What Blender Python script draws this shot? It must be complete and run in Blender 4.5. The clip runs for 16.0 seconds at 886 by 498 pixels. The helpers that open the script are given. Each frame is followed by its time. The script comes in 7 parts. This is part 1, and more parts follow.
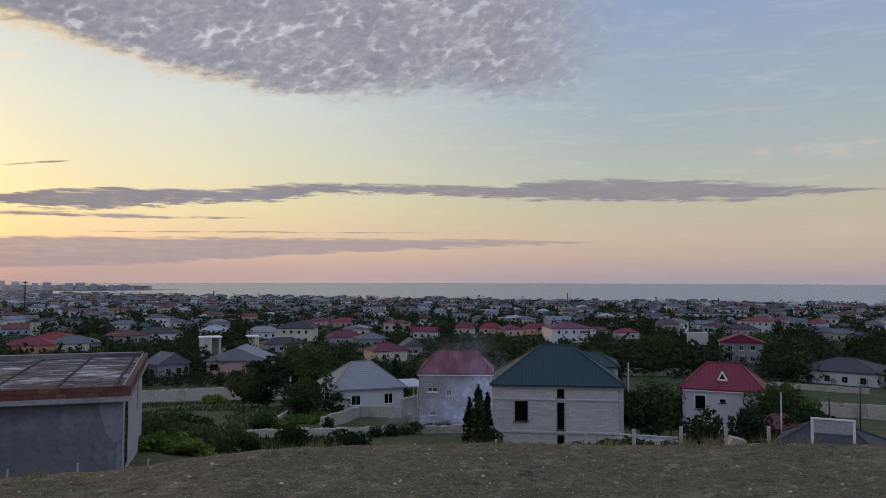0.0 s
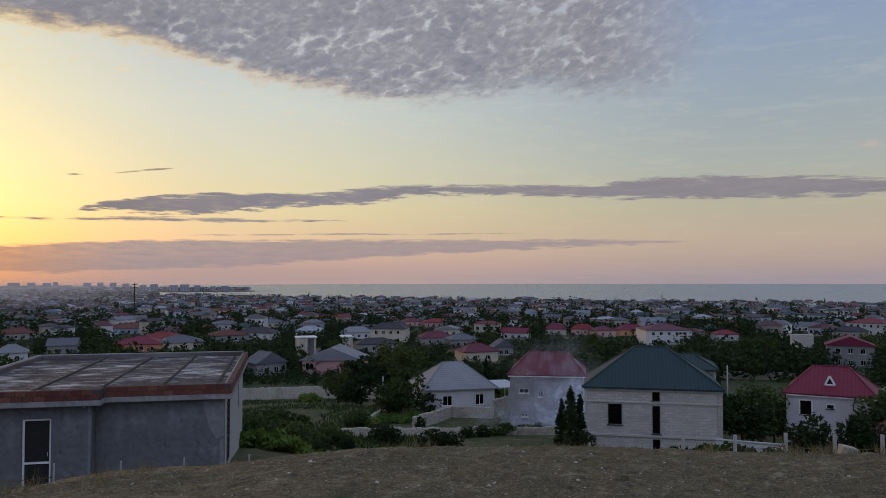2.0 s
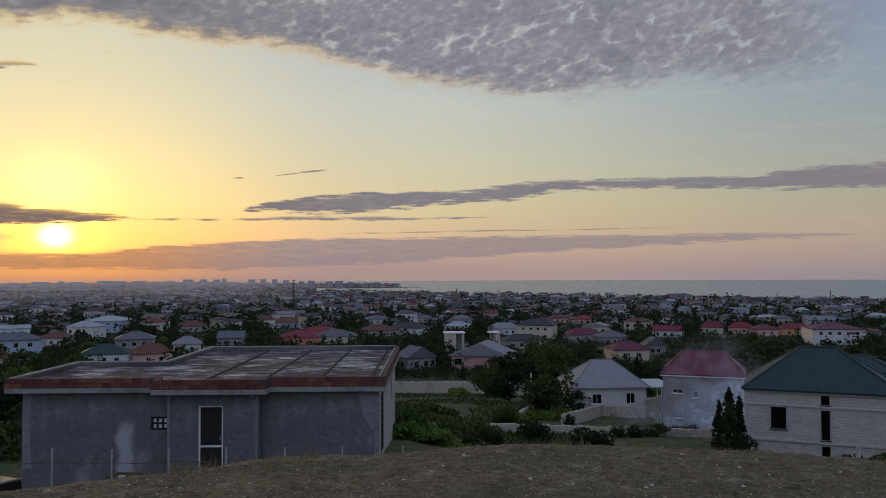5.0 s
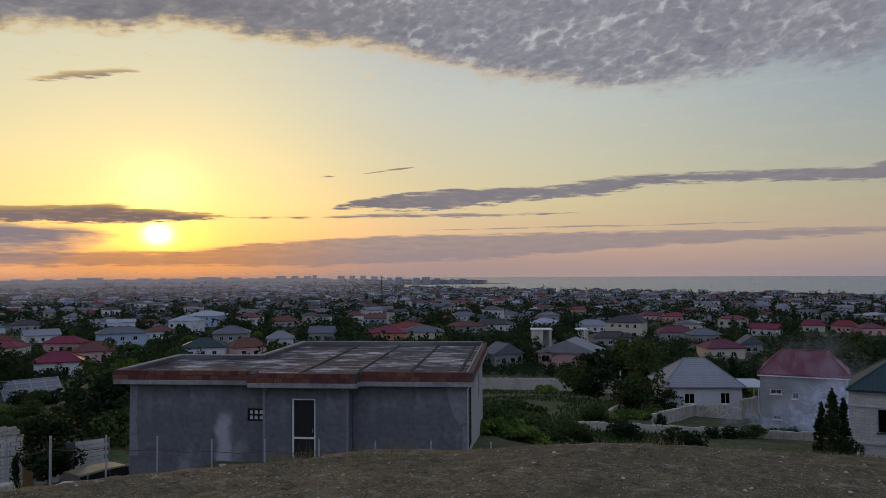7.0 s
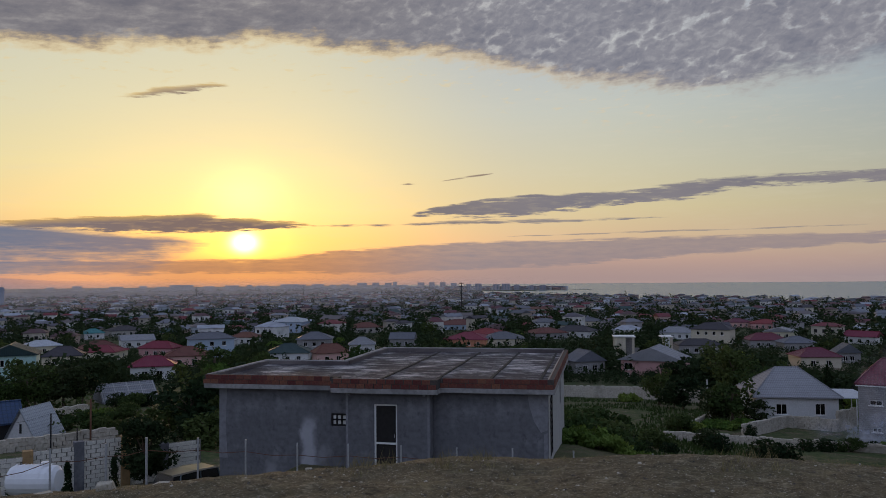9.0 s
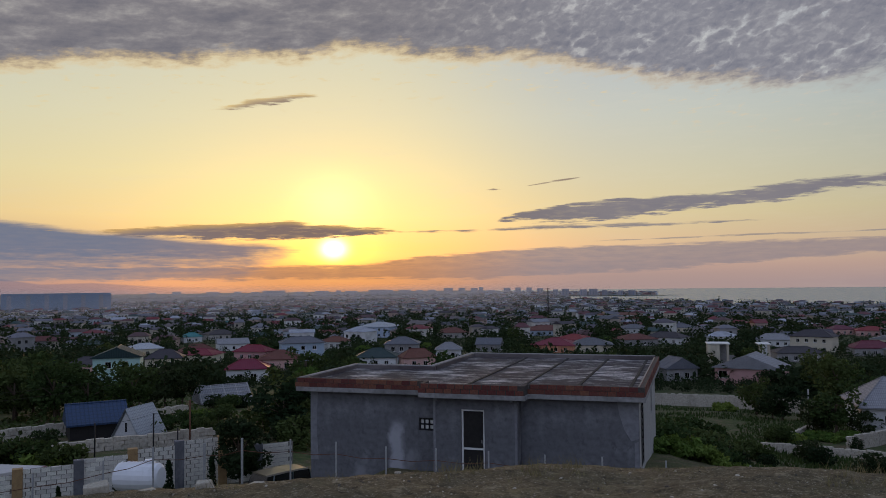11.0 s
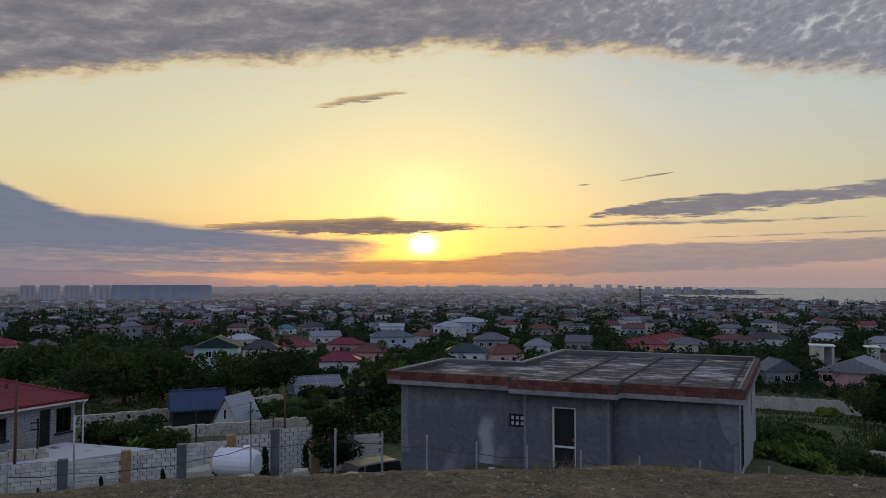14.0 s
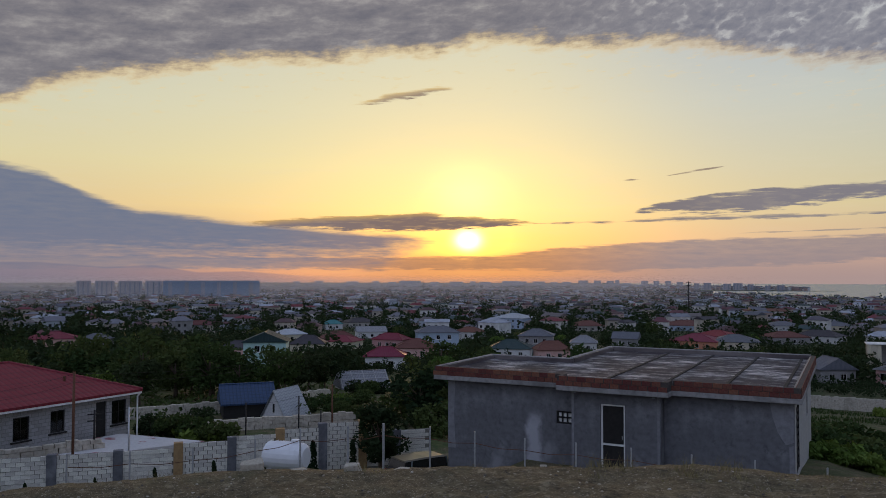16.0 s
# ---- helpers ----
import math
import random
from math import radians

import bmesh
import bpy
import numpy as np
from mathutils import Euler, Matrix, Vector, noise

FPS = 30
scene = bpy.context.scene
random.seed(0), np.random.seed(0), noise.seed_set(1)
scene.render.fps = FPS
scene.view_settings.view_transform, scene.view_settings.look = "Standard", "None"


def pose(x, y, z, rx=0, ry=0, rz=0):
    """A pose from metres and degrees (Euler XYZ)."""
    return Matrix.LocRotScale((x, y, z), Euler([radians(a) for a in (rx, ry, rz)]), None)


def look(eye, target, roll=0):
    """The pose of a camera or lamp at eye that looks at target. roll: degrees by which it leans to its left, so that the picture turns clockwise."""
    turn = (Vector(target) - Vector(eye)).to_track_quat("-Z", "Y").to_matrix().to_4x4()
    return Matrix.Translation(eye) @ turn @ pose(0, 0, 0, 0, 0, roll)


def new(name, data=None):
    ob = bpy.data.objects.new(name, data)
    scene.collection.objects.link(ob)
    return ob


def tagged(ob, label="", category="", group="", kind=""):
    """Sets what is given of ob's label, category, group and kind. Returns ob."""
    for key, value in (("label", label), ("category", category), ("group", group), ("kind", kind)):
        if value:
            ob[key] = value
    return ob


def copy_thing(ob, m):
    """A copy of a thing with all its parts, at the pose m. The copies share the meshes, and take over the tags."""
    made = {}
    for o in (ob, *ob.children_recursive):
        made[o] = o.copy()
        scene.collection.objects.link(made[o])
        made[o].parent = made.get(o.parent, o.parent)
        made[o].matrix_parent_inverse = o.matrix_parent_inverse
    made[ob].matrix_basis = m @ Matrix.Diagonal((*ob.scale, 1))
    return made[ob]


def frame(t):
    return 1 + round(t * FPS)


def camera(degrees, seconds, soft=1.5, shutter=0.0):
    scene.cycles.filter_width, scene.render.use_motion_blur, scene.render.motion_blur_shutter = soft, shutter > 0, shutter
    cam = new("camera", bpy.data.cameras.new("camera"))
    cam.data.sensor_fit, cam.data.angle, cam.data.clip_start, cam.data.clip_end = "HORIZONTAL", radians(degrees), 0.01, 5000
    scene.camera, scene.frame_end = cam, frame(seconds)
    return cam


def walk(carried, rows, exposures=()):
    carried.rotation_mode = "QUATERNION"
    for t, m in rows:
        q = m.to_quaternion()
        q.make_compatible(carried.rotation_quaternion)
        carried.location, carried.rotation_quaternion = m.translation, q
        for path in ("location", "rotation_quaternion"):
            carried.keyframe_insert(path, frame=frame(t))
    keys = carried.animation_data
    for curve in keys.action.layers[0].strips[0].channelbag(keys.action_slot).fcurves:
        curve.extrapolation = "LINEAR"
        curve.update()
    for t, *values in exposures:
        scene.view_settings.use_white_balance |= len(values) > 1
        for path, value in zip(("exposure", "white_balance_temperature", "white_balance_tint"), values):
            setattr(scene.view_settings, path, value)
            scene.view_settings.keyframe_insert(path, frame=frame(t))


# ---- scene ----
# ---- camera and walk ----
cam = camera(59.18, 16.0, soft=0.6)
EYE = Vector((0.0, 0.0, 36.0))
ROWS = [
    (0.0, 0.000, 0.000, 0.000, 0.00, 2.09, -0.10), (0.5, -0.006, 0.002, 0.004, 1.79, 2.13, 0.07),
    (1.0, -0.009, 0.002, 0.007, 3.61, 2.25, 0.10), (1.5, -0.017, 0.004, 0.008, 5.19, 2.20, 0.17),
    (2.0, -0.021, 0.002, 0.008, 6.60, 2.15, 0.12), (2.5, -0.028, 0.012, 0.005, 8.10, 2.12, 0.10),
    (3.0, -0.038, 0.022, 0.005, 9.79, 2.14, 0.08), (3.5, -0.045, 0.020, 0.008, 11.69, 2.15, 0.03),
    (4.0, -0.054, 0.015, 0.008, 13.61, 2.11, 0.10), (4.5, -0.060, 0.012, 0.009, 15.49, 2.01, 0.21),
    (5.0, -0.070, 0.000, 0.007, 17.33, 1.91, 0.26), (7.5, -0.098, -0.021, 0.007, 25.15, 1.70, 0.38),
    (8.0, -0.102, -0.020, 0.008, 26.63, 1.80, 0.46), (8.5, -0.104, -0.032, 0.013, 28.01, 2.01, 0.48),
    (9.0, -0.107, -0.034, 0.016, 29.48, 2.19, 0.53), (11.5, -0.148, -0.018, 0.016, 37.29, 2.69, 0.58),
    (12.0, -0.178, -0.003, 0.014, 38.62, 2.69, 0.49), (12.5, -0.203, 0.008, 0.004, 39.54, 2.62, 0.26),
    (13.0, -0.230, 0.024, -0.001, 40.46, 2.63, 0.02), (13.5, -0.250, 0.026, -0.006, 41.40, 2.59, -0.09),
    (14.0, -0.268, 0.034, -0.011, 42.29, 2.36, -0.03), (14.5, -0.298, 0.036, -0.012, 43.13, 2.12, 0.06),
    (15.0, -0.325, 0.046, -0.016, 44.09, 2.05, 0.06), (15.5, -0.355, 0.045, -0.019, 45.08, 2.05, 0.02),
    (16.0, -0.372, 0.038, -0.022, 45.58, 2.06, -0.10)]
walk(cam, [(t, pose(x, y, 36.0 + z, 90 + p, r, w)) for t, x, y, z, w, p, r in ROWS],
     [(0.0, 0.05), (1.0, 0.0), (2.0, -0.12), (3.5, -0.28), (5.0, -0.33), (7.5, -0.33), (16.0, -0.30)])


# ---- world: dusk sky with its cloud decks, and a low sun ----
def srgb(r, g, b):
    """Linear colour from an 8-bit display colour."""
    return tuple((c / 255 / 12.92) if c <= 10 else ((c / 255 + 0.055) / 1.055) ** 2.4 for c in (r, g, b)) + (1.0,)


class Nodes:
    """A short way to write node trees."""

    def __init__(self, tree):
        self.tree = tree
        tree.nodes.clear()

    def add(self, kind, **settings):
        n = self.tree.nodes.new(kind)
        for k, v in settings.items():
            setattr(n, k, v)
        return n

    def put(self, value, socket):
        if isinstance(value, bpy.types.NodeSocket):
            self.tree.links.new(value, socket)
        elif value is not None:
            socket.default_value = value

    def math(self, op, a, b=None, c=None, clamp=False):
        n = self.add("ShaderNodeMath", operation=op, use_clamp=clamp)
        for i, v in enumerate((a, b, c)):
            self.put(v, n.inputs[i])
        return n.outputs[0]

    def step(self, x, lo, hi, a=0.0, b=1.0):
        n = self.add("ShaderNodeMapRange", interpolation_type="SMOOTHSTEP")
        for i, v in enumerate((x, lo, hi, a, b)):
            self.put(v, n.inputs[i])
        return n.outputs[0]

    def mix(self, f, a, b, blend="MIX"):
        n = self.add("ShaderNodeMix", data_type="RGBA", blend_type=blend)
        n.clamp_result = False
        self.put(f, n.inputs[0]), self.put(a, n.inputs[6]), self.put(b, n.inputs[7])
        return n.outputs[2]

    def ramp(self, x, stops, interp="LINEAR"):
        n = self.add("ShaderNodeValToRGB")
        n.color_ramp.interpolation = interp
        e = n.color_ramp.elements
        while len(e) < len(stops):
            e.new(0.5)
        for el, (p, c) in zip(e, sorted(stops, key=lambda s: s[0])):
            el.position = p
            el.color = c if isinstance(c, tuple) else (c, c, c, 1)
        self.put(x, n.inputs[0])
        return n.outputs[0]

    def xyz(self, x=0.0, y=0.0, z=0.0):
        n = self.add("ShaderNodeCombineXYZ")
        for i, v in enumerate((x, y, z)):
            self.put(v, n.inputs[i])
        return n.outputs[0]

    def noise(self, vec, scale, detail=3.0, rough=0.5, colour=False):
        n = self.add("ShaderNodeTexNoise")
        self.put(vec, n.inputs["Vector"])
        n.inputs["Scale"].default_value, n.inputs["Detail"].default_value = scale, detail
        n.inputs["Roughness"].default_value = rough
        return n.outputs[1 if colour else 0]

    def voronoi(self, vec, scale, feature="F1", out=0, smooth=0.6):
        n = self.add("ShaderNodeTexVoronoi", feature=feature)
        self.put(vec, n.inputs["Vector"])
        n.inputs["Scale"].default_value = scale
        if feature == "SMOOTH_F1":
            n.inputs["Smoothness"].default_value = smooth
        return n.outputs[out]


SUN_AZ, SUN_EL = 43.75, 2.6      # degrees to the left of the y axis, and up

world = bpy.data.worlds.new("dusk_sky")
scene.world = world
world.use_nodes = True
W = Nodes(world.node_tree)
ray = W.add("ShaderNodeTexCoord").outputs["Generated"]
sep = W.add("ShaderNodeSeparateXYZ")
W.put(ray, sep.inputs[0])
dx, dy, dz = sep.outputs
AZ = W.math("MULTIPLY", W.math("ARCTAN2", W.math("MULTIPLY", dx, -1.0), dy), 57.2958)
EL = W.math("MULTIPLY", W.math("ARCSINE", dz), 57.2958)
AZN = W.math("DIVIDE", W.math("ADD", AZ, 45.0), 135.0, clamp=True)


def along(points, unit=25.0):
    """A height in degrees that follows the compass, through a few points."""
    return W.math("MULTIPLY", W.ramp(AZN, [((a + 45) / 135, e / unit) for a, e in points]), unit)


def height_ramp(stops):
    return W.ramp(W.math("DIVIDE", EL, 40.0, clamp=True), [(e / 40, srgb(*c)) for e, c in stops])


# clear sky: its colours by height, at four compass points
sky_r = height_ramp([(0, (158, 150, 160)), (1.2, (174, 158, 156)), (2.8, (184, 168, 156)), (5, (178, 172, 156)), (8, (166, 172, 170)), (12, (153, 166, 178)), (20, (135, 153, 188)), (40, (150, 168, 205))])
sky_m = height_ramp([(0, (172, 157, 162)), (1.2, (188, 163, 160)), (2.8, (208, 184, 160)), (5, (216, 203, 164)), (8, (212, 208, 182)), (12, (203, 208, 200)), (20, (178, 190, 208)), (40, (156, 172, 204))])
sky_s = height_ramp([(0, (178, 136, 122)), (1.2, (198, 150, 118)), (2.8, (232, 186, 120)), (5, (240, 218, 152)), (8, (236, 226, 170)), (12, (228, 224, 186)), (20, (212, 216, 202)), (40, (160, 172, 200))])
sky_l = height_ramp([(0, (132, 132, 152)), (1.2, (140, 138, 156)), (2.8, (180, 160, 152)), (5, (230, 204, 156)), (8, (230, 218, 172)), (12, (222, 219, 190)), (20, (204, 208, 204)), (40, (156, 170, 200))])
clear = W.mix(W.step(AZ, -16, 22), sky_r, sky_m)
clear = W.mix(W.step(AZ, 22, 43), clear, sky_s)
clear = W.mix(W.step(AZ, 46, 74), clear, sky_l)
# the east, behind the viewer, is blue, and brightened to fill the facing walls
back = W.step(W.math("ABSOLUTE", W.math("SUBTRACT", AZ, 22.0)), 75, 150)
clear = W.mix(back, clear, height_ramp([(0, (188, 190, 216)), (8, (198, 206, 238)), (20, (200, 213, 250)), (40, (186, 204, 246))]))

sky_tex = W.add("ShaderNodeTexSky", sky_type="NISHITA", sun_disc=False)
sky_tex.sun_elevation, sky_tex.sun_rotation = radians(SUN_EL), radians(-SUN_AZ)
clear = W.mix(0.03, clear, sky_tex.outputs[0], "ADD")


def bump_at(az, el, wide, high, power=1.0):
    a = W.math("DIVIDE", W.math("SUBTRACT", AZ, az), wide)
    e = W.math("DIVIDE", W.math("SUBTRACT", EL, el), high)
    q = W.math("ADD", W.math("MULTIPLY", a, a), W.math("MULTIPLY", e, e))
    return W.math("MULTIPLY", W.math("EXPONENT", W.math("MULTIPLY", q, -1.0)), power)


# glow of the sun in the haze
glow = W.mix(bump_at(SUN_AZ, 4.6, 9.0, 4.5, 0.10), clear, (0.90, 0.80, 0.25, 1), "ADD")
glow = W.mix(bump_at(SUN_AZ, 5.9, 2.5, 1.9, 0.48), glow, (1.0, 0.85, 0.30, 1), "ADD")
glow = W.mix(bump_at(SUN_AZ, 1.1, 5.0, 1.3, 0.26), glow, (1.0, 0.36, 0.0, 1), "ADD")
glow = W.mix(bump_at(SUN_AZ, SUN_EL - 0.1, 2.6, 1.25, 1.0), glow, (1.1, 0.62, 0.0, 1), "ADD")
glow = W.mix(bump_at(SUN_AZ, SUN_EL + 0.1, 0.8, 0.6, 1.0), glow, (4.0, 3.6, 2.2, 1), "ADD")

# cloud decks; streaks lie along the horizon, cloudlets on a flat layer overhead
flat = W.xyz(W.math("MULTIPLY", AZ, 0.10), W.math("MULTIPLY", EL, 0.62))
streak = W.math("SUBTRACT", W.noise(flat, 1.6, 5.0, 0.62), 0.5)
fine = W.math("SUBTRACT", W.noise(flat, 6.0, 4.0, 0.6), 0.5)
strand = W.math("SUBTRACT", W.noise(W.xyz(W.math("MULTIPLY", AZ, 0.30), W.math("MULTIPLY", EL, 3.4)), 1.3, 5.0, 0.62), 0.5)
lump_at = W.xyz(AZ, W.math("ADD", W.math("MULTIPLY", EL, 1.45), W.math("MULTIPLY", AZ, 0.22)))
puff_warp = W.add("ShaderNodeVectorMath", operation="MULTIPLY_ADD")
W.put(W.noise(lump_at, 0.8, 4.0, 0.6, True), puff_warp.inputs[0])
puff_warp.inputs[1].default_value = (1.3, 1.3, 0.0)
W.put(lump_at, puff_warp.inputs[2])
puffs = W.voronoi(puff_warp.outputs[0], 1.35, "SMOOTH_F1", 0, 0.35)
fluff = W.noise(lump_at, 1.5, 5.0, 0.62)
billow = W.noise(lump_at, 0.28, 5.0, 0.6)
long_at = W.xyz(W.math("MULTIPLY", AZ, 0.22), W.math("ADD", W.math("MULTIPLY", EL, 0.75), W.math("MULTIPLY", AZ, 0.05)))
rolls = W.noise(long_at, 1.3, 6.0, 0.6)
ripple = W.math("ADD", W.math("ADD", W.math("MULTIPLY", W.math("SUBTRACT", fluff, 0.5), 0.45), W.math("MULTIPLY", W.math("SUBTRACT", W.noise(long_at, 3.0, 5.0, 0.6), 0.5), 1.7)), W.math("MULTIPLY", W.math("SUBTRACT", billow, 0.5), 2.2))


def band(sky, top, bottom, colour, thick=1.0, soft=0.35, rough=0.8, edge=None, under=None, rags=1.0):
    """A cloud that lies between two heights, with torn edges."""
    e = W.math("ADD", EL, W.math("ADD", W.math("MULTIPLY", streak, rough * 0.8), W.math("MULTIPLY", fine, rough * 0.45)))
    up, low = W.math("SUBTRACT", along(top), e), W.math("SUBTRACT", e, along(bottom))
    ragged = W.math("ADD", W.math("MULTIPLY", strand, 2.8 * rags), W.math("MULTIPLY", fine, 1.2 * rags))
    m = W.math("MULTIPLY", W.step(W.math("ADD", W.math("DIVIDE", up, soft), ragged), 0.0, 1.0), W.step(W.math("ADD", W.math("DIVIDE", low, under or soft), ragged), 0.0, 1.0))
    m = W.math("MULTIPLY", m, W.math("MULTIPLY", W.step(up, 0.0, soft * 0.4), W.step(low, 0.0, (under or soft) * 0.4)))
    m = W.math("MULTIPLY", m, W.math("ADD", thick, W.math("MULTIPLY", fine, 0.5 * rags)), clamp=True)
    if edge:
        colour = W.mix(W.step(up, 0.0, soft * 2.2), edge, colour)
    return W.mix(m, sky, colour)


near_sun = W.step(W.math("ABSOLUTE", W.math("SUBTRACT", AZ, SUN_AZ)), 2, 26, 1.0, 0.0)
grey = W.mix(W.math("ADD", W.math("MULTIPLY", streak, 1.2), 0.4, clamp=True), srgb(134, 131, 141), srgb(160, 152, 154))
grey = W.mix(W.math("MULTIPLY", near_sun, 0.5), grey, srgb(140, 118, 104))
# faint uneven veils in the clear parts
sky = W.mix(W.math("MULTIPLY", W.math("ADD", streak, W.math("MULTIPLY", fine, 0.6)), W.step(EL, 1.0, 6.0, 0.3, 0.75), clamp=True), glow, W.mix(0.5, glow, srgb(246, 236, 214)))
# low mauve veil over the sea, and the blue-grey bank inland
mauve = W.mix(W.step(W.math("ABSOLUTE", W.math("SUBTRACT", AZ, SUN_AZ)), 2, 17, 1.0, 0.0), srgb(165, 150, 153), srgb(206, 148, 108))
sky = W.mix(W.math("MULTIPLY", W.step(EL, 2.3, 0.4), W.math("MULTIPLY", W.step(AZ, 0, 26, 0.0, 0.7), W.step(AZ, 47, 57, 1.0, 0.2))), sky, mauve)
sky = band(sky, [(-14, 2.6), (-4.8, 2.9), (12, 2.95), (29, 2.75), (37, 2.3), (42, 1.6)], [(-14, 2.6), (-4.8, 2.2), (3.5, 1.8), (12, 1.4), (20, 0.8), (33, 0.3), (42, 0.4)], mauve, 0.85, 0.3, 0.45)
bank = W.mix(W.step(AZ, 47, 60), srgb(158, 140, 142), W.mix(W.step(EL, 0.0, 5.0), srgb(132, 135, 155), srgb(122, 131, 154)))
sky = band(sky, [(44, 2.6), (49, 3.3), (55, 3.8), (60, 4.15), (66.8, 4.7), (70.3, 5.8), (72.7, 7.1), (76, 7.6), (90, 10)], [(44, 2.6), (46.5, 1.6), (50, -0.8), (54, -3.5), (90, -6)], bank, 0.97, 0.6, 0.9, None, 2.6, 0.3)
# faint far hills under the bank
sky = W.mix(W.math("MULTIPLY", W.step(W.math("SUBTRACT", along([(50, 0.0), (56, 0.15), (60, 0.45), (63, 0.35), (66, 0.85), (69, 0.7), (73, 1.0), (90, 0.8)]), EL), 0.0, 0.12), W.step(AZ, 51, 60, 0.0, 0.45)), sky, srgb(112, 118, 146))
# thin strands and the long dark band
sky = band(sky, [(12, 4.2), (16, 4.3), (22, 4.4), (29, 4.35), (33, 4.1), (38.5, 4.05), (43, 4.0), (45, 3.9)], [(12, 4.2), (16, 4.05), (22, 3.95), (29, 3.9), (38.5, 3.75), (45, 3.9)], grey, 0.85, 0.2, 0.5)
sky = band(sky, [(-6, 3.25), (3, 3.35), (15, 3.3), (24, 3.15), (26, 3.0)], [(-6, 3.25), (3, 3.2), (15, 3.12), (26, 3.0)], grey, 0.7, 0.1, 0.2)
sky = band(sky, [(-32, 5.6), (-27.5, 6.05), (-20.5, 6.75), (-12.9, 7.25), (-8.9, 7.15), (-4.8, 6.9), (3.5, 7.0), (11.7, 6.85), (15.6, 6.35), (23, 6.2), (27, 5.9), (30.5, 5.3), (32.3, 4.55)],
           [(-32, 5.6), (-27.5, 5.4), (-20.5, 5.2), (-12.9, 5.3), (-4.8, 5.6), (3.5, 6.0), (7.6, 6.0), (11.7, 5.4), (19.4, 4.9), (23, 4.5), (27, 4.35), (32.3, 4.5)], grey, 1.0, 0.35, 0.9, None, None, 1.35)
# the cloud that cuts the top of the sun
dark = W.mix(near_sun, srgb(140, 138, 150), srgb(146, 124, 116))
sky = band(sky, [(37, 3.8), (40.4, 4.3), (43.7, 4.55), (46.6, 4.85), (49.9, 4.65), (54.8, 4.45), (58.4, 4.1), (63, 3.9)], [(37, 3.8), (41.6, 3.6), (45, 3.3), (49, 3.2), (53.2, 3.4), (58, 3.5), (63, 3.8)], dark, 1.0, 0.25, 0.6, srgb(226, 182, 112), None, 1.4)
# wisps
wisp = srgb(158, 138, 126)
sky = band(sky, [(43.8, 13.75), (46, 14.0), (49.9, 13.35), (53.5, 12.1)], [(43.8, 13.75), (47, 13.1), (49.9, 12.55), (53.5, 12.1)], wisp, 0.95, 0.3, 0.7, srgb(245, 214, 150))
sky = band(sky, [(25, 7.8), (27, 7.65), (29.5, 7.2), (29.9, 7.1)], [(25, 7.8), (27, 7.35), (29.5, 7.1), (29.9, 7.1)], wisp, 0.9, 0.12, 0.15)
sky = band(sky, [(31.2, 6.97), (32, 7.05), (33.2, 6.9)], [(31.2, 6.97), (32, 6.85), (33.2, 6.9)], wisp, 0.9, 0.1, 0.08)
for pa, pe in ((-22.3, 8.55), (-24.6, 8.6), (-28.7, 8.75), (-27.0, 8.3)):
    sky = W.mix(W.math("MULTIPLY", bump_at(pa, pe, 0.55, 0.22, 1.0), W.math("ADD", 0.5, fine), clamp=True), sky, srgb(208, 186, 176))
# the high deck of cloudlets
A_EDGE = [(-40, 24.9), (-15, 24.9), (-13.5, 18.0), (-13, 15.5), (-11.5, 13.4), (-9, 12.2), (-4.8, 12.4), (-0.6, 13.0), (3.5, 13.1), (7.7, 12.8), (11.7, 13.0), (15.7, 13.4), (19.5, 14.4), (23.1, 15.1),
          (28.7, 16.6), (32.6, 16.9), (36.6, 17.0), (40.8, 17.6), (42.8, 17.4), (44.9, 17.0), (53.3, 16.3), (61.3, 15.5), (68.7, 14.0), (72.2, 13.2), (75.4, 11.7), (90, 6)]
inside = W.math("ADD", W.math("SUBTRACT", EL, along(A_EDGE)), W.math("ADD", W.step(AZ, 12, 38, 0.3, 1.0), W.math("MULTIPLY", ripple, W.step(AZ, -14, 40, 1.5, 1.0))))
deck = W.math("MULTIPLY", W.step(inside, -0.25, W.step(AZ, -16, 16, 3.6, 0.9)), W.step(EL, 60, 26))
deck = W.math("MULTIPLY", W.math("MULTIPLY", deck, W.step(AZ, -15.5, -4)), W.step(back, 0.0, 0.6, 1.0, 0.0))
smooth_part = W.step(AZ, 24, 46)
# cloudlets: soft grey heaps, each lit along its upper rim, with small bright gaps
shifted = W.add("ShaderNodeVectorMath", operation="ADD")
W.put(puff_warp.outputs[0], shifted.inputs[0])
shifted.inputs[1].default_value = (-0.05, -0.22, 0.0)
relief = W.math("SUBTRACT", W.noise(puff_warp.outputs[0], 1.15, 4.0, 0.55), W.noise(shifted.outputs[0], 1.15, 4.0, 0.55))
gaps = W.math("MULTIPLY", W.step(puffs, 0.42, 0.78), W.step(W.noise(lump_at, 0.45, 4.0, 0.65), 0.46, 0.62))
lumps = W.math("ADD", W.math("ADD", 0.36, W.math("MULTIPLY", relief, 0.9)), W.math("ADD", W.math("MULTIPLY", W.math("SUBTRACT", billow, 0.5), 0.9), W.math("ADD", W.math("MULTIPLY", gaps, 0.34), W.math("SUBTRACT", W.math("MULTIPLY", puffs, 0.30), 0.20))))
lumps = W.mix(smooth_part, lumps, W.math("ADD", W.math("MULTIPLY", W.math("SUBTRACT", rolls, 0.5), 1.9), W.math("ADD", 0.33, W.math("ADD", W.math("MULTIPLY", W.math("SUBTRACT", fluff, 0.5), 0.4), W.math("MULTIPLY", relief, 0.3)))))
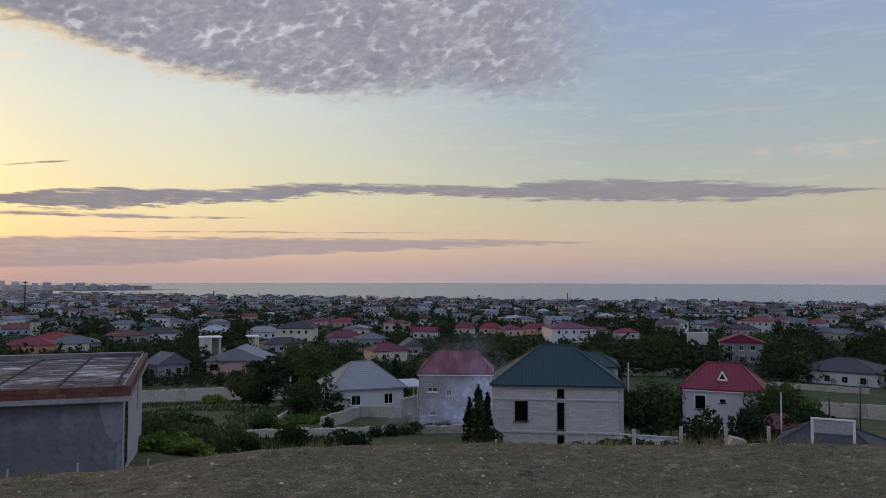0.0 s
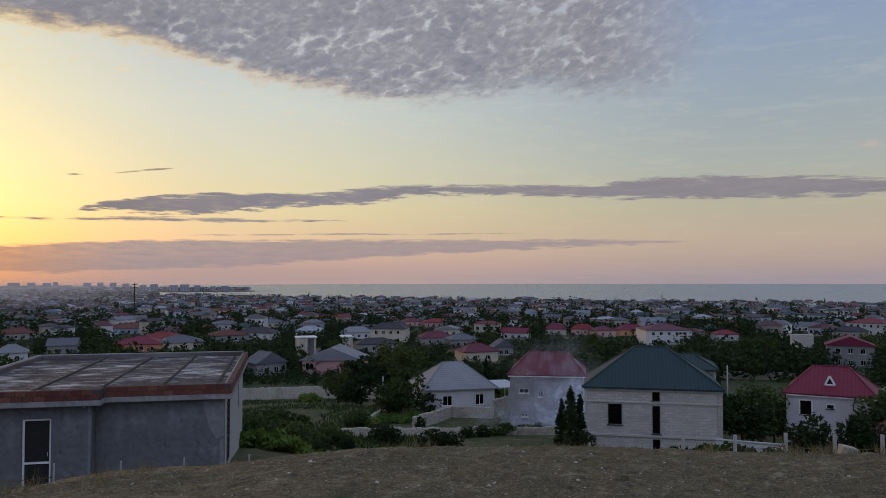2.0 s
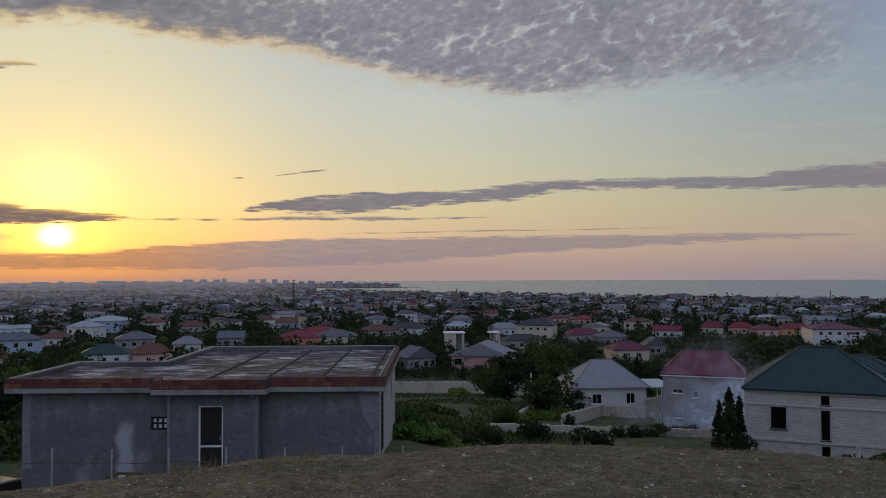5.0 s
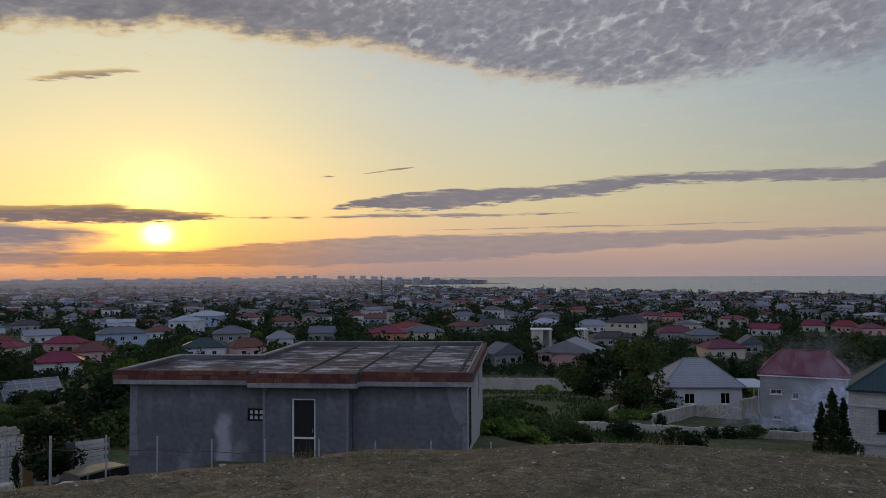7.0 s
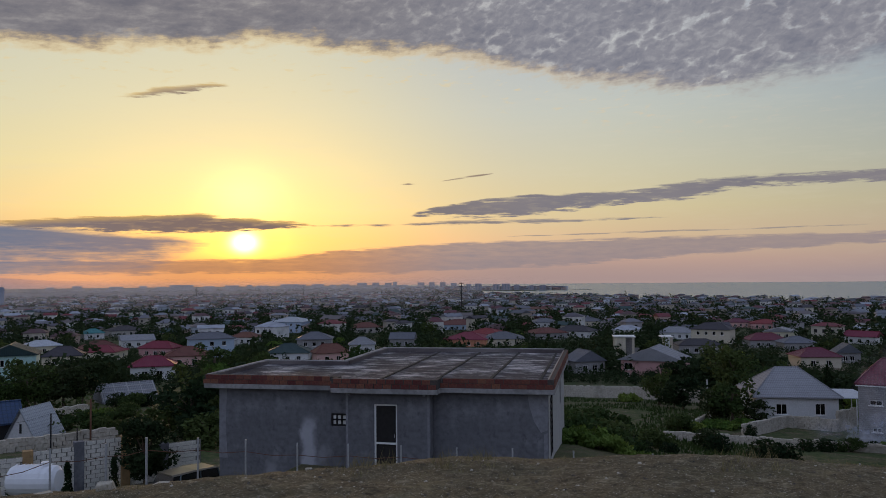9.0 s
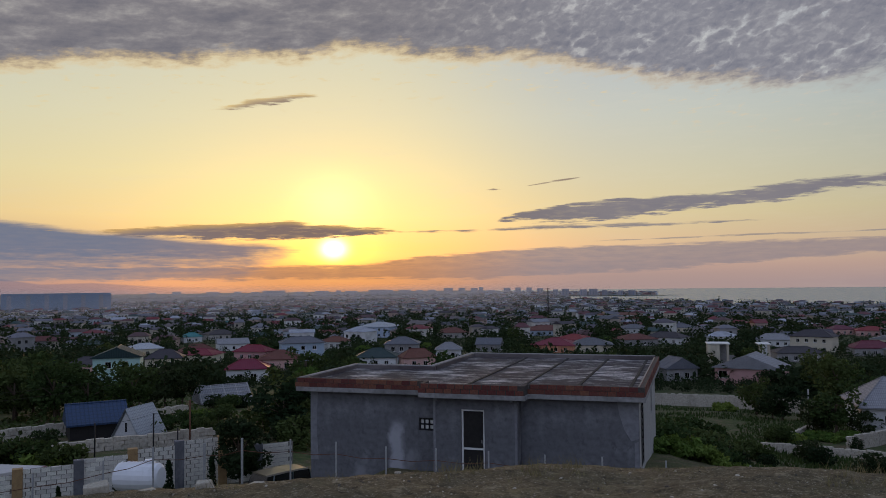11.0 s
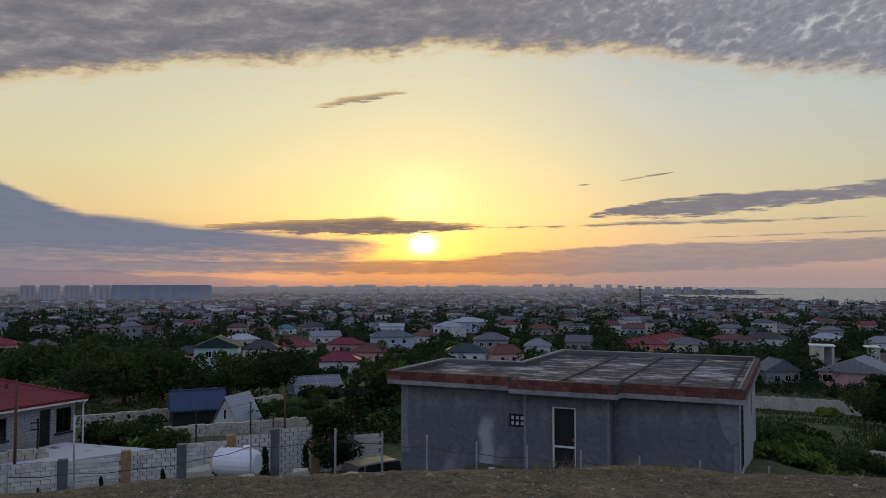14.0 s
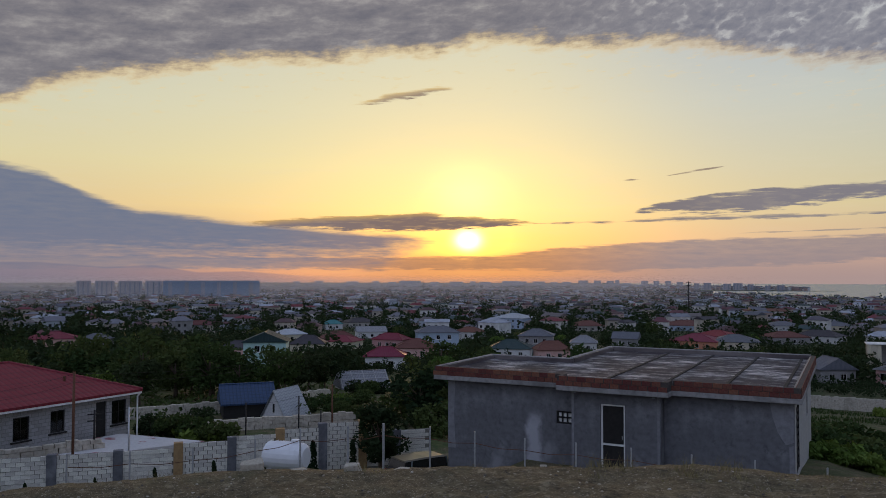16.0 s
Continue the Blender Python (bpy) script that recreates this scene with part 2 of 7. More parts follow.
deck_col = W.ramp(lumps, [(0.0, srgb(132, 134, 148)), (0.35, srgb(152, 152, 162)), (0.65, srgb(178, 178, 184)), (1.0, srgb(216, 213, 211))])
deck_col = W.mix(W.step(AZ, 18, 44, 0.0, 0.9), deck_col, W.mix(1.0, deck_col, (0.85, 0.80, 0.75, 1), "MULTIPLY"))
rim = W.math("MULTIPLY", W.step(inside, 0.1, 1.3, 1.0, 0.0), W.step(AZ, -12, 36, 0.4, 0.95))
deck_col = W.mix(rim, deck_col, W.mix(W.step(AZ, 0, 36), srgb(205, 194, 186), srgb(248, 216, 158)))
deck = W.math("MULTIPLY", deck, W.math("SUBTRACT", 1.0, W.math("MULTIPLY", W.step(lumps, 0.5, 0.9), W.step(AZ, 40, -12, 0.1, 0.65))))
sky = W.mix(deck, sky, deck_col)
# small lit shreds below the edge of the deck
shreds = W.math("MULTIPLY", W.step(W.noise(long_at, 3.2, 5.0, 0.6), 0.56, 0.70, 0.0, 0.55), W.math("MULTIPLY", W.step(inside, -4.5, -0.8), W.step(inside, 0.2, -0.5)))
sky = W.mix(W.math("MULTIPLY", shreds, W.step(AZ, -6, 20, 0.25, 1.0)), sky, W.mix(W.step(AZ, 0, 34), srgb(226, 212, 198), srgb(252, 226, 170)))
# under the horizon the world is as dim as the ground
sky = W.mix(W.step(EL, -0.9, -3.0), sky, srgb(92, 86, 88))
background = W.add("ShaderNodeBackground")
W.put(sky, background.inputs[0])
background.inputs[1].default_value = 1.0
W.put(background.outputs[0], W.add("ShaderNodeOutputWorld").inputs[0])

sun_lamp = new("sun", bpy.data.lights.new("sun", "SUN"))
sun_lamp.data.energy, sun_lamp.data.angle, sun_lamp.data.color = 0.6, radians(1.5), (1.0, 0.58, 0.28)
towards = Vector((-math.sin(radians(SUN_AZ)) * math.cos(radians(SUN_EL)), math.cos(radians(SUN_AZ)) * math.cos(radians(SUN_EL)), math.sin(radians(SUN_EL))))
sun_lamp.matrix_world = look(towards * 100, (0, 0, 0))


# ---- materials ----
def material(name, base, rough=0.85, metal=0.0, grain=8.0, vary=0.25, bump=0.3, stain=None, spec=0.3, per_object=0.0, ribs=0.0, extra=None, coat=0.0):
    """A surface of one base colour with fine grain, broad stains and relief, in metres."""
    m = bpy.data.materials.new(name)
    m.use_nodes = True
    g = Nodes(m.node_tree)
    co = g.add("ShaderNodeTexCoord").outputs["Object"]
    col = base if len(base) == 4 else (*base, 1.0)
    small, broad = g.noise(co, grain, 5.0, 0.6), g.noise(co, grain * 0.11, 4.0, 0.6)
    dark = tuple(c * (1 - vary) for c in col[:3]) + (1,)
    light = tuple(min(1, c * (1 + vary * 0.8)) for c in col[:3]) + (1,)
    c = g.ramp(small, [(0.3, dark), (0.5, col), (0.72, light)])
    if stain:
        c = g.mix(g.step(broad, 0.45, 0.7, 0.0, 0.75), c, (*stain, 1.0))
    else:
        c = g.mix(g.step(broad, 0.4, 0.75, 0.0, 0.5), c, dark)
    if per_object:
        rnd = g.add("ShaderNodeObjectInfo").outputs["Random"]
        hsv = g.add("ShaderNodeHueSaturation")
        g.put(g.math("ADD", g.math("MULTIPLY", rnd, per_object), 1 - per_object / 2), hsv.inputs["Value"])
        g.put(g.math("ADD", g.math("MULTIPLY", rnd, 0.03), 0.485), hsv.inputs["Hue"])
        g.put(c, hsv.inputs["Color"])
        c = hsv.outputs[0]
    if extra:
        c = extra(g, co, c)
    height = small
    if ribs:
        s = g.add("ShaderNodeSeparateXYZ")
        g.put(co, s.inputs[0])
        nrm = g.add("ShaderNodeSeparateXYZ")
        g.put(g.add("ShaderNodeTexCoord").outputs["Normal"], nrm.inputs[0])
        side = g.math("GREATER_THAN", g.math("ABSOLUTE", nrm.outputs[0]), g.math("ABSOLUTE", nrm.outputs[1]))
        run = g.math("ADD", g.math("MULTIPLY", side, s.outputs[1]), g.math("MULTIPLY", g.math("SUBTRACT", 1.0, side), s.outputs[0]))
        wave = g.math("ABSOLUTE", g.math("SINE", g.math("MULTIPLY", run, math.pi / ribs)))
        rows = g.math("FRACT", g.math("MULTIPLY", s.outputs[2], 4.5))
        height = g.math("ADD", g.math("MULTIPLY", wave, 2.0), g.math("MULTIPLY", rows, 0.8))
        # shade of rib valleys and row steps is darkened into the colour too
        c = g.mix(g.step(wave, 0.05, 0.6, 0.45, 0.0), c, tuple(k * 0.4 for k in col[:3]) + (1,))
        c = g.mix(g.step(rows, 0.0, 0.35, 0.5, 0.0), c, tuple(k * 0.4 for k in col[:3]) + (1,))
    b = g.add("ShaderNodeBump")
    b.inputs["Strength"].default_value, b.inputs["Distance"].default_value = bump, 0.02
    g.put(height, b.inputs["Height"])
    p = g.add("ShaderNodeBsdfPrincipled")
    g.put(c, p.inputs["Base Color"])
    g.put(g.math("ADD", g.math("MULTIPLY", broad, 0.2), rough - 0.1, clamp=True), p.inputs["Roughness"])
    p.inputs["Metallic"].default_value = metal
    p.inputs["Specular IOR Level"].default_value = spec
    p.inputs["Coat Weight"].default_value = coat
    g.put(b.outputs[0], p.inputs["Normal"])
    g.put(p.outputs[0], g.add("ShaderNodeOutputMaterial").inputs[0])
    return m


def leaf_material(name, base, vary=0.5):
    m = bpy.data.materials.new(name)
    m.use_nodes = True
    g = Nodes(m.node_tree)
    geo = g.add("ShaderNodeNewGeometry")
    island, rnd = geo.outputs["Random Per Island"], g.add("ShaderNodeObjectInfo").outputs["Random"]
    k = g.math("ADD", g.math("MULTIPLY", island, vary), g.math("ADD", g.math("MULTIPLY", rnd, 0.5), 0.75 - vary / 2))
    c = g.mix(1.0, base + (1.0,), g.xyz(g.math("MULTIPLY", k, g.math("ADD", 0.85, g.math("MULTIPLY", rnd, 0.35))), k, g.math("MULTIPLY", k, 0.95)), "MULTIPLY")
    p = g.add("ShaderNodeBsdfPrincipled")
    g.put(c, p.inputs["Base Color"])
    p.inputs["Roughness"].default_value, p.inputs["Specular IOR Level"].default_value = 0.7, 0.06
    tr = g.add("ShaderNodeBsdfTranslucent")
    g.put(c, tr.inputs[0])
    mx = g.add("ShaderNodeMixShader")
    mx.inputs[0].default_value = 0.25
    g.put(p.outputs[0], mx.inputs[1]), g.put(tr.outputs[0], mx.inputs[2])
    g.put(mx.outputs[0], g.add("ShaderNodeOutputMaterial").inputs[0])
    return m


def glass_material(name, tint=(0.25, 0.29, 0.32)):
    m = bpy.data.materials.new(name)
    m.use_nodes = True
    g = Nodes(m.node_tree)
    gl, tr, mx = g.add("ShaderNodeBsdfGlossy"), g.add("ShaderNodeBsdfTransparent"), g.add("ShaderNodeMixShader")
    gl.inputs["Roughness"].default_value = 0.06
    tr.inputs[0].default_value = (*tint, 1)
    fr = g.add("ShaderNodeFresnel")
    fr.inputs[0].default_value = 1.5
    g.put(fr.outputs[0], mx.inputs[0]), g.put(tr.outputs[0], mx.inputs[1]), g.put(gl.outputs[0], mx.inputs[2])
    g.put(mx.outputs[0], g.add("ShaderNodeOutputMaterial").inputs[0])
    return m


def ground_extra(g, co, c):
    """Dry earth near by, weeds down the slope, and mixed plots farther off."""
    s = g.add("ShaderNodeSeparateXYZ")
    g.put(co, s.inputs[0])
    far = g.math("SQRT", g.math("ADD", g.math("MULTIPLY", s.outputs[0], s.outputs[0]), g.math("MULTIPLY", s.outputs[1], s.outputs[1])))
    pebble = g.voronoi(co, 22.0)
    bits = g.voronoi(co, 60.0)
    c = g.mix(g.step(pebble, 0.10, 0.2, 0.7, 0.0), c, (0.42, 0.37, 0.29, 1))
    c = g.mix(g.step(bits, 0.12, 0.25, 0.5, 0.0), c, (0.06, 0.045, 0.03, 1))
    grit = g.noise(co, 48.0, 3.0, 0.7)
    c = g.mix(g.step(grit, 0.44, 0.34, 0.0, 0.8), c, (0.045, 0.036, 0.026, 1))
    c = g.mix(g.step(grit, 0.58, 0.68, 0.0, 0.75), c, (0.36, 0.31, 0.23, 1))
    clod = g.noise(co, 5.5, 6.0, 0.72)
    c = g.mix(g.step(clod, 0.44, 0.34, 0.0, 0.8), c, (0.04, 0.031, 0.02, 1))
    c = g.mix(g.step(clod, 0.54, 0.68, 0.0, 0.65), c, (0.28, 0.235, 0.155, 1))
    straw = g.noise(co, 1.3, 5.0, 0.7)
    c = g.mix(g.step(straw, 0.54, 0.72, 0.0, 0.45), c, (0.25, 0.205, 0.11, 1))
    moss = g.noise(co, 0.8, 5.0, 0.7)
    c = g.mix(g.step(moss, 0.52, 0.70, 0.0, 0.5), c, (0.075, 0.075, 0.035, 1))
    tuft = g.noise(co, 0.45, 5.0, 0.7)
    weeds = g.ramp(g.noise(co, 1.7, 5.0, 0.7), [(0.3, (0.03, 0.045, 0.018, 1)), (0.5, (0.06, 0.08, 0.03, 1)), (0.7, (0.12, 0.11, 0.05, 1))])
    c = g.mix(g.math("MULTIPLY", g.step(far, 14, 40), g.step(tuft, 0.36, 0.56)), c, weeds)
    plots = g.ramp(g.noise(co, 0.05, 4.0, 0.6), [(0.35, (0.035, 0.05, 0.02, 1)), (0.55, (0.06, 0.07, 0.035, 1)), (0.68, (0.16, 0.13, 0.09, 1))])
    return g.mix(g.step(far, 90, 220), c, plots)


def render_extra(g, co, c, blot=None):
    """Cement render with pale runs, trowel patches and dark damp."""
    s = g.add("ShaderNodeSeparateXYZ")
    g.put(co, s.inputs[0])
    runs = g.noise(g.xyz(g.math("MULTIPLY", s.outputs[0], 0.8), s.outputs[1], g.math("MULTIPLY", s.outputs[2], 0.45)), 1.0, 4.0, 0.55)
    c = g.mix(g.step(runs, 0.58, 0.74, 0.0, 0.65), c, (0.27, 0.27, 0.285, 1))
    cloud = g.noise(co, 0.9, 6.0, 0.65)
    c = g.mix(g.step(cloud, 0.52, 0.72, 0.0, 0.7), c, (0.23, 0.23, 0.245, 1))
    c = g.mix(g.step(g.noise(co, 2.6, 5.0, 0.7), 0.54, 0.70, 0.0, 0.6), c, (0.065, 0.065, 0.072, 1))
    if blot:
        # a whitish lime run with ragged sides
        x0, wide, top = blot
        off = g.math("ABSOLUTE", g.math("SUBTRACT", g.math("ADD", s.outputs[0], g.math("MULTIPLY", g.math("SUBTRACT", cloud, 0.5), 0.9)), x0))
        k = g.math("MULTIPLY", g.step(off, wide, wide * 0.3), g.step(g.math("ADD", s.outputs[2], g.math("MULTIPLY", cloud, 0.9)), top + 0.6, top))
        c = g.mix(g.math("MULTIPLY", k, 0.8), c, (0.40, 0.40, 0.43, 1))
    return c


MAT = {}
MAT["ground"] = material("dry_earth", (0.118, 0.094, 0.055), 0.95, grain=14, vary=0.5, bump=1.0, extra=ground_extra, spec=0.1)
MAT["plaster"] = material("grey_cement_render", (0.13, 0.13, 0.14), 0.9, grain=5, vary=0.25, bump=0.3, extra=render_extra)
MAT["plaster_stained"] = material("lime_stained_render", (0.13, 0.13, 0.14), 0.9, grain=5, vary=0.25, bump=0.3, extra=lambda g, co, c: render_extra(g, co, c, (3.5, 0.42, 2.6)))
MAT["slab"] = material("stained_cast_concrete", (0.25, 0.24, 0.235), 0.9, grain=6, vary=0.3, bump=0.5, stain=(0.13, 0.125, 0.12))
MAT["concrete"] = material("concrete", (0.36, 0.35, 0.34), 0.9, grain=9, vary=0.2, bump=0.4)
MAT["brick"] = material("red_brick", (0.14, 0.048, 0.034), 0.9, grain=14, vary=0.4, bump=0.6, per_object=0.6, stain=(0.10, 0.055, 0.045))
MAT["limestone"] = material("limestone_block", (0.62, 0.585, 0.52), 0.95, grain=12, vary=0.2, bump=0.6, per_object=0.35)
MAT["mortar"] = material("mortar", (0.20, 0.185, 0.16), 0.95, grain=12, vary=0.2, bump=0.5)
MAT["grime"] = material("sooty_mortar", (0.065, 0.055, 0.05), 0.95, grain=12, vary=0.3, bump=0.5)
MAT["metal"] = material("galvanised_steel", (0.42, 0.43, 0.44), 0.5, 0.6, grain=18, vary=0.2, bump=0.1)
MAT["rust"] = material("rusty_steel", (0.13, 0.06, 0.035), 0.8, 0.2, grain=25, vary=0.4, bump=0.3)
MAT["white"] = material("white_paint", (0.72, 0.71, 0.69), 0.7, grain=10, vary=0.08, bump=0.1, stain=(0.5, 0.49, 0.47))
MAT["dark"] = material("dark_void_timber", (0.02, 0.018, 0.017), 0.8, grain=8, vary=0.3)
MAT["bark"] = material("bark", (0.09, 0.065, 0.045), 0.95, grain=14, vary=0.4, bump=0.9)
MAT["glass"] = glass_material("window_glass")
MAT["leaf"] = leaf_material("leaves", (0.050, 0.076, 0.025))
MAT["leaf_dark"] = leaf_material("dark_leaves", (0.026, 0.042, 0.018))
MAT["leaf_light"] = leaf_material("light_leaves", (0.11, 0.17, 0.038))
MAT["straw"] = leaf_material("dry_grass", (0.21, 0.175, 0.095))
MAT["tar"] = material("bitumen_sheet", (0.075, 0.060, 0.062), 0.42, grain=2.2, vary=0.35, bump=0.25, stain=(0.21, 0.185, 0.175), spec=0.5)


# ---- mesh tools ----
class Mesh:
    """Gathers corners and faces, and links them as one object."""

    def __init__(self):
        self.v, self.f = [], []

    def face(self, *pts):
        n = len(self.v)
        self.v += [tuple(p) for p in pts]
        self.f.append(tuple(range(n, n + len(pts))))

    def box(self, x0, y0, z0, x1, y1, z1, m=None):
        n = len(self.v)
        pts = [(x, y, z) for z in (z0, z1) for y in (y0, y1) for x in (x0, x1)]
        self.v += [tuple(m @ Vector(p)) for p in pts] if m else pts
        for q in ((0, 2, 3, 1), (4, 5, 7, 6), (0, 1, 5, 4), (2, 6, 7, 3), (0, 4, 6, 2), (1, 3, 7, 5)):
            self.f.append(tuple(n + i for i in q))
        return self

    def prism(self, pts, z0, z1):
        """An upright slab on a counter-clockwise outline."""
        n, k = len(self.v), len(pts)
        self.v += [(x, y, z0) for x, y in pts] + [(x, y, z1) for x, y in pts]
        self.f += [tuple(n + i for i in reversed(range(k))), tuple(n + k + i for i in range(k))]
        self.f += [(n + i, n + (i + 1) % k, n + k + (i + 1) % k, n + k + i) for i in range(k)]
        return self

    def tube(self, a, b, r0, r1, sides=8):
        a, b = Vector(a), Vector(b)
        q = (b - a).to_track_quat("Z", "Y")
        n = len(self.v)
        for p, r in ((a, r0), (b, r1)):
            for i in range(sides):
                t = 2 * math.pi * i / sides
                self.v.append(tuple(p + q @ Vector((r * math.cos(t), r * math.sin(t), 0))))
        self.f += [(n + i, n + (i + 1) % sides, n + sides + (i + 1) % sides, n + sides + i) for i in range(sides)]
        self.f += [tuple(n + i for i in reversed(range(sides))), tuple(n + sides + i for i in range(sides))]
        return self

    def sweep(self, pts, r, sides=5):
        """One thin tube along a line of points."""
        pts = [Vector(p) for p in pts]
        n = len(self.v)
        for i, p in enumerate(pts):
            q = (pts[min(i + 1, len(pts) - 1)] - pts[max(i - 1, 0)]).to_track_quat("Z", "Y")
            self.v += [tuple(p + q @ Vector((r * math.cos(6.2832 * k / sides), r * math.sin(6.2832 * k / sides), 0))) for k in range(sides)]
        for i in range(len(pts) - 1):
            self.f += [(n + i * sides + k, n + i * sides + (k + 1) % sides, n + (i + 1) * sides + (k + 1) % sides, n + (i + 1) * sides + k) for k in range(sides)]
        return self

    def data(self, name, mat, smooth=False):
        me = bpy.data.meshes.new(name)
        me.from_pydata(self.v, [], self.f)
        me.materials.append(mat)
        if smooth:
            me.polygons.foreach_set("use_smooth", [True] * len(me.polygons))
        me.update()
        return me


def part(name, mesh, mat, parent=None, label="", smooth=False, m=None, bevel=0.0):
    """One mesh object under a thing or under a part."""
    ob = new(name, mesh if isinstance(mesh, bpy.types.Mesh) else mesh.data(name, mat, smooth))
    ob.parent = parent
    if m:
        ob.matrix_basis = m
    if label:
        ob["label"] = label
    if bevel:
        b = ob.modifiers.new("bevel", "BEVEL")
        b.width, b.segments, b.limit_method = bevel, 2, "ANGLE"
    return ob


def thing(name, m, label, category, group="", kind=""):
    ob = new(name)
    ob.matrix_basis = m
    return tagged(ob, label, category, group, kind)


# ---- ground, sea ----
def lerp(x, pts):
    return float(np.interp(x, [p[0] for p in pts], [p[1] for p in pts]))


def crest(az):
    return lerp(az, [(-60, 34.5), (-29, 34.28), (-20, 34.16), (-12, 34.10), (0, 34.06), (10, 34.02), (16, 33.98), (23, 33.92), (30, 33.90), (38, 33.85), (44, 33.79), (50, 33.79), (60, 33.83), (75, 33.86), (100, 34.0)])


RIGHT = [(9, 0), (13, 32.75), (18, 31.2), (26, 29.2), (45, 25.0), (67, 21.3), (88, 19.3), (98, 19.0), (130, 16.3), (300, 11.0), (600, 6.5), (1000, 2.6), (1300, 1.4), (1700, 1.0), (4950, 0.8)]
MID = [(9, 0), (13, 32.6), (18, 31.0), (24, 29.45), (30, 29.3), (36, 28.6), (40, 27.2), (45, 26.0), (67, 22.5), (88, 20.3), (98, 19.6), (130, 16.6), (300, 11.0), (600, 6.5), (1000, 2.6), (1300, 1.4), (1700, 1.0), (4950, 0.8)]
LEFT = [(9, 0), (13, 32.5), (18, 31.0), (26, 28.8), (34, 26.25), (40, 25.65), (42, 25.65), (50, 25.7), (55, 25.4), (59, 25.0), (67, 24.4), (100, 22.0), (150, 18.0), (300, 11.0), (600, 6.5), (1000, 2.6), (1300, 1.4), (1700, 1.0), (4950, 0.8)]


def shore(az):
    return lerp(az, [(-60, 1000), (-29, 1030), (-20, 1030), (-9, 1047), (3.5, 1140), (15.5, 1313), (26.6, 1690), (30, 2400), (32, 3300), (34, 9000)])


def land(r, az):
    """Height of the land at a distance and compass angle from the hilltop."""
    behind = abs(az - 22) > 80
    if behind:
        return 34.25 - min(6.0, max(0, r - 30) * 0.02)
    c = crest(az)
    if r <= 9.2:
        t = r / 9.2
        return 34.25 + (c - 34.25) * (t * t * (3 - 2 * t))
    def prof(p):
        return lerp(r, [(9.2, c), (11, c - 0.42)] + p[1:])
    s = lambda a, b: max(0.0, min(1.0, (az - a) / (b - a)))
    z = prof(RIGHT) * (1 - s(10, 20)) + (prof(MID) * (1 - s(40, 46)) + prof(LEFT) * s(40, 46)) * s(10, 20)
    if r > shore(az):
        spit = 18.6 < az < 33 and 2300 - 90 * min(1, (az - 18.6) / 6) < r < 2330 + 500 * max(0, (az - 20.5) / 8)
        z = 0.9 if spit else -3.0
    return z


def land_xy(x, y):
    return land(math.hypot(x, y), math.degrees(math.atan2(-x, y)))


def at(az, el):
    """Where a line of sight meets the land: x, y, z and the distance."""
    s, r = math.tan(radians(el)), 9.5
    while r < 4500 and 36 + r * s > land(r, az):
        r *= 1.004
    return -r * math.sin(radians(az)), r * math.cos(radians(az)), land(r, az), r


def spot(az, r):
    return -r * math.sin(radians(az)), r * math.cos(radians(az)), land(r, az)


def build_ground():
    angles = [a for a in np.arange(-40, 88, 0.4)] + [a for a in np.arange(90, 318, 6.0)]
    radii = [0.0, 0.6, 1.5, 2.5, 3.5, 4.5] + list(np.arange(5.0, 11.0, 0.09)) + list(np.geomspace(11.2, 2000, 120)) + list(np.arange(2040, 2800, 40)) + list(np.geomspace(2850, 4900, 10))
    v, f = [], []
    for r in radii:
        for a in angles:
            aa = a if a < 180 else a - 360
            z = land(r, aa)
            x, y = -r * math.sin(radians(a)), r * math.cos(radians(a))
            if z > -1 and r > 1:
                k = min(1.0, r / 6)
                z += k * (0.05 * noise.noise(Vector((x * 0.7, y * 0.7, 0))) + 0.022 * noise.noise(Vector((x * 3.1, y * 3.1, 4))) + 0.020 * noise.noise(Vector((x * 8, y * 8, 7))) * (r < 14))
                if 14 < r < 60:
                    z += 0.12 * noise.noise(Vector((x * 0.3, y * 0.3, 2)))
            v.append((x, y, z))
    n = len(angles)
    for i in range(len(radii) - 1):
        for j in range(n):
            k = (j + 1) % n
            f.append((i * n + j, (i + 1) * n + j, (i + 1) * n + k, i * n + k))
    me = bpy.data.meshes.new("ground")
    me.from_pydata(v, [], f)
    me.flip_normals()
    me.materials.append(MAT["ground"])
    me.polygons.foreach_set("use_smooth", [True] * len(me.polygons))
    me.update()
    tagged(new("ground", me), "dry stony hilltop earth falling to a green coastal town plain", "ground", kind="structure")


build_ground()


def sea_material():
    m = bpy.data.materials.new("sea_water")
    m.use_nodes = True
    g = Nodes(m.node_tree)
    co = g.add("ShaderNodeTexCoord").outputs["Object"]
    b = g.add("ShaderNodeBump")
    b.inputs["Strength"].default_value, b.inputs["Distance"].default_value = 0.4, 1.0
    g.put(g.noise(co, 0.08, 4.0, 0.6), b.inputs["Height"])
    p = g.add("ShaderNodeBsdfPrincipled")
    g.put(g.mix(g.noise(co, 0.004, 3.0), (0.10, 0.165, 0.22, 1), (0.125, 0.195, 0.25, 1)), p.inputs["Base Color"])
    p.inputs["Roughness"].default_value = 0.27
    p.inputs["IOR"].default_value = 1.33
    g.put(b.outputs[0], p.inputs["Normal"])
    g.put(p.outputs[0], g.add("ShaderNodeOutputMaterial").inputs[0])
    return m


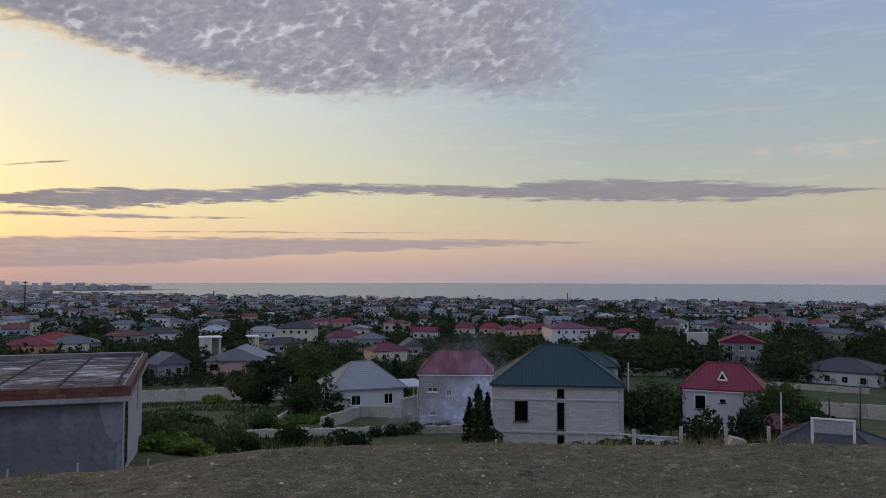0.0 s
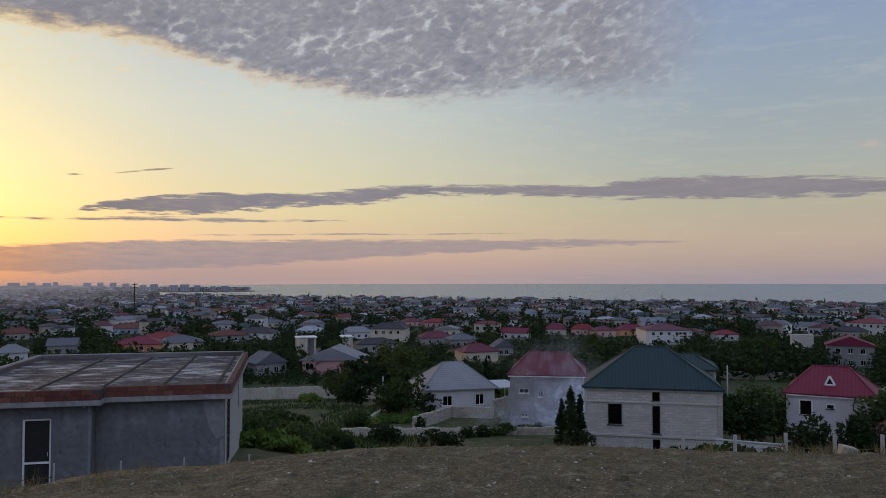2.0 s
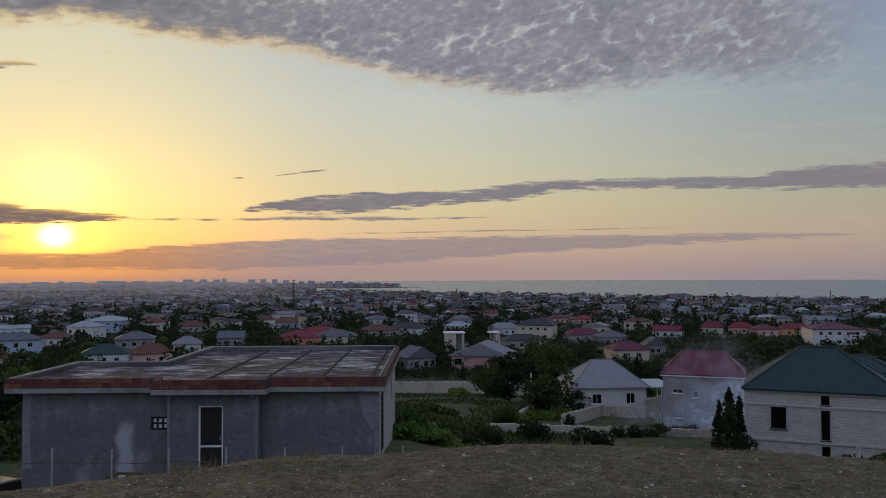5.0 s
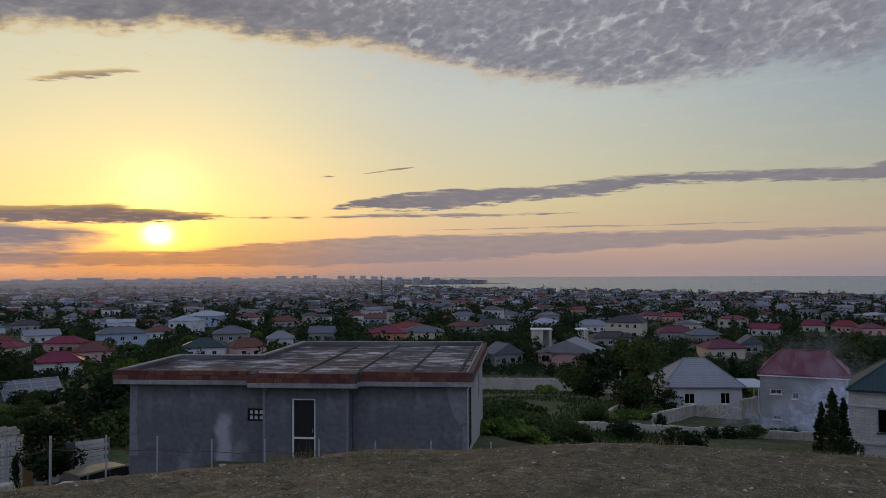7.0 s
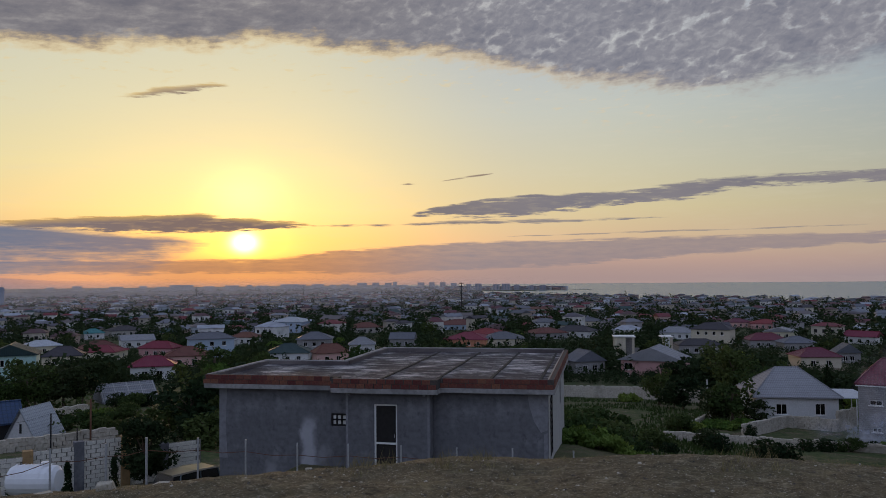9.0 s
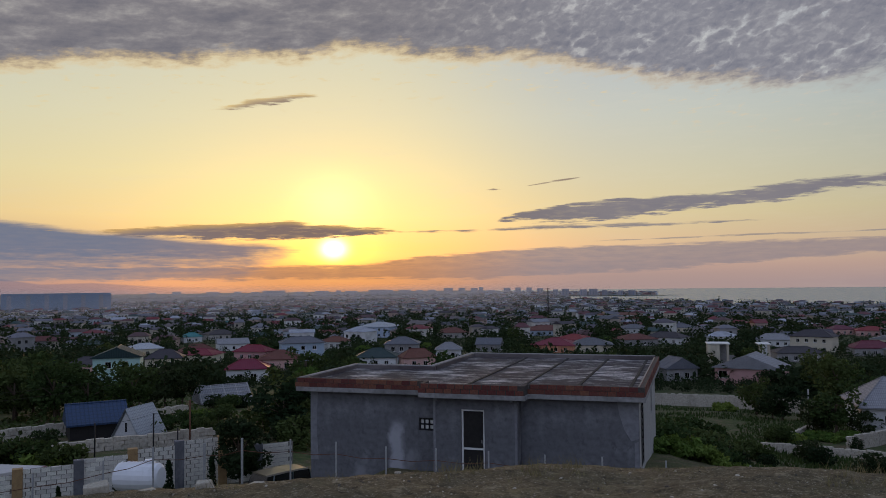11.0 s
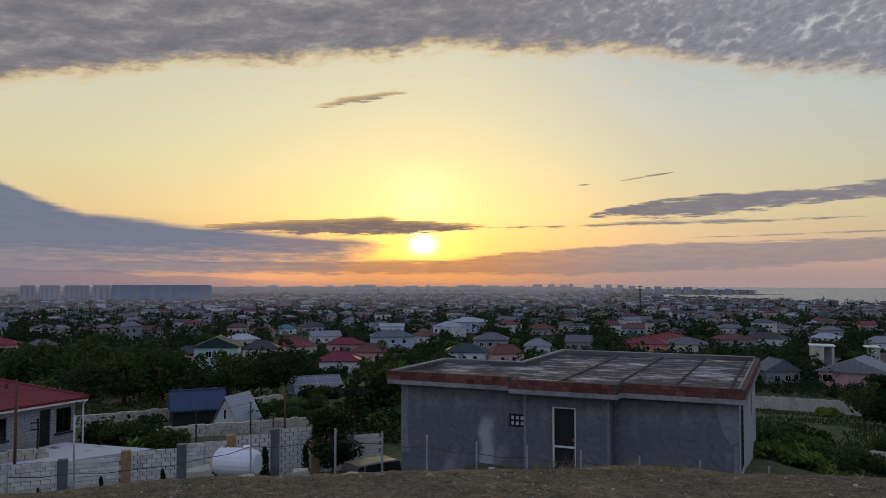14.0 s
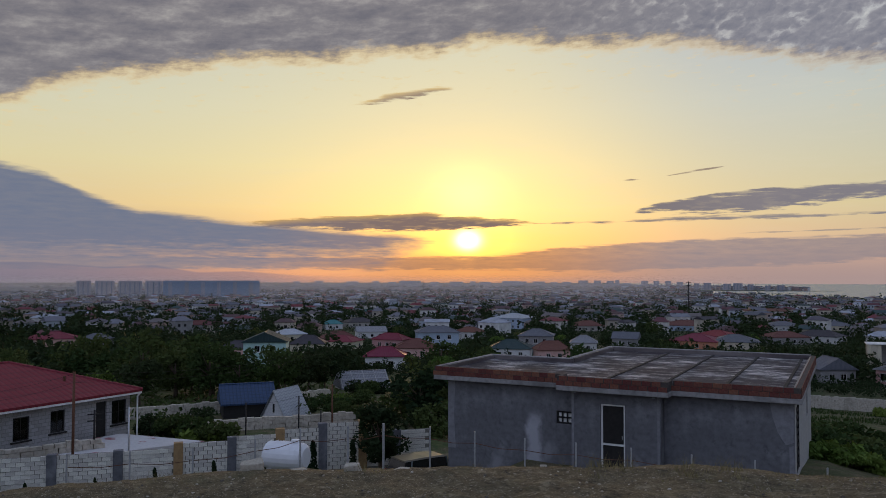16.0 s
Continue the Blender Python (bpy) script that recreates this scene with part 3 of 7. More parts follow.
sea = Mesh()
for j in range(64):
    a0, a1 = radians(-70 + 2 * j), radians(-68 + 2 * j)
    for r0, r1 in ((800, 1500), (1500, 2600), (2600, 4940)):
        sea.face(*[(-r * math.sin(a), r * math.cos(a), 0.0) for a, r in ((a0, r0), (a1, r0), (a1, r1), (a0, r1))][::-1])
tagged(part("sea", sea, sea_material()), "calm grey-blue sea reaching the horizon", "sea", kind="structure")


# ---- houses ----
def panel(w, h, holes, thick):
    """A wall in the xz plane, from (0, 0) to (w, h), its openings cut through; its depth goes to +y."""
    xs = sorted({0.0, w, *[a for q in holes for a in (q[0], q[2])]})
    zs = sorted({0.0, h, *[a for q in holes for a in (q[1], q[3])]})
    m, ids = Mesh(), {}

    def corner(i, j, k):
        if (i, j, k) not in ids:
            ids[i, j, k] = len(m.v)
            m.v.append((xs[i], thick * k, zs[j]))
        return ids[i, j, k]

    def solid(i, j):
        if not (0 <= i < len(xs) - 1 and 0 <= j < len(zs) - 1):
            return False
        cx, cz = (xs[i] + xs[i + 1]) / 2, (zs[j] + zs[j + 1]) / 2
        return not any(q[0] < cx < q[2] and q[1] < cz < q[3] for q in holes)

    for i in range(len(xs) - 1):
        for j in range(len(zs) - 1):
            if not solid(i, j):
                continue
            c = lambda a, b, k: corner(i + a, j + b, k)
            m.f += [(c(0, 0, 0), c(1, 0, 0), c(1, 1, 0), c(0, 1, 0)), (c(0, 0, 1), c(0, 1, 1), c(1, 1, 1), c(1, 0, 1))]
            if not solid(i - 1, j):
                m.f.append((c(0, 0, 0), c(0, 1, 0), c(0, 1, 1), c(0, 0, 1)))
            if not solid(i + 1, j):
                m.f.append((c(1, 0, 0), c(1, 0, 1), c(1, 1, 1), c(1, 1, 0)))
            if not solid(i, j - 1):
                m.f.append((c(0, 0, 0), c(0, 0, 1), c(1, 0, 1), c(1, 0, 0)))
            if not solid(i, j + 1):
                m.f.append((c(0, 1, 0), c(1, 1, 0), c(1, 1, 1), c(0, 1, 1)))
    return m


def window(parent, x0, z0, x1, z1, frame_mat, bars=1, sill=True, deep=0.06, fw=0.06):
    """A framed pane in a wall's opening; the wall lies in the parent's xz plane."""
    fr = Mesh()
    for a in ((x0, z0, x0 + fw, z1), (x1 - fw, z0, x1, z1), (x0 + fw, z0, x1 - fw, z0 + fw), (x0 + fw, z1 - fw, x1 - fw, z1)):
        fr.box(a[0], deep, a[1], a[2], deep + 0.07, a[3])
    for i in range(bars):
        c = x0 + (x1 - x0) * (i + 1) / (bars + 1)
        fr.box(c - fw * 0.4, deep + 0.005, z0 + fw, c + fw * 0.4, deep + 0.065, z1 - fw)
    w = part("window", fr, frame_mat, parent)
    part("pane", Mesh().box(x0 + fw, deep + 0.03, z0 + fw, x1 - fw, deep + 0.04, z1 - fw), MAT["glass"], w)
    if sill:
        part("sill", Mesh().box(x0 - 0.12, -0.08, z0 - 0.09, x1 + 0.12, deep, z0 - 0.005), frame_mat, w)
    return w


def roof_mesh(x0, y0, x1, y1, z, rise, inset, over=0.45, thick=0.14, axis="x"):
    """A hipped roof on its eaves; inset 0 makes gables."""
    a0, b0, a1, b1 = x0 - over, y0 - over, x1 + over, y1 + over
    m = Mesh()
    if axis == "x":
        c = (b0 + b1) / 2
        ridge = [(a0 + inset, c, z + rise), (a1 - inset, c, z + rise)]
        low = [(a0, b0), (a1, b0), (a1, b1), (a0, b1)]
        fs = [(0, 1, 5, 4), (1, 2, 5), (2, 3, 4, 5), (3, 0, 4)]
    else:
        c = (a0 + a1) / 2
        ridge = [(c, b0 + inset, z + rise), (c, b1 - inset, z + rise)]
        low = [(a0, b0), (a1, b0), (a1, b1), (a0, b1)]
        fs = [(0, 1, 4), (1, 2, 5, 4), (2, 3, 5), (3, 0, 4, 5)]
    pts = [(x, y, z) for x, y in low] + ridge
    for q in fs:
        m.face(*[pts[i] for i in q])
    for i in range(4):
        (xa, ya), (xb, yb) = low[i], low[(i + 1) % 4]
        m.face((xa, ya, z - thick), (xb, yb, z - thick), (xb, yb, z), (xa, ya, z))
    m.face(*[(x, y, z - thick) for x, y in reversed(low)])
    return m, pts, fs


def hip_house(name, m, w, d, h, rise, inset, wall, roof, label, group="", front=(), right=(), left=(), frame_mat=None, over=0.45, axis="x", trim=None, category="house", bars=1, ridge_caps=True):
    """A house with its base centre at m, its front towards -y: walls with openings, windows, hipped or gabled roof."""
    frame_mat = frame_mat or MAT["white"]
    root = thing(name, m, label, category, group)
    t = 0.25
    sides = ((w, pose(-w / 2, -d / 2, 0), front), (d - 2 * t, pose(w / 2, -d / 2 + t, 0, 0, 0, 90), right), (w, pose(w / 2, d / 2, 0, 0, 0, 180), ()), (d - 2 * t, pose(-w / 2, d / 2 - t, 0, 0, 0, -90), left))
    for length, pm, holes in sides:
        wl = part("wall", panel(length, h, holes, t), wall, root, m=pm)
        for q in holes:
            if q[1] < 0.05:
                part("door", Mesh().box(q[0] + 0.01, 0.1, 0.0, q[2] - 0.01, 0.16, q[3] - 0.01), MAT["dark"], wl, "dark door leaf")
            else:
                window(wl, *q, frame_mat, bars)
    part("floor_slab", Mesh().box(-w / 2 + t, -d / 2 + t, 0.0, w / 2 - t, d / 2 - t, 0.12), MAT["concrete"], root)
    rm, pts, fs = roof_mesh(-w / 2, -d / 2, w / 2, d / 2, h + 0.14, rise, inset, over, 0.14, axis)
    rf = part("roof", rm, roof, root)
    if inset == 0:
        g = Mesh()
        for s in (-1, 1):
            if axis == "x":
                q = [(s * (w / 2 - 0.01), -d / 2, h), (s * (w / 2 - 0.01), d / 2, h), (s * (w / 2 - 0.01), 0, h + rise * 0.93)]
            else:
                q = [(-w / 2, s * (d / 2 - 0.01), h), (w / 2, s * (d / 2 - 0.01), h), (0, s * (d / 2 - 0.01), h + rise * 0.93)]
            g.face(*(q if s > 0 else q[::-1]))
        part("gable", g, wall, root)
    if ridge_caps:
        lines = [(4, 5), (0, 4), (3, 4), (1, 5), (2, 5)] if axis == "x" else [(4, 5), (0, 4), (1, 4), (2, 5), (3, 5)]
        cap = Mesh()
        for i, j in lines[:5 if inset else 1]:
            cap.tube(pts[i], pts[j], 0.09, 0.09, 6)
        part("ridge_cap", cap, roof, rf)
    if trim:
        tr = Mesh()
        a, b, z0, z1 = w / 2 + over - 0.02, d / 2 + over - 0.02, h - 0.12, h + 0.0
        tr.box(-a, -b, z0, a, -b + 0.06, z1).box(-a, b - 0.06, z0, a, b, z1).box(-a, -b + 0.06, z0, -a + 0.06, b - 0.06, z1).box(a - 0.06, -b + 0.06, z0, a, b - 0.06, z1)
        part("fascia", tr, trim, root)
    return root


def facing(x, y, z, turn):
    """A pose whose -y side faces the hilltop, turned by some degrees."""
    return pose(x, y, z, 0, 0, math.degrees(math.atan2(-x, y)) + turn)


def row_holes(w, n, sill, head, ww, margin=1.2):
    step = (w - 2 * margin) / n
    return [(margin + step * (i + 0.5) - ww / 2, sill, margin + step * (i + 0.5) + ww / 2, head) for i in range(n)]


def coursed(long, high, joint):
    """Block courses drawn by thin recessed joints, each block a little lighter or darker."""
    def extra(g, co, c):
        s = g.add("ShaderNodeSeparateXYZ")
        g.put(co, s.inputs[0])
        b = g.add("ShaderNodeTexBrick")
        g.put(g.xyz(g.math("ADD", s.outputs[0], s.outputs[1]), s.outputs[2]), b.inputs["Vector"])
        g.put(c, b.inputs["Color1"]), g.put(g.mix(1.0, c, (0.80, 0.79, 0.78, 1), "MULTIPLY"), b.inputs["Color2"])
        g.put(g.mix(1.0, c, (joint, joint, joint, 1), "MULTIPLY"), b.inputs["Mortar"])
        b.inputs["Scale"].default_value, b.inputs["Mortar Size"].default_value = 1.0, 0.016
        b.inputs["Brick Width"].default_value, b.inputs["Row Height"].default_value = long, high
        return b.outputs[0]
    return extra


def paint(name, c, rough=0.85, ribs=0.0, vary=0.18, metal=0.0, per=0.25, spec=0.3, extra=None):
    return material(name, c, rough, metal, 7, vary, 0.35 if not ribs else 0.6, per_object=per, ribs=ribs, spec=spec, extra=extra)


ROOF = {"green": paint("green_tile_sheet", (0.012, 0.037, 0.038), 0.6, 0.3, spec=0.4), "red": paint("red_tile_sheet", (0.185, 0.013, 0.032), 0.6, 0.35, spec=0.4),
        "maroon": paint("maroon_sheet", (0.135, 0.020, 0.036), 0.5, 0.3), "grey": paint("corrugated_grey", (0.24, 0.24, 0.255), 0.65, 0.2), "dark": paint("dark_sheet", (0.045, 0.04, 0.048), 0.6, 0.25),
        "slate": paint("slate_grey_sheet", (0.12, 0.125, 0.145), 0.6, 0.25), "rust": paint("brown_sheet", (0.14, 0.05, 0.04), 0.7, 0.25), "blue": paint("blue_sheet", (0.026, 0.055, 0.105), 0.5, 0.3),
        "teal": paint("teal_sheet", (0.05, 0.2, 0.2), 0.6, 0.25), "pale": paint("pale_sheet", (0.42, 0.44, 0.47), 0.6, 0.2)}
WALL = {"white": paint("white_wall", (0.58, 0.575, 0.57)), "cream": paint("cream_wall", (0.52, 0.46, 0.36)), "stone": paint("dressed_limestone", (0.47, 0.43, 0.40), vary=0.14, extra=coursed(0.6, 0.22, 0.7)), "grey": paint("grey_block_wall", (0.31, 0.30, 0.30), extra=coursed(0.4, 0.2, 0.6)),
        "pink": paint("pink_wall", (0.55, 0.33, 0.30)), "orange": paint("orange_wall", (0.56, 0.27, 0.15)), "mint": paint("mint_wall", (0.38, 0.56, 0.52)), "pink_white": paint("pinkish_white_wall", (0.60, 0.55, 0.56)), "sky": paint("pale_blue_wall", (0.36, 0.43, 0.54))}


# ---- the unfinished house below the hilltop ----
# local axes: u along the front, v to the back, origin at the front corner nearest the field
HOUSE = pose(-9.83, 24.70, 29.5, 0, 0, 18.0)
shell = thing("unfinished_house", HOUSE, "unfinished single-storey house with raw grey cement walls and brick parapet", "house")
WT = 2.58          # wall top above the floor
walls = [  # start, length, turn, openings
    ("left", (-12.35, 0.35), 5.05, 0, [(4.35, 1.27, 4.93, 1.72)]),
    ("bay", (-7.30, -0.10), 3.05, 0, [(1.02, 0.0, 1.86, 2.16)]),
    ("right", (-4.25, 0.35), 4.00, 0, [])]
for nm, (u, v), length, turn, holes in walls:
    part("wall", panel(length, WT + 1.0, [(a, b + 1.0, c, d + 1.0) for a, b, c, d in holes], 0.25), MAT["plaster_stained" if nm == "left" else "plaster"], shell, m=pose(u, v, -1.0, 0, 0, turn), bevel=0.02)
part("bay_return", Mesh().box(-4.50, 0.15, -1.0, -4.252, 0.60, WT), MAT["plaster"], shell)
part("bay_return", Mesh().box(-7.298, 0.15, -1.0, -7.05, 0.60, WT), MAT["plaster"], shell)
side = part("wall", panel(10.75, WT + 1.0, [(0.7, 1.1, 2.2, 3.3), (7.0, 2.0, 8.0, 3.3)], 0.25), MAT["concrete"], shell, "pale cement side wall", m=pose(-0.25, 0.60, -1.0, 0, 0, 90))
part("wall", panel(8.7, WT + 1.0, [], 0.25), MAT["plaster"], shell, m=pose(-0.27, 11.3, -1.0, 0, 0, 180))
part("wall", panel(5.8, WT + 1.0, [], 0.25), MAT["plaster"], shell, m=pose(-8.95, 11.3, -1.0, 0, 0, -90))
part("wall", panel(3.4, WT + 1.0, [], 0.25), MAT["plaster"], shell, m=pose(-8.95, 5.2, -1.0, 0, 0, 180))
part("wall", panel(4.5, WT + 1.0, [], 0.25), MAT["plaster"], shell, m=pose(-12.35, 4.9, -1.0, 0, 0, -90))
part("floor_slab", Mesh().box(-12.0, 0.7, -0.2, -0.6, 4.8, 0.0).box(-8.6, 4.8, -0.2, -0.6, 11.0, 0.0), MAT["concrete"], shell)
# roof slab, its rough edge proud of the walls
OUT = [(-12.8, 0.0), (-7.7, 0.0), (-7.7, -0.56), (-3.9, -0.56), (-3.9, 0.0), (0.0, 0.0), (0.0, 11.6), (-9.2, 11.6), (-9.2, 5.4), (-12.8, 5.4)]
slab = part("roof_slab", Mesh().prism(OUT, WT + 0.004, WT + 0.17), MAT["slab"], shell, "rough cast concrete roof slab", bevel=0.015)
PH = WT + 0.17


def roof_extra(g, co, c):
    """Bitumen sheets with dusty streaks; wet sky reflections are painted in as pale patches."""
    s = g.add("ShaderNodeSeparateXYZ")
    g.put(co, s.inputs[0])
    dust_sheen = g.noise(g.xyz(g.math("MULTIPLY", s.outputs[0], 0.45), g.math("MULTIPLY", s.outputs[1], 1.0)), 1.7, 7.0, 0.78)
    broad = g.noise(co, 0.35, 3.0, 0.6)
    k = g.math("ADD", dust_sheen, g.math("MULTIPLY", g.math("SUBTRACT", broad, 0.5), 0.45))
    c = g.mix(g.step(k, 0.46, 0.57, 0.0, 0.9), c, (0.22, 0.21, 0.21, 1))
    # palest patches: the sky's wet reflection, put into the base colour
    c = g.mix(g.step(k, 0.55, 0.66, 0.0, 0.95), c, (0.56, 0.50, 0.48, 1))
    return g.mix(g.step(g.noise(co, 2.4, 5.0, 0.7), 0.52, 0.66, 0.0, 0.75), c, (0.03, 0.026, 0.032, 1))


MAT["roofing"] = material("bitumen_roofing", (0.040, 0.033, 0.040), 0.7, grain=3.0, vary=0.35, bump=0.4, extra=roof_extra, spec=0.12)
INN = [(-12.6, 0.2), (-7.5, 0.2), (-7.5, -0.36), (-4.1, -0.36), (-4.1, 0.2), (-0.2, 0.2), (-0.2, 11.4), (-9.0, 11.4), (-9.0, 5.2), (-12.6, 5.2)]
part("roof_sheet", Mesh().prism(INN, PH + 0.002, PH + 0.16), MAT["roofing"], shell, "dark bitumen roofing with dusty streaks and painted pale sky reflections")
for k, (u0, v0, u1, v1) in enumerate([(-6.3, 0.5, -6.2, 11.3), (-4.3, 0.5, -4.2, 11.3), (-2.4, 0.5, -2.3, 11.3), (-0.62, 0.4, -0.52, 11.3)]):
    part("sheet_seam", Mesh().box(u0, v0, PH + 0.162, u1, v1, PH + 0.19), MAT["dark"], shell)
# back parapet, capped with mortar
back_cap = Mesh().box(-9.2, 11.4, PH + 0.002, -0.21, 11.6, PH + 0.36).box(-9.2, 5.41, PH + 0.002, -9.0, 11.39, PH + 0.36).box(-12.8, 5.2, PH + 0.002, -9.01, 5.4, PH + 0.34).box(-12.8, 0.21, PH + 0.002, -12.6, 5.19, PH + 0.34)
part("back_parapet", back_cap, MAT["slab"], shell, "grey mortar-capped parapet", bevel=0.02)
# tar turned up along the inside of the parapets
part("tar_upstand", Mesh().box(-9.0, 11.34, PH + 0.162, -0.21, 11.398, PH + 0.33).box(-8.998, 5.3, PH + 0.162, -8.94, 11.33, PH + 0.33).box(-12.5, 5.13, PH + 0.162, -8.95, 5.198, PH + 0.31).box(-12.598, 0.25, PH + 0.162, -12.54, 5.12, PH + 0.31)
     .box(-0.26, 0.3, PH + 0.162, -0.2, 11.33, PH + 0.30), MAT["tar"], shell, "black tar upstand along the parapet")
# brick parapet on the front and the field side: two courses of hollow red brick
parapet = part("brick_parapet", Mesh().box(-12.78, 0.03, PH + 0.002, -7.72, 0.17, PH + 0.33).box(-7.68, -0.53, PH + 0.002, -3.92, -0.39, PH + 0.33).box(-3.88, 0.03, PH + 0.002, -0.17, 0.17, PH + 0.33)
               .box(-0.17, 0.03, PH + 0.002, -0.03, 11.38, PH + 0.33).box(-7.68, -0.39, PH + 0.002, -7.54, 0.17, PH + 0.33).box(-4.06, -0.39, PH + 0.002, -3.92, 0.17, PH + 0.33), MAT["grime"], shell, "two courses of red hollow brick")
brick_mesh = Mesh().box(-0.14, -0.09, 0.0, 0.14, 0.09, 0.155).data("brick", MAT["brick"])


def brick_run(u0, v0, u1, v1):
    length = math.hypot(u1 - u0, v1 - v0)
    n = int(length / 0.295)
    turn = math.degrees(math.atan2(v1 - v0, u1 - u0))
    for c in range(2):
        for i in range(n):
            k = (i + 0.5 + (0.25 if c else -0.1)) / n
            if k > 1 - 0.3 / n:
                continue
            part("brick", brick_mesh, None, parapet, m=pose(u0 + (u1 - u0) * k, v0 + (v1 - v0) * k, PH + 0.006 + 0.168 * c, random.uniform(-1, 1), 0, turn + random.uniform(-1.5, 1.5)))


brick_run(-12.8, 0.10, -7.7, 0.10)
brick_run(-7.7, -0.46, -3.9, -0.46)
brick_run(-3.9, 0.10, 0.0, 0.10)
brick_run(-0.10, 0.2, -0.10, 11.4)
# door in the bay: white frame, dark leaf, mid rail
door = part("door", Mesh().box(0.0, 0.08, 0.0, 0.06, 0.18, 2.16).box(0.78, 0.08, 0.0, 0.84, 0.18, 2.16).box(0.06, 0.08, 2.10, 0.78, 0.18, 2.16).box(0.06, 0.09, 0.76, 0.78, 0.17, 0.82), MAT["white"], shell, "white framed door with dark panels", m=pose(-6.28, -0.10, 0.0))
part("door_panel", Mesh().box(0.06, 0.12, 0.02, 0.78, 0.15, 0.75).box(0.06, 0.12, 0.83, 0.78, 0.15, 2.09), MAT["dark"], door, "dark brown panel")
part("door_handle", Mesh().tube((0.74, 0.04, 1.0), (0.74, 0.04, 1.12), 0.012, 0.012), MAT["metal"], door)
# vent block: a lattice of light openings in the rough wall
vent = part("vent_block", Mesh().box(0.0, 0.05, 0.0, 0.58, 0.2, 0.06).box(0.0, 0.05, 0.20, 0.58, 0.2, 0.25).box(0.0, 0.05, 0.39, 0.58, 0.2, 0.45).box(0.0, 0.05, 0.06, 0.05, 0.2, 0.39).box(0.17, 0.05, 0.06, 0.22, 0.2, 0.39)
            .box(0.35, 0.05, 0.06, 0.4, 0.2, 0.39).box(0.53, 0.05, 0.06, 0.58, 0.2, 0.39), MAT["dark"], shell, "dark lattice vent with pale glass squares", m=pose(-8.0, 0.35, 1.27))
part("vent_glass", Mesh().box(0.05, 0.10, 0.06, 0.53, 0.13, 0.39), MAT["white"], vent)
# narrow barred window in the side wall
grille = part("window_grille", Mesh().box(0.7, 0.0, 0.1, 0.78, 0.12, 2.3).box(2.12, 0.0, 0.1, 2.2, 0.12, 2.3), MAT["dark"], shell, "narrow window of stacked glass blocks with dark bars", m=pose(-0.25, 0.60, 0.0, 0, 0, 90))
for i in range(9):
    part("bar", Mesh().box(0.78, 0.012, 0.12 + 0.24 * i, 2.12, 0.10, 0.20 + 0.24 * i), MAT["dark"], grille)
    part("glass_block", Mesh().box(0.80, 0.06, 0.202 + 0.24 * i, 2.10, 0.16, 0.358 + 0.24 * i), MAT["slab"], grille)
# pale trowelled corners and patches, proud of the render
PALE = material("pale_cement_patch", (0.20, 0.20, 0.215), 0.9, grain=6, vary=0.25, bump=0.4)
for pts in ([(-12.352, 0.0), (-12.02, 0.0), (-12.10, 1.2), (-12.05, 2.55), (-12.352, 2.55)], [(-0.95, 2.55), (-0.255, 2.55), (-0.255, 1.35), (-0.5, 1.25), (-0.72, 1.6), (-0.88, 2.1)], [(-0.40, -0.5), (-0.255, -0.5), (-0.255, 1.25), (-0.40, 1.2)]):
    pm = Mesh()
    pm.f = [tuple(range(len(pts)))]
    pm.v = [(u, 0.345, z) for u, z in pts]
    part("cement_patch", pm, PALE, shell, "pale trowelled cement patch")
for u in (-7.27, -4.33):
    pm = Mesh().box(u - 0.03, -0.106, -0.5, u + 0.05, -0.101, WT - 0.02)
    part("cement_patch", pm, PALE, shell)
for u in (-7.1, -4.4):
    part("slab_stub", Mesh().tube((u, -0.42, WT - 0.07), (u, -0.42, WT + 0.003), 0.05, 0.05, 8), PALE, shell)


# ---- large houses below the hill ----
def band_strip(root, w, d, z, high, out, mat):
    """A moulded course round the front of a house."""
    part("string_course", Mesh().box(-w / 2 - out, -d / 2 - out, z, w / 2 + out, -d / 2 - 0.003, z + high), mat, root, bevel=0.02)


def surround(root, w, d, x0, z0, x1, z1, mat, wide=0.14):
    x0, x1, y = x0 - w / 2, x1 - w / 2, -d / 2
    part("window_surround", Mesh().box(x0 - wide, y - 0.05, z0 - wide, x0 - 0.002, y - 0.003, z1 + wide).box(x1 + 0.002, y - 0.05, z0 - wide, x1 + wide, y - 0.003, z1 + wide)
         .box(x0, y - 0.05, z1 + 0.002, x1, y - 0.003, z1 + wide).box(x0, y - 0.05, z0 - wide, x1, y - 0.003, z0 - 0.002), mat, root)


def dish(root, x, y, z, r=0.45):
    """A satellite dish on a short arm."""
    bowl = Mesh()
    n = 14
    for i in range(n):
        a, b = 2 * math.pi * i / n, 2 * math.pi * (i + 1) / n
        for q0, q1 in ((0.0, 0.5), (0.5, 1.0)):
            pts = [(x + r * q * math.cos(t), y + 0.12 * (1 - q * q) - 0.3, z + r * q * math.sin(t)) for q, t in ((q0, a), (q1, a), (q1, b), (q0, b))]
            bowl.face(*(pts if q0 else pts[1:]))
    d = part("satellite_dish", bowl, MAT["white"], root, "white satellite dish", smooth=True)
    part("dish_arm", Mesh().tube((x, y, z - 0.1), (x, y - 0.2, z), 0.025, 0.025, 6), MAT["metal"], d)


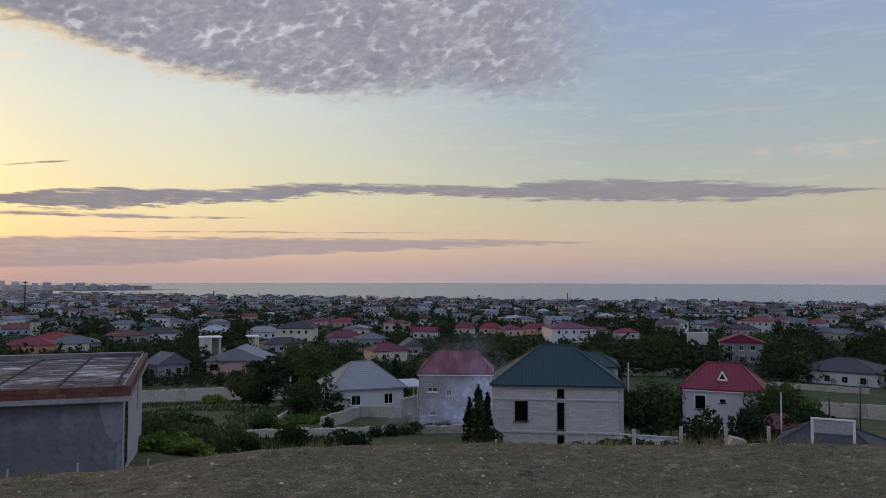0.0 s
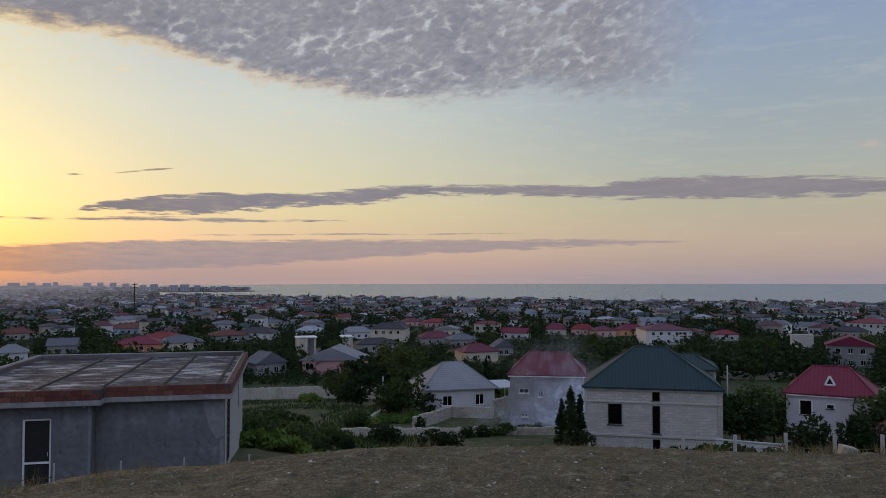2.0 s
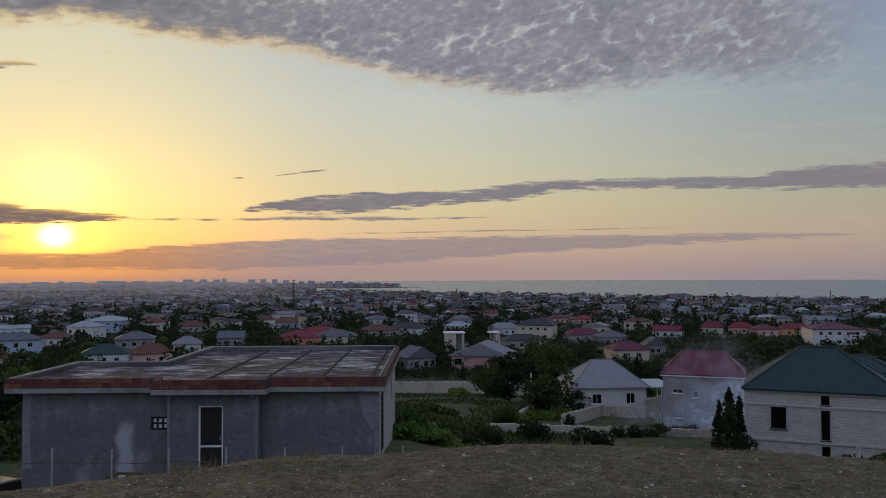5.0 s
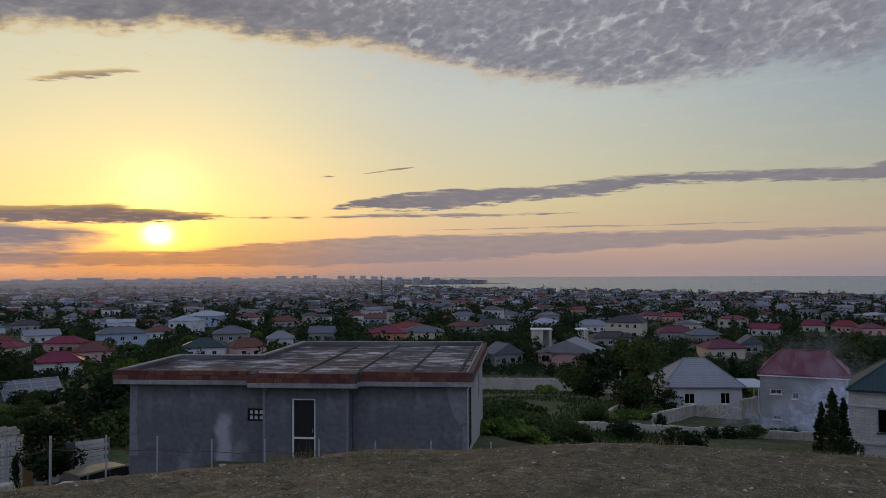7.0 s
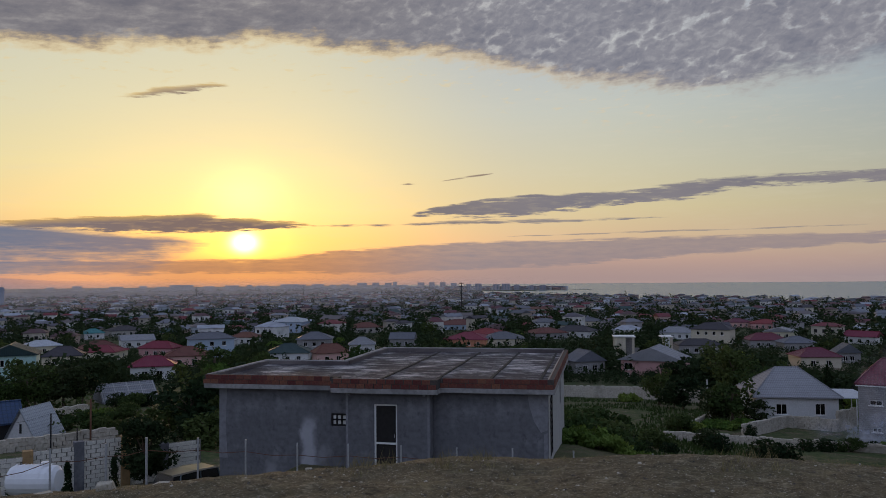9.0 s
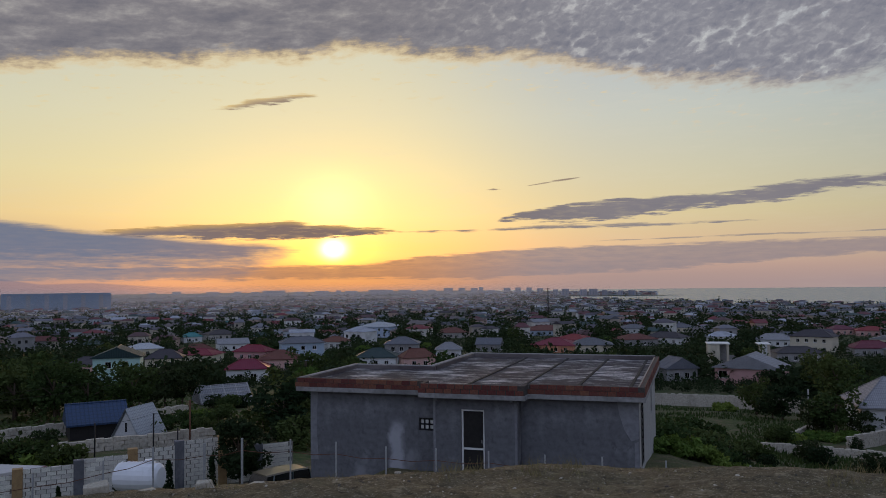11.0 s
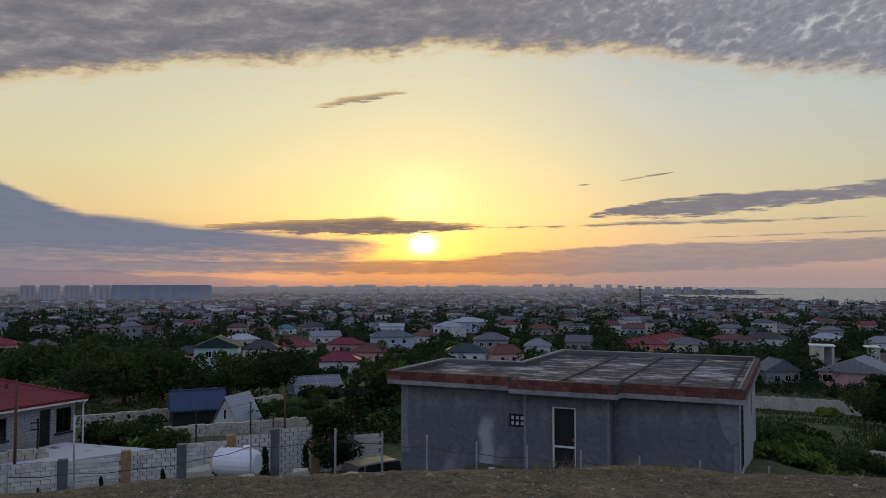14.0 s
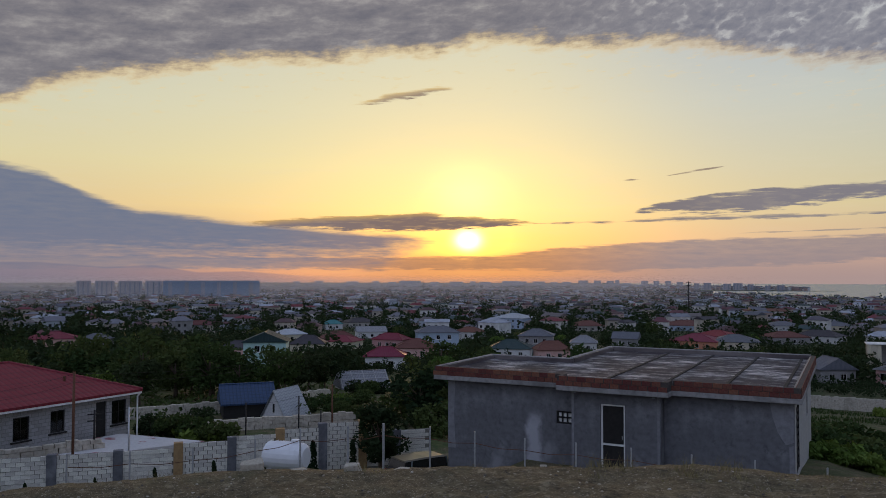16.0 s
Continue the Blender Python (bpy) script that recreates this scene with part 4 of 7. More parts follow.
stone = hip_house("stone_house", facing(10.1, 70.2, 20.9, 1.5), 10.7, 8.6, 5.95, 3.0, 4.35, WALL["stone"], ROOF["green"], "two-storey pale limestone house with dark green tiled hip roof",
                  front=[(1.80, 3.0, 2.9, 4.7), (5.35, 0.3, 5.95, 1.9), (5.35, 2.35, 5.95, 4.62), (5.35, 5.0, 5.95, 5.75)], frame_mat=MAT["dark"], bars=0, over=0.28)
for z, hh, oo in ((2.05, 0.18, 0.12), (4.78, 0.16, 0.09), (5.78, 0.16, 0.14)):
    band_strip(stone, 10.7, 8.6, z, hh, oo, WALL["stone"])
surround(stone, 10.7, 8.6, 1.80, 3.0, 2.9, 4.7, WALL["stone"])
surround(stone, 10.7, 8.6, 5.35, 2.35, 5.95, 4.62, WALL["stone"], 0.1)
surround(stone, 10.7, 8.6, 5.35, 5.0, 5.95, 5.75, WALL["stone"], 0.08)
for sx in (-5.27, 5.27):
    part("corner_pilaster", Mesh().box(sx - 0.2, -4.36, 0, sx + 0.2, -4.303, 5.8), WALL["stone"], stone, bevel=0.02)
rear = hip_house("stone_house_annex", facing(15.4, 81.5, 20.0, 2), 5.0, 6.0, 7.0, 1.2, 2.2, WALL["stone"], ROOF["green"], "rear annex with dark green tiled roof", over=0.3)
red = hip_house("red_hip_house", facing(28.3, 79.0, 20.2, -3), 7.35, 7.0, 4.9, 2.25, 2.4, WALL["pink_white"] if "pink_white" in WALL else WALL["white"], ROOF["red"], "pinkish white rendered house with a bright red hip roof",
                front=[(1.2, 3.05, 2.15, 4.35), (3.45, 3.75, 4.0, 4.1)], over=0.25, trim=MAT["white"], frame_mat=MAT["dark"], bars=0)
surround(red, 7.35, 7.0, 1.2, 3.05, 2.15, 4.35, MAT["white"], 0.1)
surround(red, 7.35, 7.0, 3.45, 3.75, 4.0, 4.1, MAT["white"], 0.08)
vent_front = Mesh()
for p, q in (((-0.42, 5.80), (0.42, 5.80)), ((0.42, 5.80), (0.0, 6.62)), ((0.0, 6.62), (-0.42, 5.80))):
    vent_front.tube((p[0], -2.55, p[1]), (q[0], -2.55, q[1]), 0.10, 0.10, 6)
# no hole is cut: a dark face paints the shade inside the vent
vent_back = Mesh()
vent_back.face((-0.4, -2.5, 5.82), (0.4, -2.5, 5.82), (0.0, -2.5, 6.58))
part("roof_vent_opening", vent_back, MAT["dark"], red, "dark triangular face painted as the vent's shaded hollow")
part("roof_vent", vent_front, MAT["white"], red, "small white triangular roof vent")
dish(red, 2.0, -3.5, 1.6, 0.4)
smoky = hip_house("block_house", facing(1.6, 91.5, 19.2, -2), 8.2, 7.5, 5.95, 2.2, 2.2, WALL["grey"], ROOF["maroon"], "two-storey grey block house with a maroon hip roof",
                  front=[(1.0, 4.0, 2.1, 4.5), (3.1, 3.6, 3.7, 4.3), (5.8, 3.1, 6.9, 4.2), (1.2, 1.4, 2.0, 1.8), (3.2, 1.0, 3.8, 1.8)], over=0.25, trim=MAT["white"])
dish(smoky, 3.65, -3.75, 3.0, 0.5)
part("drain_pipe", Mesh().tube((4.0, -3.85, 0), (4.0, -3.85, 5.9), 0.05, 0.05, 8), MAT["white"], smoky)
bung = hip_house("bungalow", facing(-10.6, 101.5, 19.1, 14), 8.9, 8.5, 3.0, 2.9, 3.6, WALL["white"], ROOF["grey"], "white bungalow with a grey corrugated hip roof", front=[(2.2, 1.1, 3.4, 2.3), (6.4, 1.1, 7.5, 2.4)], over=0.4)
part("porch_roof", Mesh().prism([(4.85, -4.0), (8.4, -4.0), (8.4, 3.4), (4.85, 3.4)], 2.95, 3.07), ROOF["pale"], bung, "flat pale porch roof")
for px_, py_ in ((8.2, -3.8), (6.5, -3.8), (8.2, 3.2)):
    part("porch_post", Mesh().tube((px_, py_, 0), (px_, py_, 2.95), 0.07, 0.07, 8), MAT["white"], bung)
left_red = hip_house("red_roofed_house", pose(-50.3, 11.6, 26.45, 0, 0, 105.5), 14, 10, 2.6, 1.75, 5.0, WALL["grey"], ROOF["red"], "single-storey grey block house with a wide red metal roof",
                     front=[(6.8, 0.85, 7.7, 2.1), (8.9, 0.95, 9.75, 2.15), (11.7, 0.0, 12.4, 2.25), (12.75, 0.8, 13.75, 2.2)], over=0.5, trim=MAT["white"], frame_mat=MAT["dark"])
part("drain_pipe", Mesh().tube((7.3, -5.3, -0.2), (7.3, -5.3, 2.3), 0.05, 0.05, 8).tube((7.3, -5.3, 2.3), (7.45, -5.45, 2.6), 0.05, 0.05, 8), MAT["white"], left_red)
part("roof_pipe", Mesh().tube((3.9, -3.2, 3.2), (3.9, -3.2, 3.75), 0.07, 0.07, 8), MAT["rust"], left_red)
part("plinth", Mesh().box(-7, -5, -1.5, 7, 5, -0.003), MAT["concrete"], left_red)


# ---- town: houses in the middle distance ----
def mid_house(az, el, px, turn, walls, roofs, h=3.2, rise=1.8, hip=True, storeys=1, label="", deep=0.8, axis="x"):
    """A house whose base shows at a compass angle and height, as wide as px thousandths of its distance."""
    x, y, z, r = at(az, el)
    w = px * r / 1380
    d = w * deep
    n = max(2, int(w / 3.2))
    holes = [q for s in range(storeys) for q in row_holes(w, n, 0.95 + s * 2.9, 2.2 + s * 2.9, 1.1)]
    return hip_house("town_house", facing(x, y, z - 0.3, turn), w, d, h * storeys, rise, min(w, d) * 0.48 if hip else 0.0, WALL[walls], ROOF[roofs], label or f"{walls} house with {roofs} roof among gardens", "houses of the town", front=holes, right=row_holes(d - 0.5, 2, 0.95, 2.2, 1.0, 0.8), over=0.4, axis=axis)


mid_house(27.67, -4.88, 76, -13, "orange", "red", 3.0, 2.2, True, 1, "orange rendered house with red tiled hip roof", 0.9, "x")
mid_house(26.33, -4.46, 60, -20, "pink", "red", 3.0, 1.9, True, 1, "pink rendered house with red tiled hip roof", 0.9, "x")
mid_house(25.18, -4.87, 72, 2, "cream", "slate", 3.0, 2.2, True, 1, "cream rendered house with slate grey metal hip roof", 0.9, "x")
mid_house(19.87, -4.28, 62, -24, "white", "dark", 3.0, 2.2, True, 1, "white rendered house with dark metal hip roof", 0.65, "x")
mid_house(22.07, -4.41, 60, 25, "grey", "rust", 3.0, 1.9, True, 1, "bare grey block house with brown metal hip roof", 0.8, "x")
mid_house(23.12, -2.76, 70, 7, "white", "rust", 2.9, 1.6, True, 2, "two-storey white rendered house with brown metal hip roof", 0.65, "x")
mid_house(22.16, -3.54, 50, 17, "white", "slate", 3.0, 1.9, True, 1, "white rendered house with slate grey metal hip roof", 0.9, "x")
mid_house(28.4, -3.66, 70, 25, "sky", "rust", 3.0, 2.2, True, 1, "pale blue rendered house with brown metal hip roof", 0.8, "x")
mid_house(12.92, -4.34, 56, -3, "white", "grey", 3.0, 2.2, True, 1, "white rendered house with grey corrugated hip roof", 0.65, "x")
mid_house(10.5, -4.66, 62, -14, "cream", "dark", 2.9, 2.2, True, 2, "two-storey cream rendered house with dark metal hip roof", 0.65, "x")
mid_house(19.36, -6.79, 55, 27, "grey", "slate", 3.0, 2.2, False, 1, "bare grey block house with slate grey metal gabled roof", 0.8, "y")
mid_house(11.57, -5.32, 70, 14, "grey", "dark", 3.0, 1.6, True, 1, "bare grey block house with dark metal hip roof", 0.65, "x")
mid_house(7.23, -4.81, 58, 20, "grey", "maroon", 3.0, 2.2, True, 1, "bare grey block house with maroon metal hip roof", 0.65, "x")
mid_house(6.21, -4.17, 46, -9, "cream", "grey", 3.0, 1.6, False, 1, "cream rendered house with grey corrugated gabled roof", 0.8, "y")
mid_house(5.27, -4.99, 50, 18, "grey", "slate", 3.0, 1.9, True, 1, "bare grey block house with slate grey metal hip roof", 0.9, "x")
mid_house(4.2, -6.01, 62, 22, "cream", "maroon", 3.0, 1.9, True, 1, "cream rendered house with maroon metal hip roof", 0.8, "x")
mid_house(2.34, -5.66, 34, 18, "grey", "slate", 3.0, 2.2, False, 1, "bare grey block house with slate grey metal gabled roof", 0.8, "y")
mid_house(1.32, -4.43, 46, -20, "white", "red", 3.0, 1.9, False, 1, "white rendered house with red tiled gabled roof", 0.65, "x")
mid_house(4.37, -3.32, 36, 3, "white", "grey", 3.0, 1.6, True, 1, "white rendered house with grey corrugated hip roof", 0.8, "x")
mid_house(2.35, -3.04, 40, 15, "white", "slate", 3.0, 1.9, True, 1, "white rendered house with slate grey metal hip roof", 0.9, "x")
mid_house(8.94, -3.50, 36, 26, "pink", "maroon", 3.0, 1.9, True, 1, "pink rendered house with maroon metal hip roof", 0.8, "x")
mid_house(7.12, -3.55, 46, 4, "pink", "red", 3.0, 1.9, True, 1, "pink rendered house with red tiled hip roof", 0.9, "x")
mid_house(18.97, -3.45, 50, -6, "cream", "slate", 3.0, 2.2, True, 1, "cream rendered house with slate grey metal hip roof", 0.9, "x")
mid_house(-1.58, -4.10, 36, -2, "cream", "red", 3.0, 2.2, True, 1, "cream rendered house with red tiled hip roof", 0.65, "x")
mid_house(-3.48, -4.09, 36, -7, "pink", "red", 3.0, 2.2, True, 1, "pink rendered house with red tiled hip roof", 0.65, "x")
mid_house(-4.92, -4.20, 36, 26, "pink", "maroon", 3.0, 1.9, True, 1, "pink rendered house with maroon metal hip roof", 0.9, "x")
mid_house(-6.88, -4.10, 46, 14, "orange", "red", 3.0, 2.2, True, 1, "orange rendered house with red tiled hip roof", 0.65, "x")
mid_house(-9.11, -4.60, 76, 16, "white", "maroon", 2.9, 1.9, True, 2, "two-storey white rendered house with maroon metal hip roof", 0.9, "x")
mid_house(-20.82, -5.75, 66, 3, "grey", "red", 2.9, 2.2, False, 2, "two-storey bare grey block house with red tiled gabled roof", 0.65, "y")
mid_house(-27.2, -6.73, 118, -15, "white", "dark", 3.0, 2.2, True, 1, "white rendered house with dark metal hip roof", 0.9, "x")
mid_house(-26.75, -4.03, 52, -11, "cream", "slate", 3.0, 1.9, True, 1, "cream rendered house with slate grey metal hip roof", 0.65, "x")
mid_house(-22.13, -3.65, 56, -24, "white", "red", 2.9, 1.9, True, 2, "two-storey white rendered house with red tiled hip roof", 0.9, "x")
mid_house(-18.23, -3.52, 70, 2, "white", "slate", 3.0, 1.6, True, 1, "white rendered house with slate grey metal hip roof", 0.8, "x")
mid_house(-13.17, -4.33, 36, 23, "white", "red", 3.0, 1.6, True, 1, "white rendered house with red tiled hip roof", 0.8, "x")
mid_house(-28.55, -2.91, 30, -19, "cream", "red", 3.0, 1.6, True, 1, "cream rendered house with red tiled hip roof", 0.8, "x")
mid_house(-20.87, -3.88, 50, -1, "stone", "dark", 3.0, 1.9, True, 1, "limestone house with dark metal hip roof", 0.65, "x")
mid_house(40.41, -3.72, 58, -26, "sky", "pale", 2.9, 2.2, True, 2, "two-storey pale blue rendered house with pale grey metal hip roof", 0.9, "x")
mid_house(51.04, -2.77, 28, 20, "mint", "teal", 3.0, 1.6, True, 1, "mint green house with teal metal hip roof", 0.8, "x")
mid_house(51.7, -3.64, 50, 17, "stone", "dark", 3.0, 2.2, True, 1, "limestone house with dark metal hip roof", 0.8, "x")
mid_house(50.89, -4.41, 50, 7, "white", "grey", 3.0, 1.9, False, 1, "white rendered house with grey corrugated gabled roof", 0.9, "x")
mid_house(49.39, -5.14, 56, -26, "pink", "red", 3.0, 1.9, True, 1, "pink rendered house with red tiled hip roof", 0.65, "x")
mid_house(52.93, -5.26, 56, -24, "cream", "red", 3.0, 1.6, True, 1, "cream rendered house with red tiled hip roof", 0.9, "x")
mid_house(46.08, -5.33, 72, 6, "sky", "slate", 2.9, 1.6, True, 2, "two-storey pale blue rendered house with slate grey metal hip roof", 0.65, "x")
mid_house(47.61, -5.87, 66, -2, "pink", "rust", 3.0, 1.9, True, 1, "pink rendered house with brown metal hip roof", 0.9, "x")
mid_house(45.43, -4.70, 50, -12, "white", "grey", 3.0, 1.6, True, 1, "white rendered house with grey corrugated hip roof", 0.9, "x")
mid_house(43.63, -4.46, 44, -26, "white", "rust", 3.0, 1.9, True, 1, "white rendered house with brown metal hip roof", 0.8, "x")
mid_house(49.83, -6.68, 66, -5, "white", "red", 3.0, 1.6, True, 1, "white rendered house with red tiled hip roof", 0.8, "x")
mid_house(38.82, -5.55, 58, -4, "grey", "slate", 2.9, 1.9, True, 2, "two-storey bare grey block house with slate grey metal hip roof", 0.9, "x")
mid_house(40.68, -5.81, 70, -4, "white", "green", 3.0, 2.2, True, 1, "white rendered house with dark green metal hip roof", 0.9, "x")
mid_house(37.76, -5.94, 56, 15, "pink", "rust", 3.0, 2.2, True, 1, "pink rendered house with brown metal hip roof", 0.65, "x")
mid_house(35.17, -3.84, 52, 11, "stone", "rust", 3.0, 2.2, True, 1, "limestone house with brown metal hip roof", 0.8, "x")
mid_house(35.45, -5.28, 44, -1, "white", "grey", 3.0, 2.2, True, 1, "white rendered house with grey corrugated hip roof", 0.9, "x")
mid_house(30.21, -2.93, 36, 17, "pink", "red", 3.0, 1.6, True, 1, "pink rendered house with red tiled hip roof", 0.8, "x")
mid_house(28.65, -3.68, 66, -1, "sky", "rust", 3.0, 1.9, True, 1, "pale blue rendered house with brown metal hip roof", 0.9, "x")
mid_house(32.46, -4.86, 42, -9, "grey", "slate", 3.0, 2.2, False, 1, "bare grey block house with slate grey metal gabled roof", 0.8, "x")
mid_house(72.11, -4.51, 70, -2, "pink", "red", 3.0, 2.2, True, 1, "pink rendered house with red tiled hip roof", 0.8, "x")
mid_house(58.32, -6.44, 70, -6, "mint", "green", 2.9, 1.9, False, 2, "two-storey mint green house with dark green metal gabled roof", 0.9, "y")
mid_house(60.24, -5.72, 50, -20, "pink", "dark", 3.0, 1.6, True, 1, "pink rendered house with dark metal hip roof", 0.9, "x")
mid_house(56.68, -4.59, 52, 12, "cream", "pale", 3.0, 1.9, True, 1, "cream rendered house with pale grey metal hip roof", 0.8, "x")
mid_house(55.35, -5.46, 58, -6, "cream", "dark", 3.0, 2.2, True, 1, "cream rendered house with dark metal hip roof", 0.8, "x")
mid_house(53.21, -4.96, 56, 10, "stone", "rust", 3.0, 2.2, True, 1, "limestone house with brown metal hip roof", 0.8, "x")
mid_house(62.97, -3.70, 52, 19, "grey", "rust", 3.0, 1.9, True, 1, "bare grey block house with brown metal hip roof", 0.65, "x")
mid_house(51.02, -2.85, 24, 9, "mint", "slate", 3.0, 1.6, True, 1, "mint green house with slate grey metal hip roof", 0.9, "x")
mid_house(69.43, -4.68, 40, -27, "grey", "slate", 3.0, 1.9, True, 1, "bare grey block house with slate grey metal hip roof", 0.8, "x")
mid_house(53.63, -3.78, 30, 12, "white", "teal", 3.0, 1.9, True, 1, "white rendered house with teal metal hip roof", 0.8, "x")


# ---- trees ----
def leaf_cloud(mesh, rng, centre, radii, count, size):
    """Many small leaf blades, set through a rounded clump."""
    for _ in range(count):
        d = Vector((rng.gauss(0, 1), rng.gauss(0, 1), rng.gauss(0, 1))).normalized() * rng.uniform(0.35, 1.0) ** 0.5
        p = Vector(centre) + Vector((d.x * radii[0], d.y * radii[1], d.z * radii[2]))
        a = Vector((rng.gauss(0, 1), rng.gauss(0, 1), rng.gauss(0, 0.7))).normalized()
        b = a.cross(Vector((rng.gauss(0, 1), rng.gauss(0, 1), rng.gauss(0, 1)))).normalized()
        s = size * rng.uniform(0.6, 1.4)
        mesh.face(p - a * s, p + b * s * 0.55, p + a * s, p - b * s * 0.55)


def tree_model(seed, h, spread, leaf, mat, bare=0.28, blades=60, clumps=22, name="tree", label="", tall=1.0):
    """A tapered trunk with limbs, and a crown of blades gathered in uneven clumps."""
    rng = random.Random(seed)
    wood, crown = Mesh(), Mesh()
    top = Vector((rng.uniform(-0.2, 0.2), rng.uniform(-0.2, 0.2), h * 0.72))
    wood.tube((0, 0, -0.5), (0, 0, h * bare), 0.05 * h ** 0.8, 0.035 * h ** 0.8, 7)
    wood.tube((0, 0, h * bare), top, 0.035 * h ** 0.8, 0.012 * h, 7)
    for i in range(clumps):
        t = rng.uniform(0, 2 * math.pi)
        k = rng.uniform(bare + 0.06, 0.97)
        reach = spread * (1 - abs(k - 0.55 - 0.1 * tall) ** 1.6 * 2.2) * rng.uniform(0.3, 1.0)
        c = Vector((math.cos(t) * reach, math.sin(t) * reach, h * k))
        if i % 3 == 0:
            wood.tube((0, 0, h * (bare + 0.4 * (k - bare))), c * 0.9 + Vector((0, 0, h * 0.02)), 0.014 * h, 0.004 * h, 5)
        q = spread * rng.uniform(0.26, 0.46)
        leaf_cloud(crown, rng, c, (q, q, q * 0.8 * tall), blades, leaf)
    ob = tagged(part(name, wood, MAT["bark"], smooth=True), label, "tree")
    part("crown", crown, mat, ob)
    return ob


def cypress_model(seed, h, mat, label, name="cypress", leaf=0.16):
    rng = random.Random(seed)
    wood, crown = Mesh(), Mesh()
    wood.tube((0, 0, -0.3), (0, 0, h * 0.9), 0.03 * h, 0.006 * h, 6)
    for i in range(46):
        k = rng.uniform(0.06, 1.0)
        w = h * 0.16 * (1 - k) ** 0.6 + 0.05
        t = rng.uniform(0, 6.28)
        leaf_cloud(crown, rng, (math.cos(t) * w * 0.5, math.sin(t) * w * 0.5, h * k), (w * 0.6, w * 0.6, h * 0.07), 26, leaf)
    ob = tagged(part(name, wood, MAT["bark"], smooth=True), label, "tree")
    part("crown", crown, mat, ob)
    return ob


far_away = pose(0, -300, 20)
MODELS = [tree_model(11, 6.0, 3.0, 0.26, MAT["leaf"], label="broad dark green garden tree with a rounded crown"),
          tree_model(12, 5.0, 2.6, 0.24, MAT["leaf_dark"], label="dense dark green garden tree"),
          tree_model(13, 7.5, 3.0, 0.28, MAT["leaf"], 0.25, 70, 26, label="tall leafy green tree beside houses", tall=1.3),
          tree_model(14, 4.0, 2.4, 0.22, MAT["leaf_light"], 0.2, label="light green fruit tree in a garden"),
          tree_model(15, 3.2, 2.2, 0.2, MAT["leaf_dark"], 0.12, label="low dark shrub-like tree"),
          cypress_model(16, 7.0, MAT["leaf_dark"], "narrow dark cypress tree", leaf=0.22)]
taken = [(*spot(a, r)[:2], w) for a, r, w in ((51.6, 99, 4.0), (57.8, 67, 3.0), (59.6, 67, 3.0), (-18.05, 330, 5.0), (15.2, 260, 8.0), (14.4, 180, 8.0))] + [(o.matrix_basis.translation.x, o.matrix_basis.translation.y, 8.0) for o in scene.objects if o.parent is None and o.get("category") == "house"]
used_models = set()


def plant(k, x, y, z, size=1.0):
    m = pose(x, y, z, 0, 0, random.uniform(0, 360))
    if k not in used_models:
        used_models.add(k)
        MODELS[k].matrix_basis = m
        MODELS[k].scale = (size, size, size)
        MODELS[k]["group"] = "trees of the town gardens"
        return MODELS[k]
    ob = copy_thing(MODELS[k], m)
    ob.scale = (size * random.uniform(0.9, 1.1), size * random.uniform(0.9, 1.1), size)
    return ob


def clear_of(x, y, gap=0.0):
    """Whether a place keeps off the houses and off their open fronts."""
    d = math.hypot(x, y)
    for a, b, r in taken:
        if math.hypot(a - x, b - y) < r + gap:
            return False
        h = math.hypot(a, b)
        if 0 < h - d < 18 + h * 0.26 and abs(x * b - y * a) / h < r * 0.9:
            return False
    return True


count = 0
while count < 285:
    az, r = random.uniform(-33, 77), 78 * (330 / 78) ** random.random()
    x, y, z = spot(az, r)
    field = (8 < az < 22 and r < 125) or (40 < az and r < 85) or (20 < az < 46 and r < 60) or (-4 < az < 10 and r < 105)
    field = field or (az < -25.3 and r < 128) or (az < -12 and 118 < r < 170)
    if field or not clear_of(x, y, -1.0):
        continue
    k = random.choices(range(6), (5, 4, 3, 4, 4, 1))[0]
    plant(k, x, y, z, random.uniform(0.5, 0.8) if az < -11 and r < 210 else random.uniform(0.65, 1.05))
    count += 1


# ---- far town and woods, past counting ----
def palette_material(name, colours, rough=0.85):
    """Each separate piece takes one of a few colours."""
    m = bpy.data.materials.new(name)
    m.use_nodes = True
    g = Nodes(m.node_tree)
    isl = g.add("ShaderNodeNewGeometry").outputs["Random Per Island"]
    n = len(colours)
    c = g.ramp(isl, [(i / n, (*k, 1)) for i, k in enumerate(colours)], "CONSTANT")
    co = g.add("ShaderNodeTexCoord").outputs["Object"]
    c = g.mix(g.step(g.noise(co, 0.4, 4.0), 0.35, 0.7, 0.0, 0.35), c, (0.1, 0.095, 0.09, 1))
    p = g.add("ShaderNodeBsdfPrincipled")
    g.put(c, p.inputs["Base Color"])
    p.inputs["Roughness"].default_value, p.inputs["Specular IOR Level"].default_value = rough, 0.25
    g.put(p.outputs[0], g.add("ShaderNodeOutputMaterial").inputs[0])
    return m


far_walls, far_roofs, far_windows, woods = Mesh(), Mesh(), Mesh(), Mesh()
rng = random.Random(5)


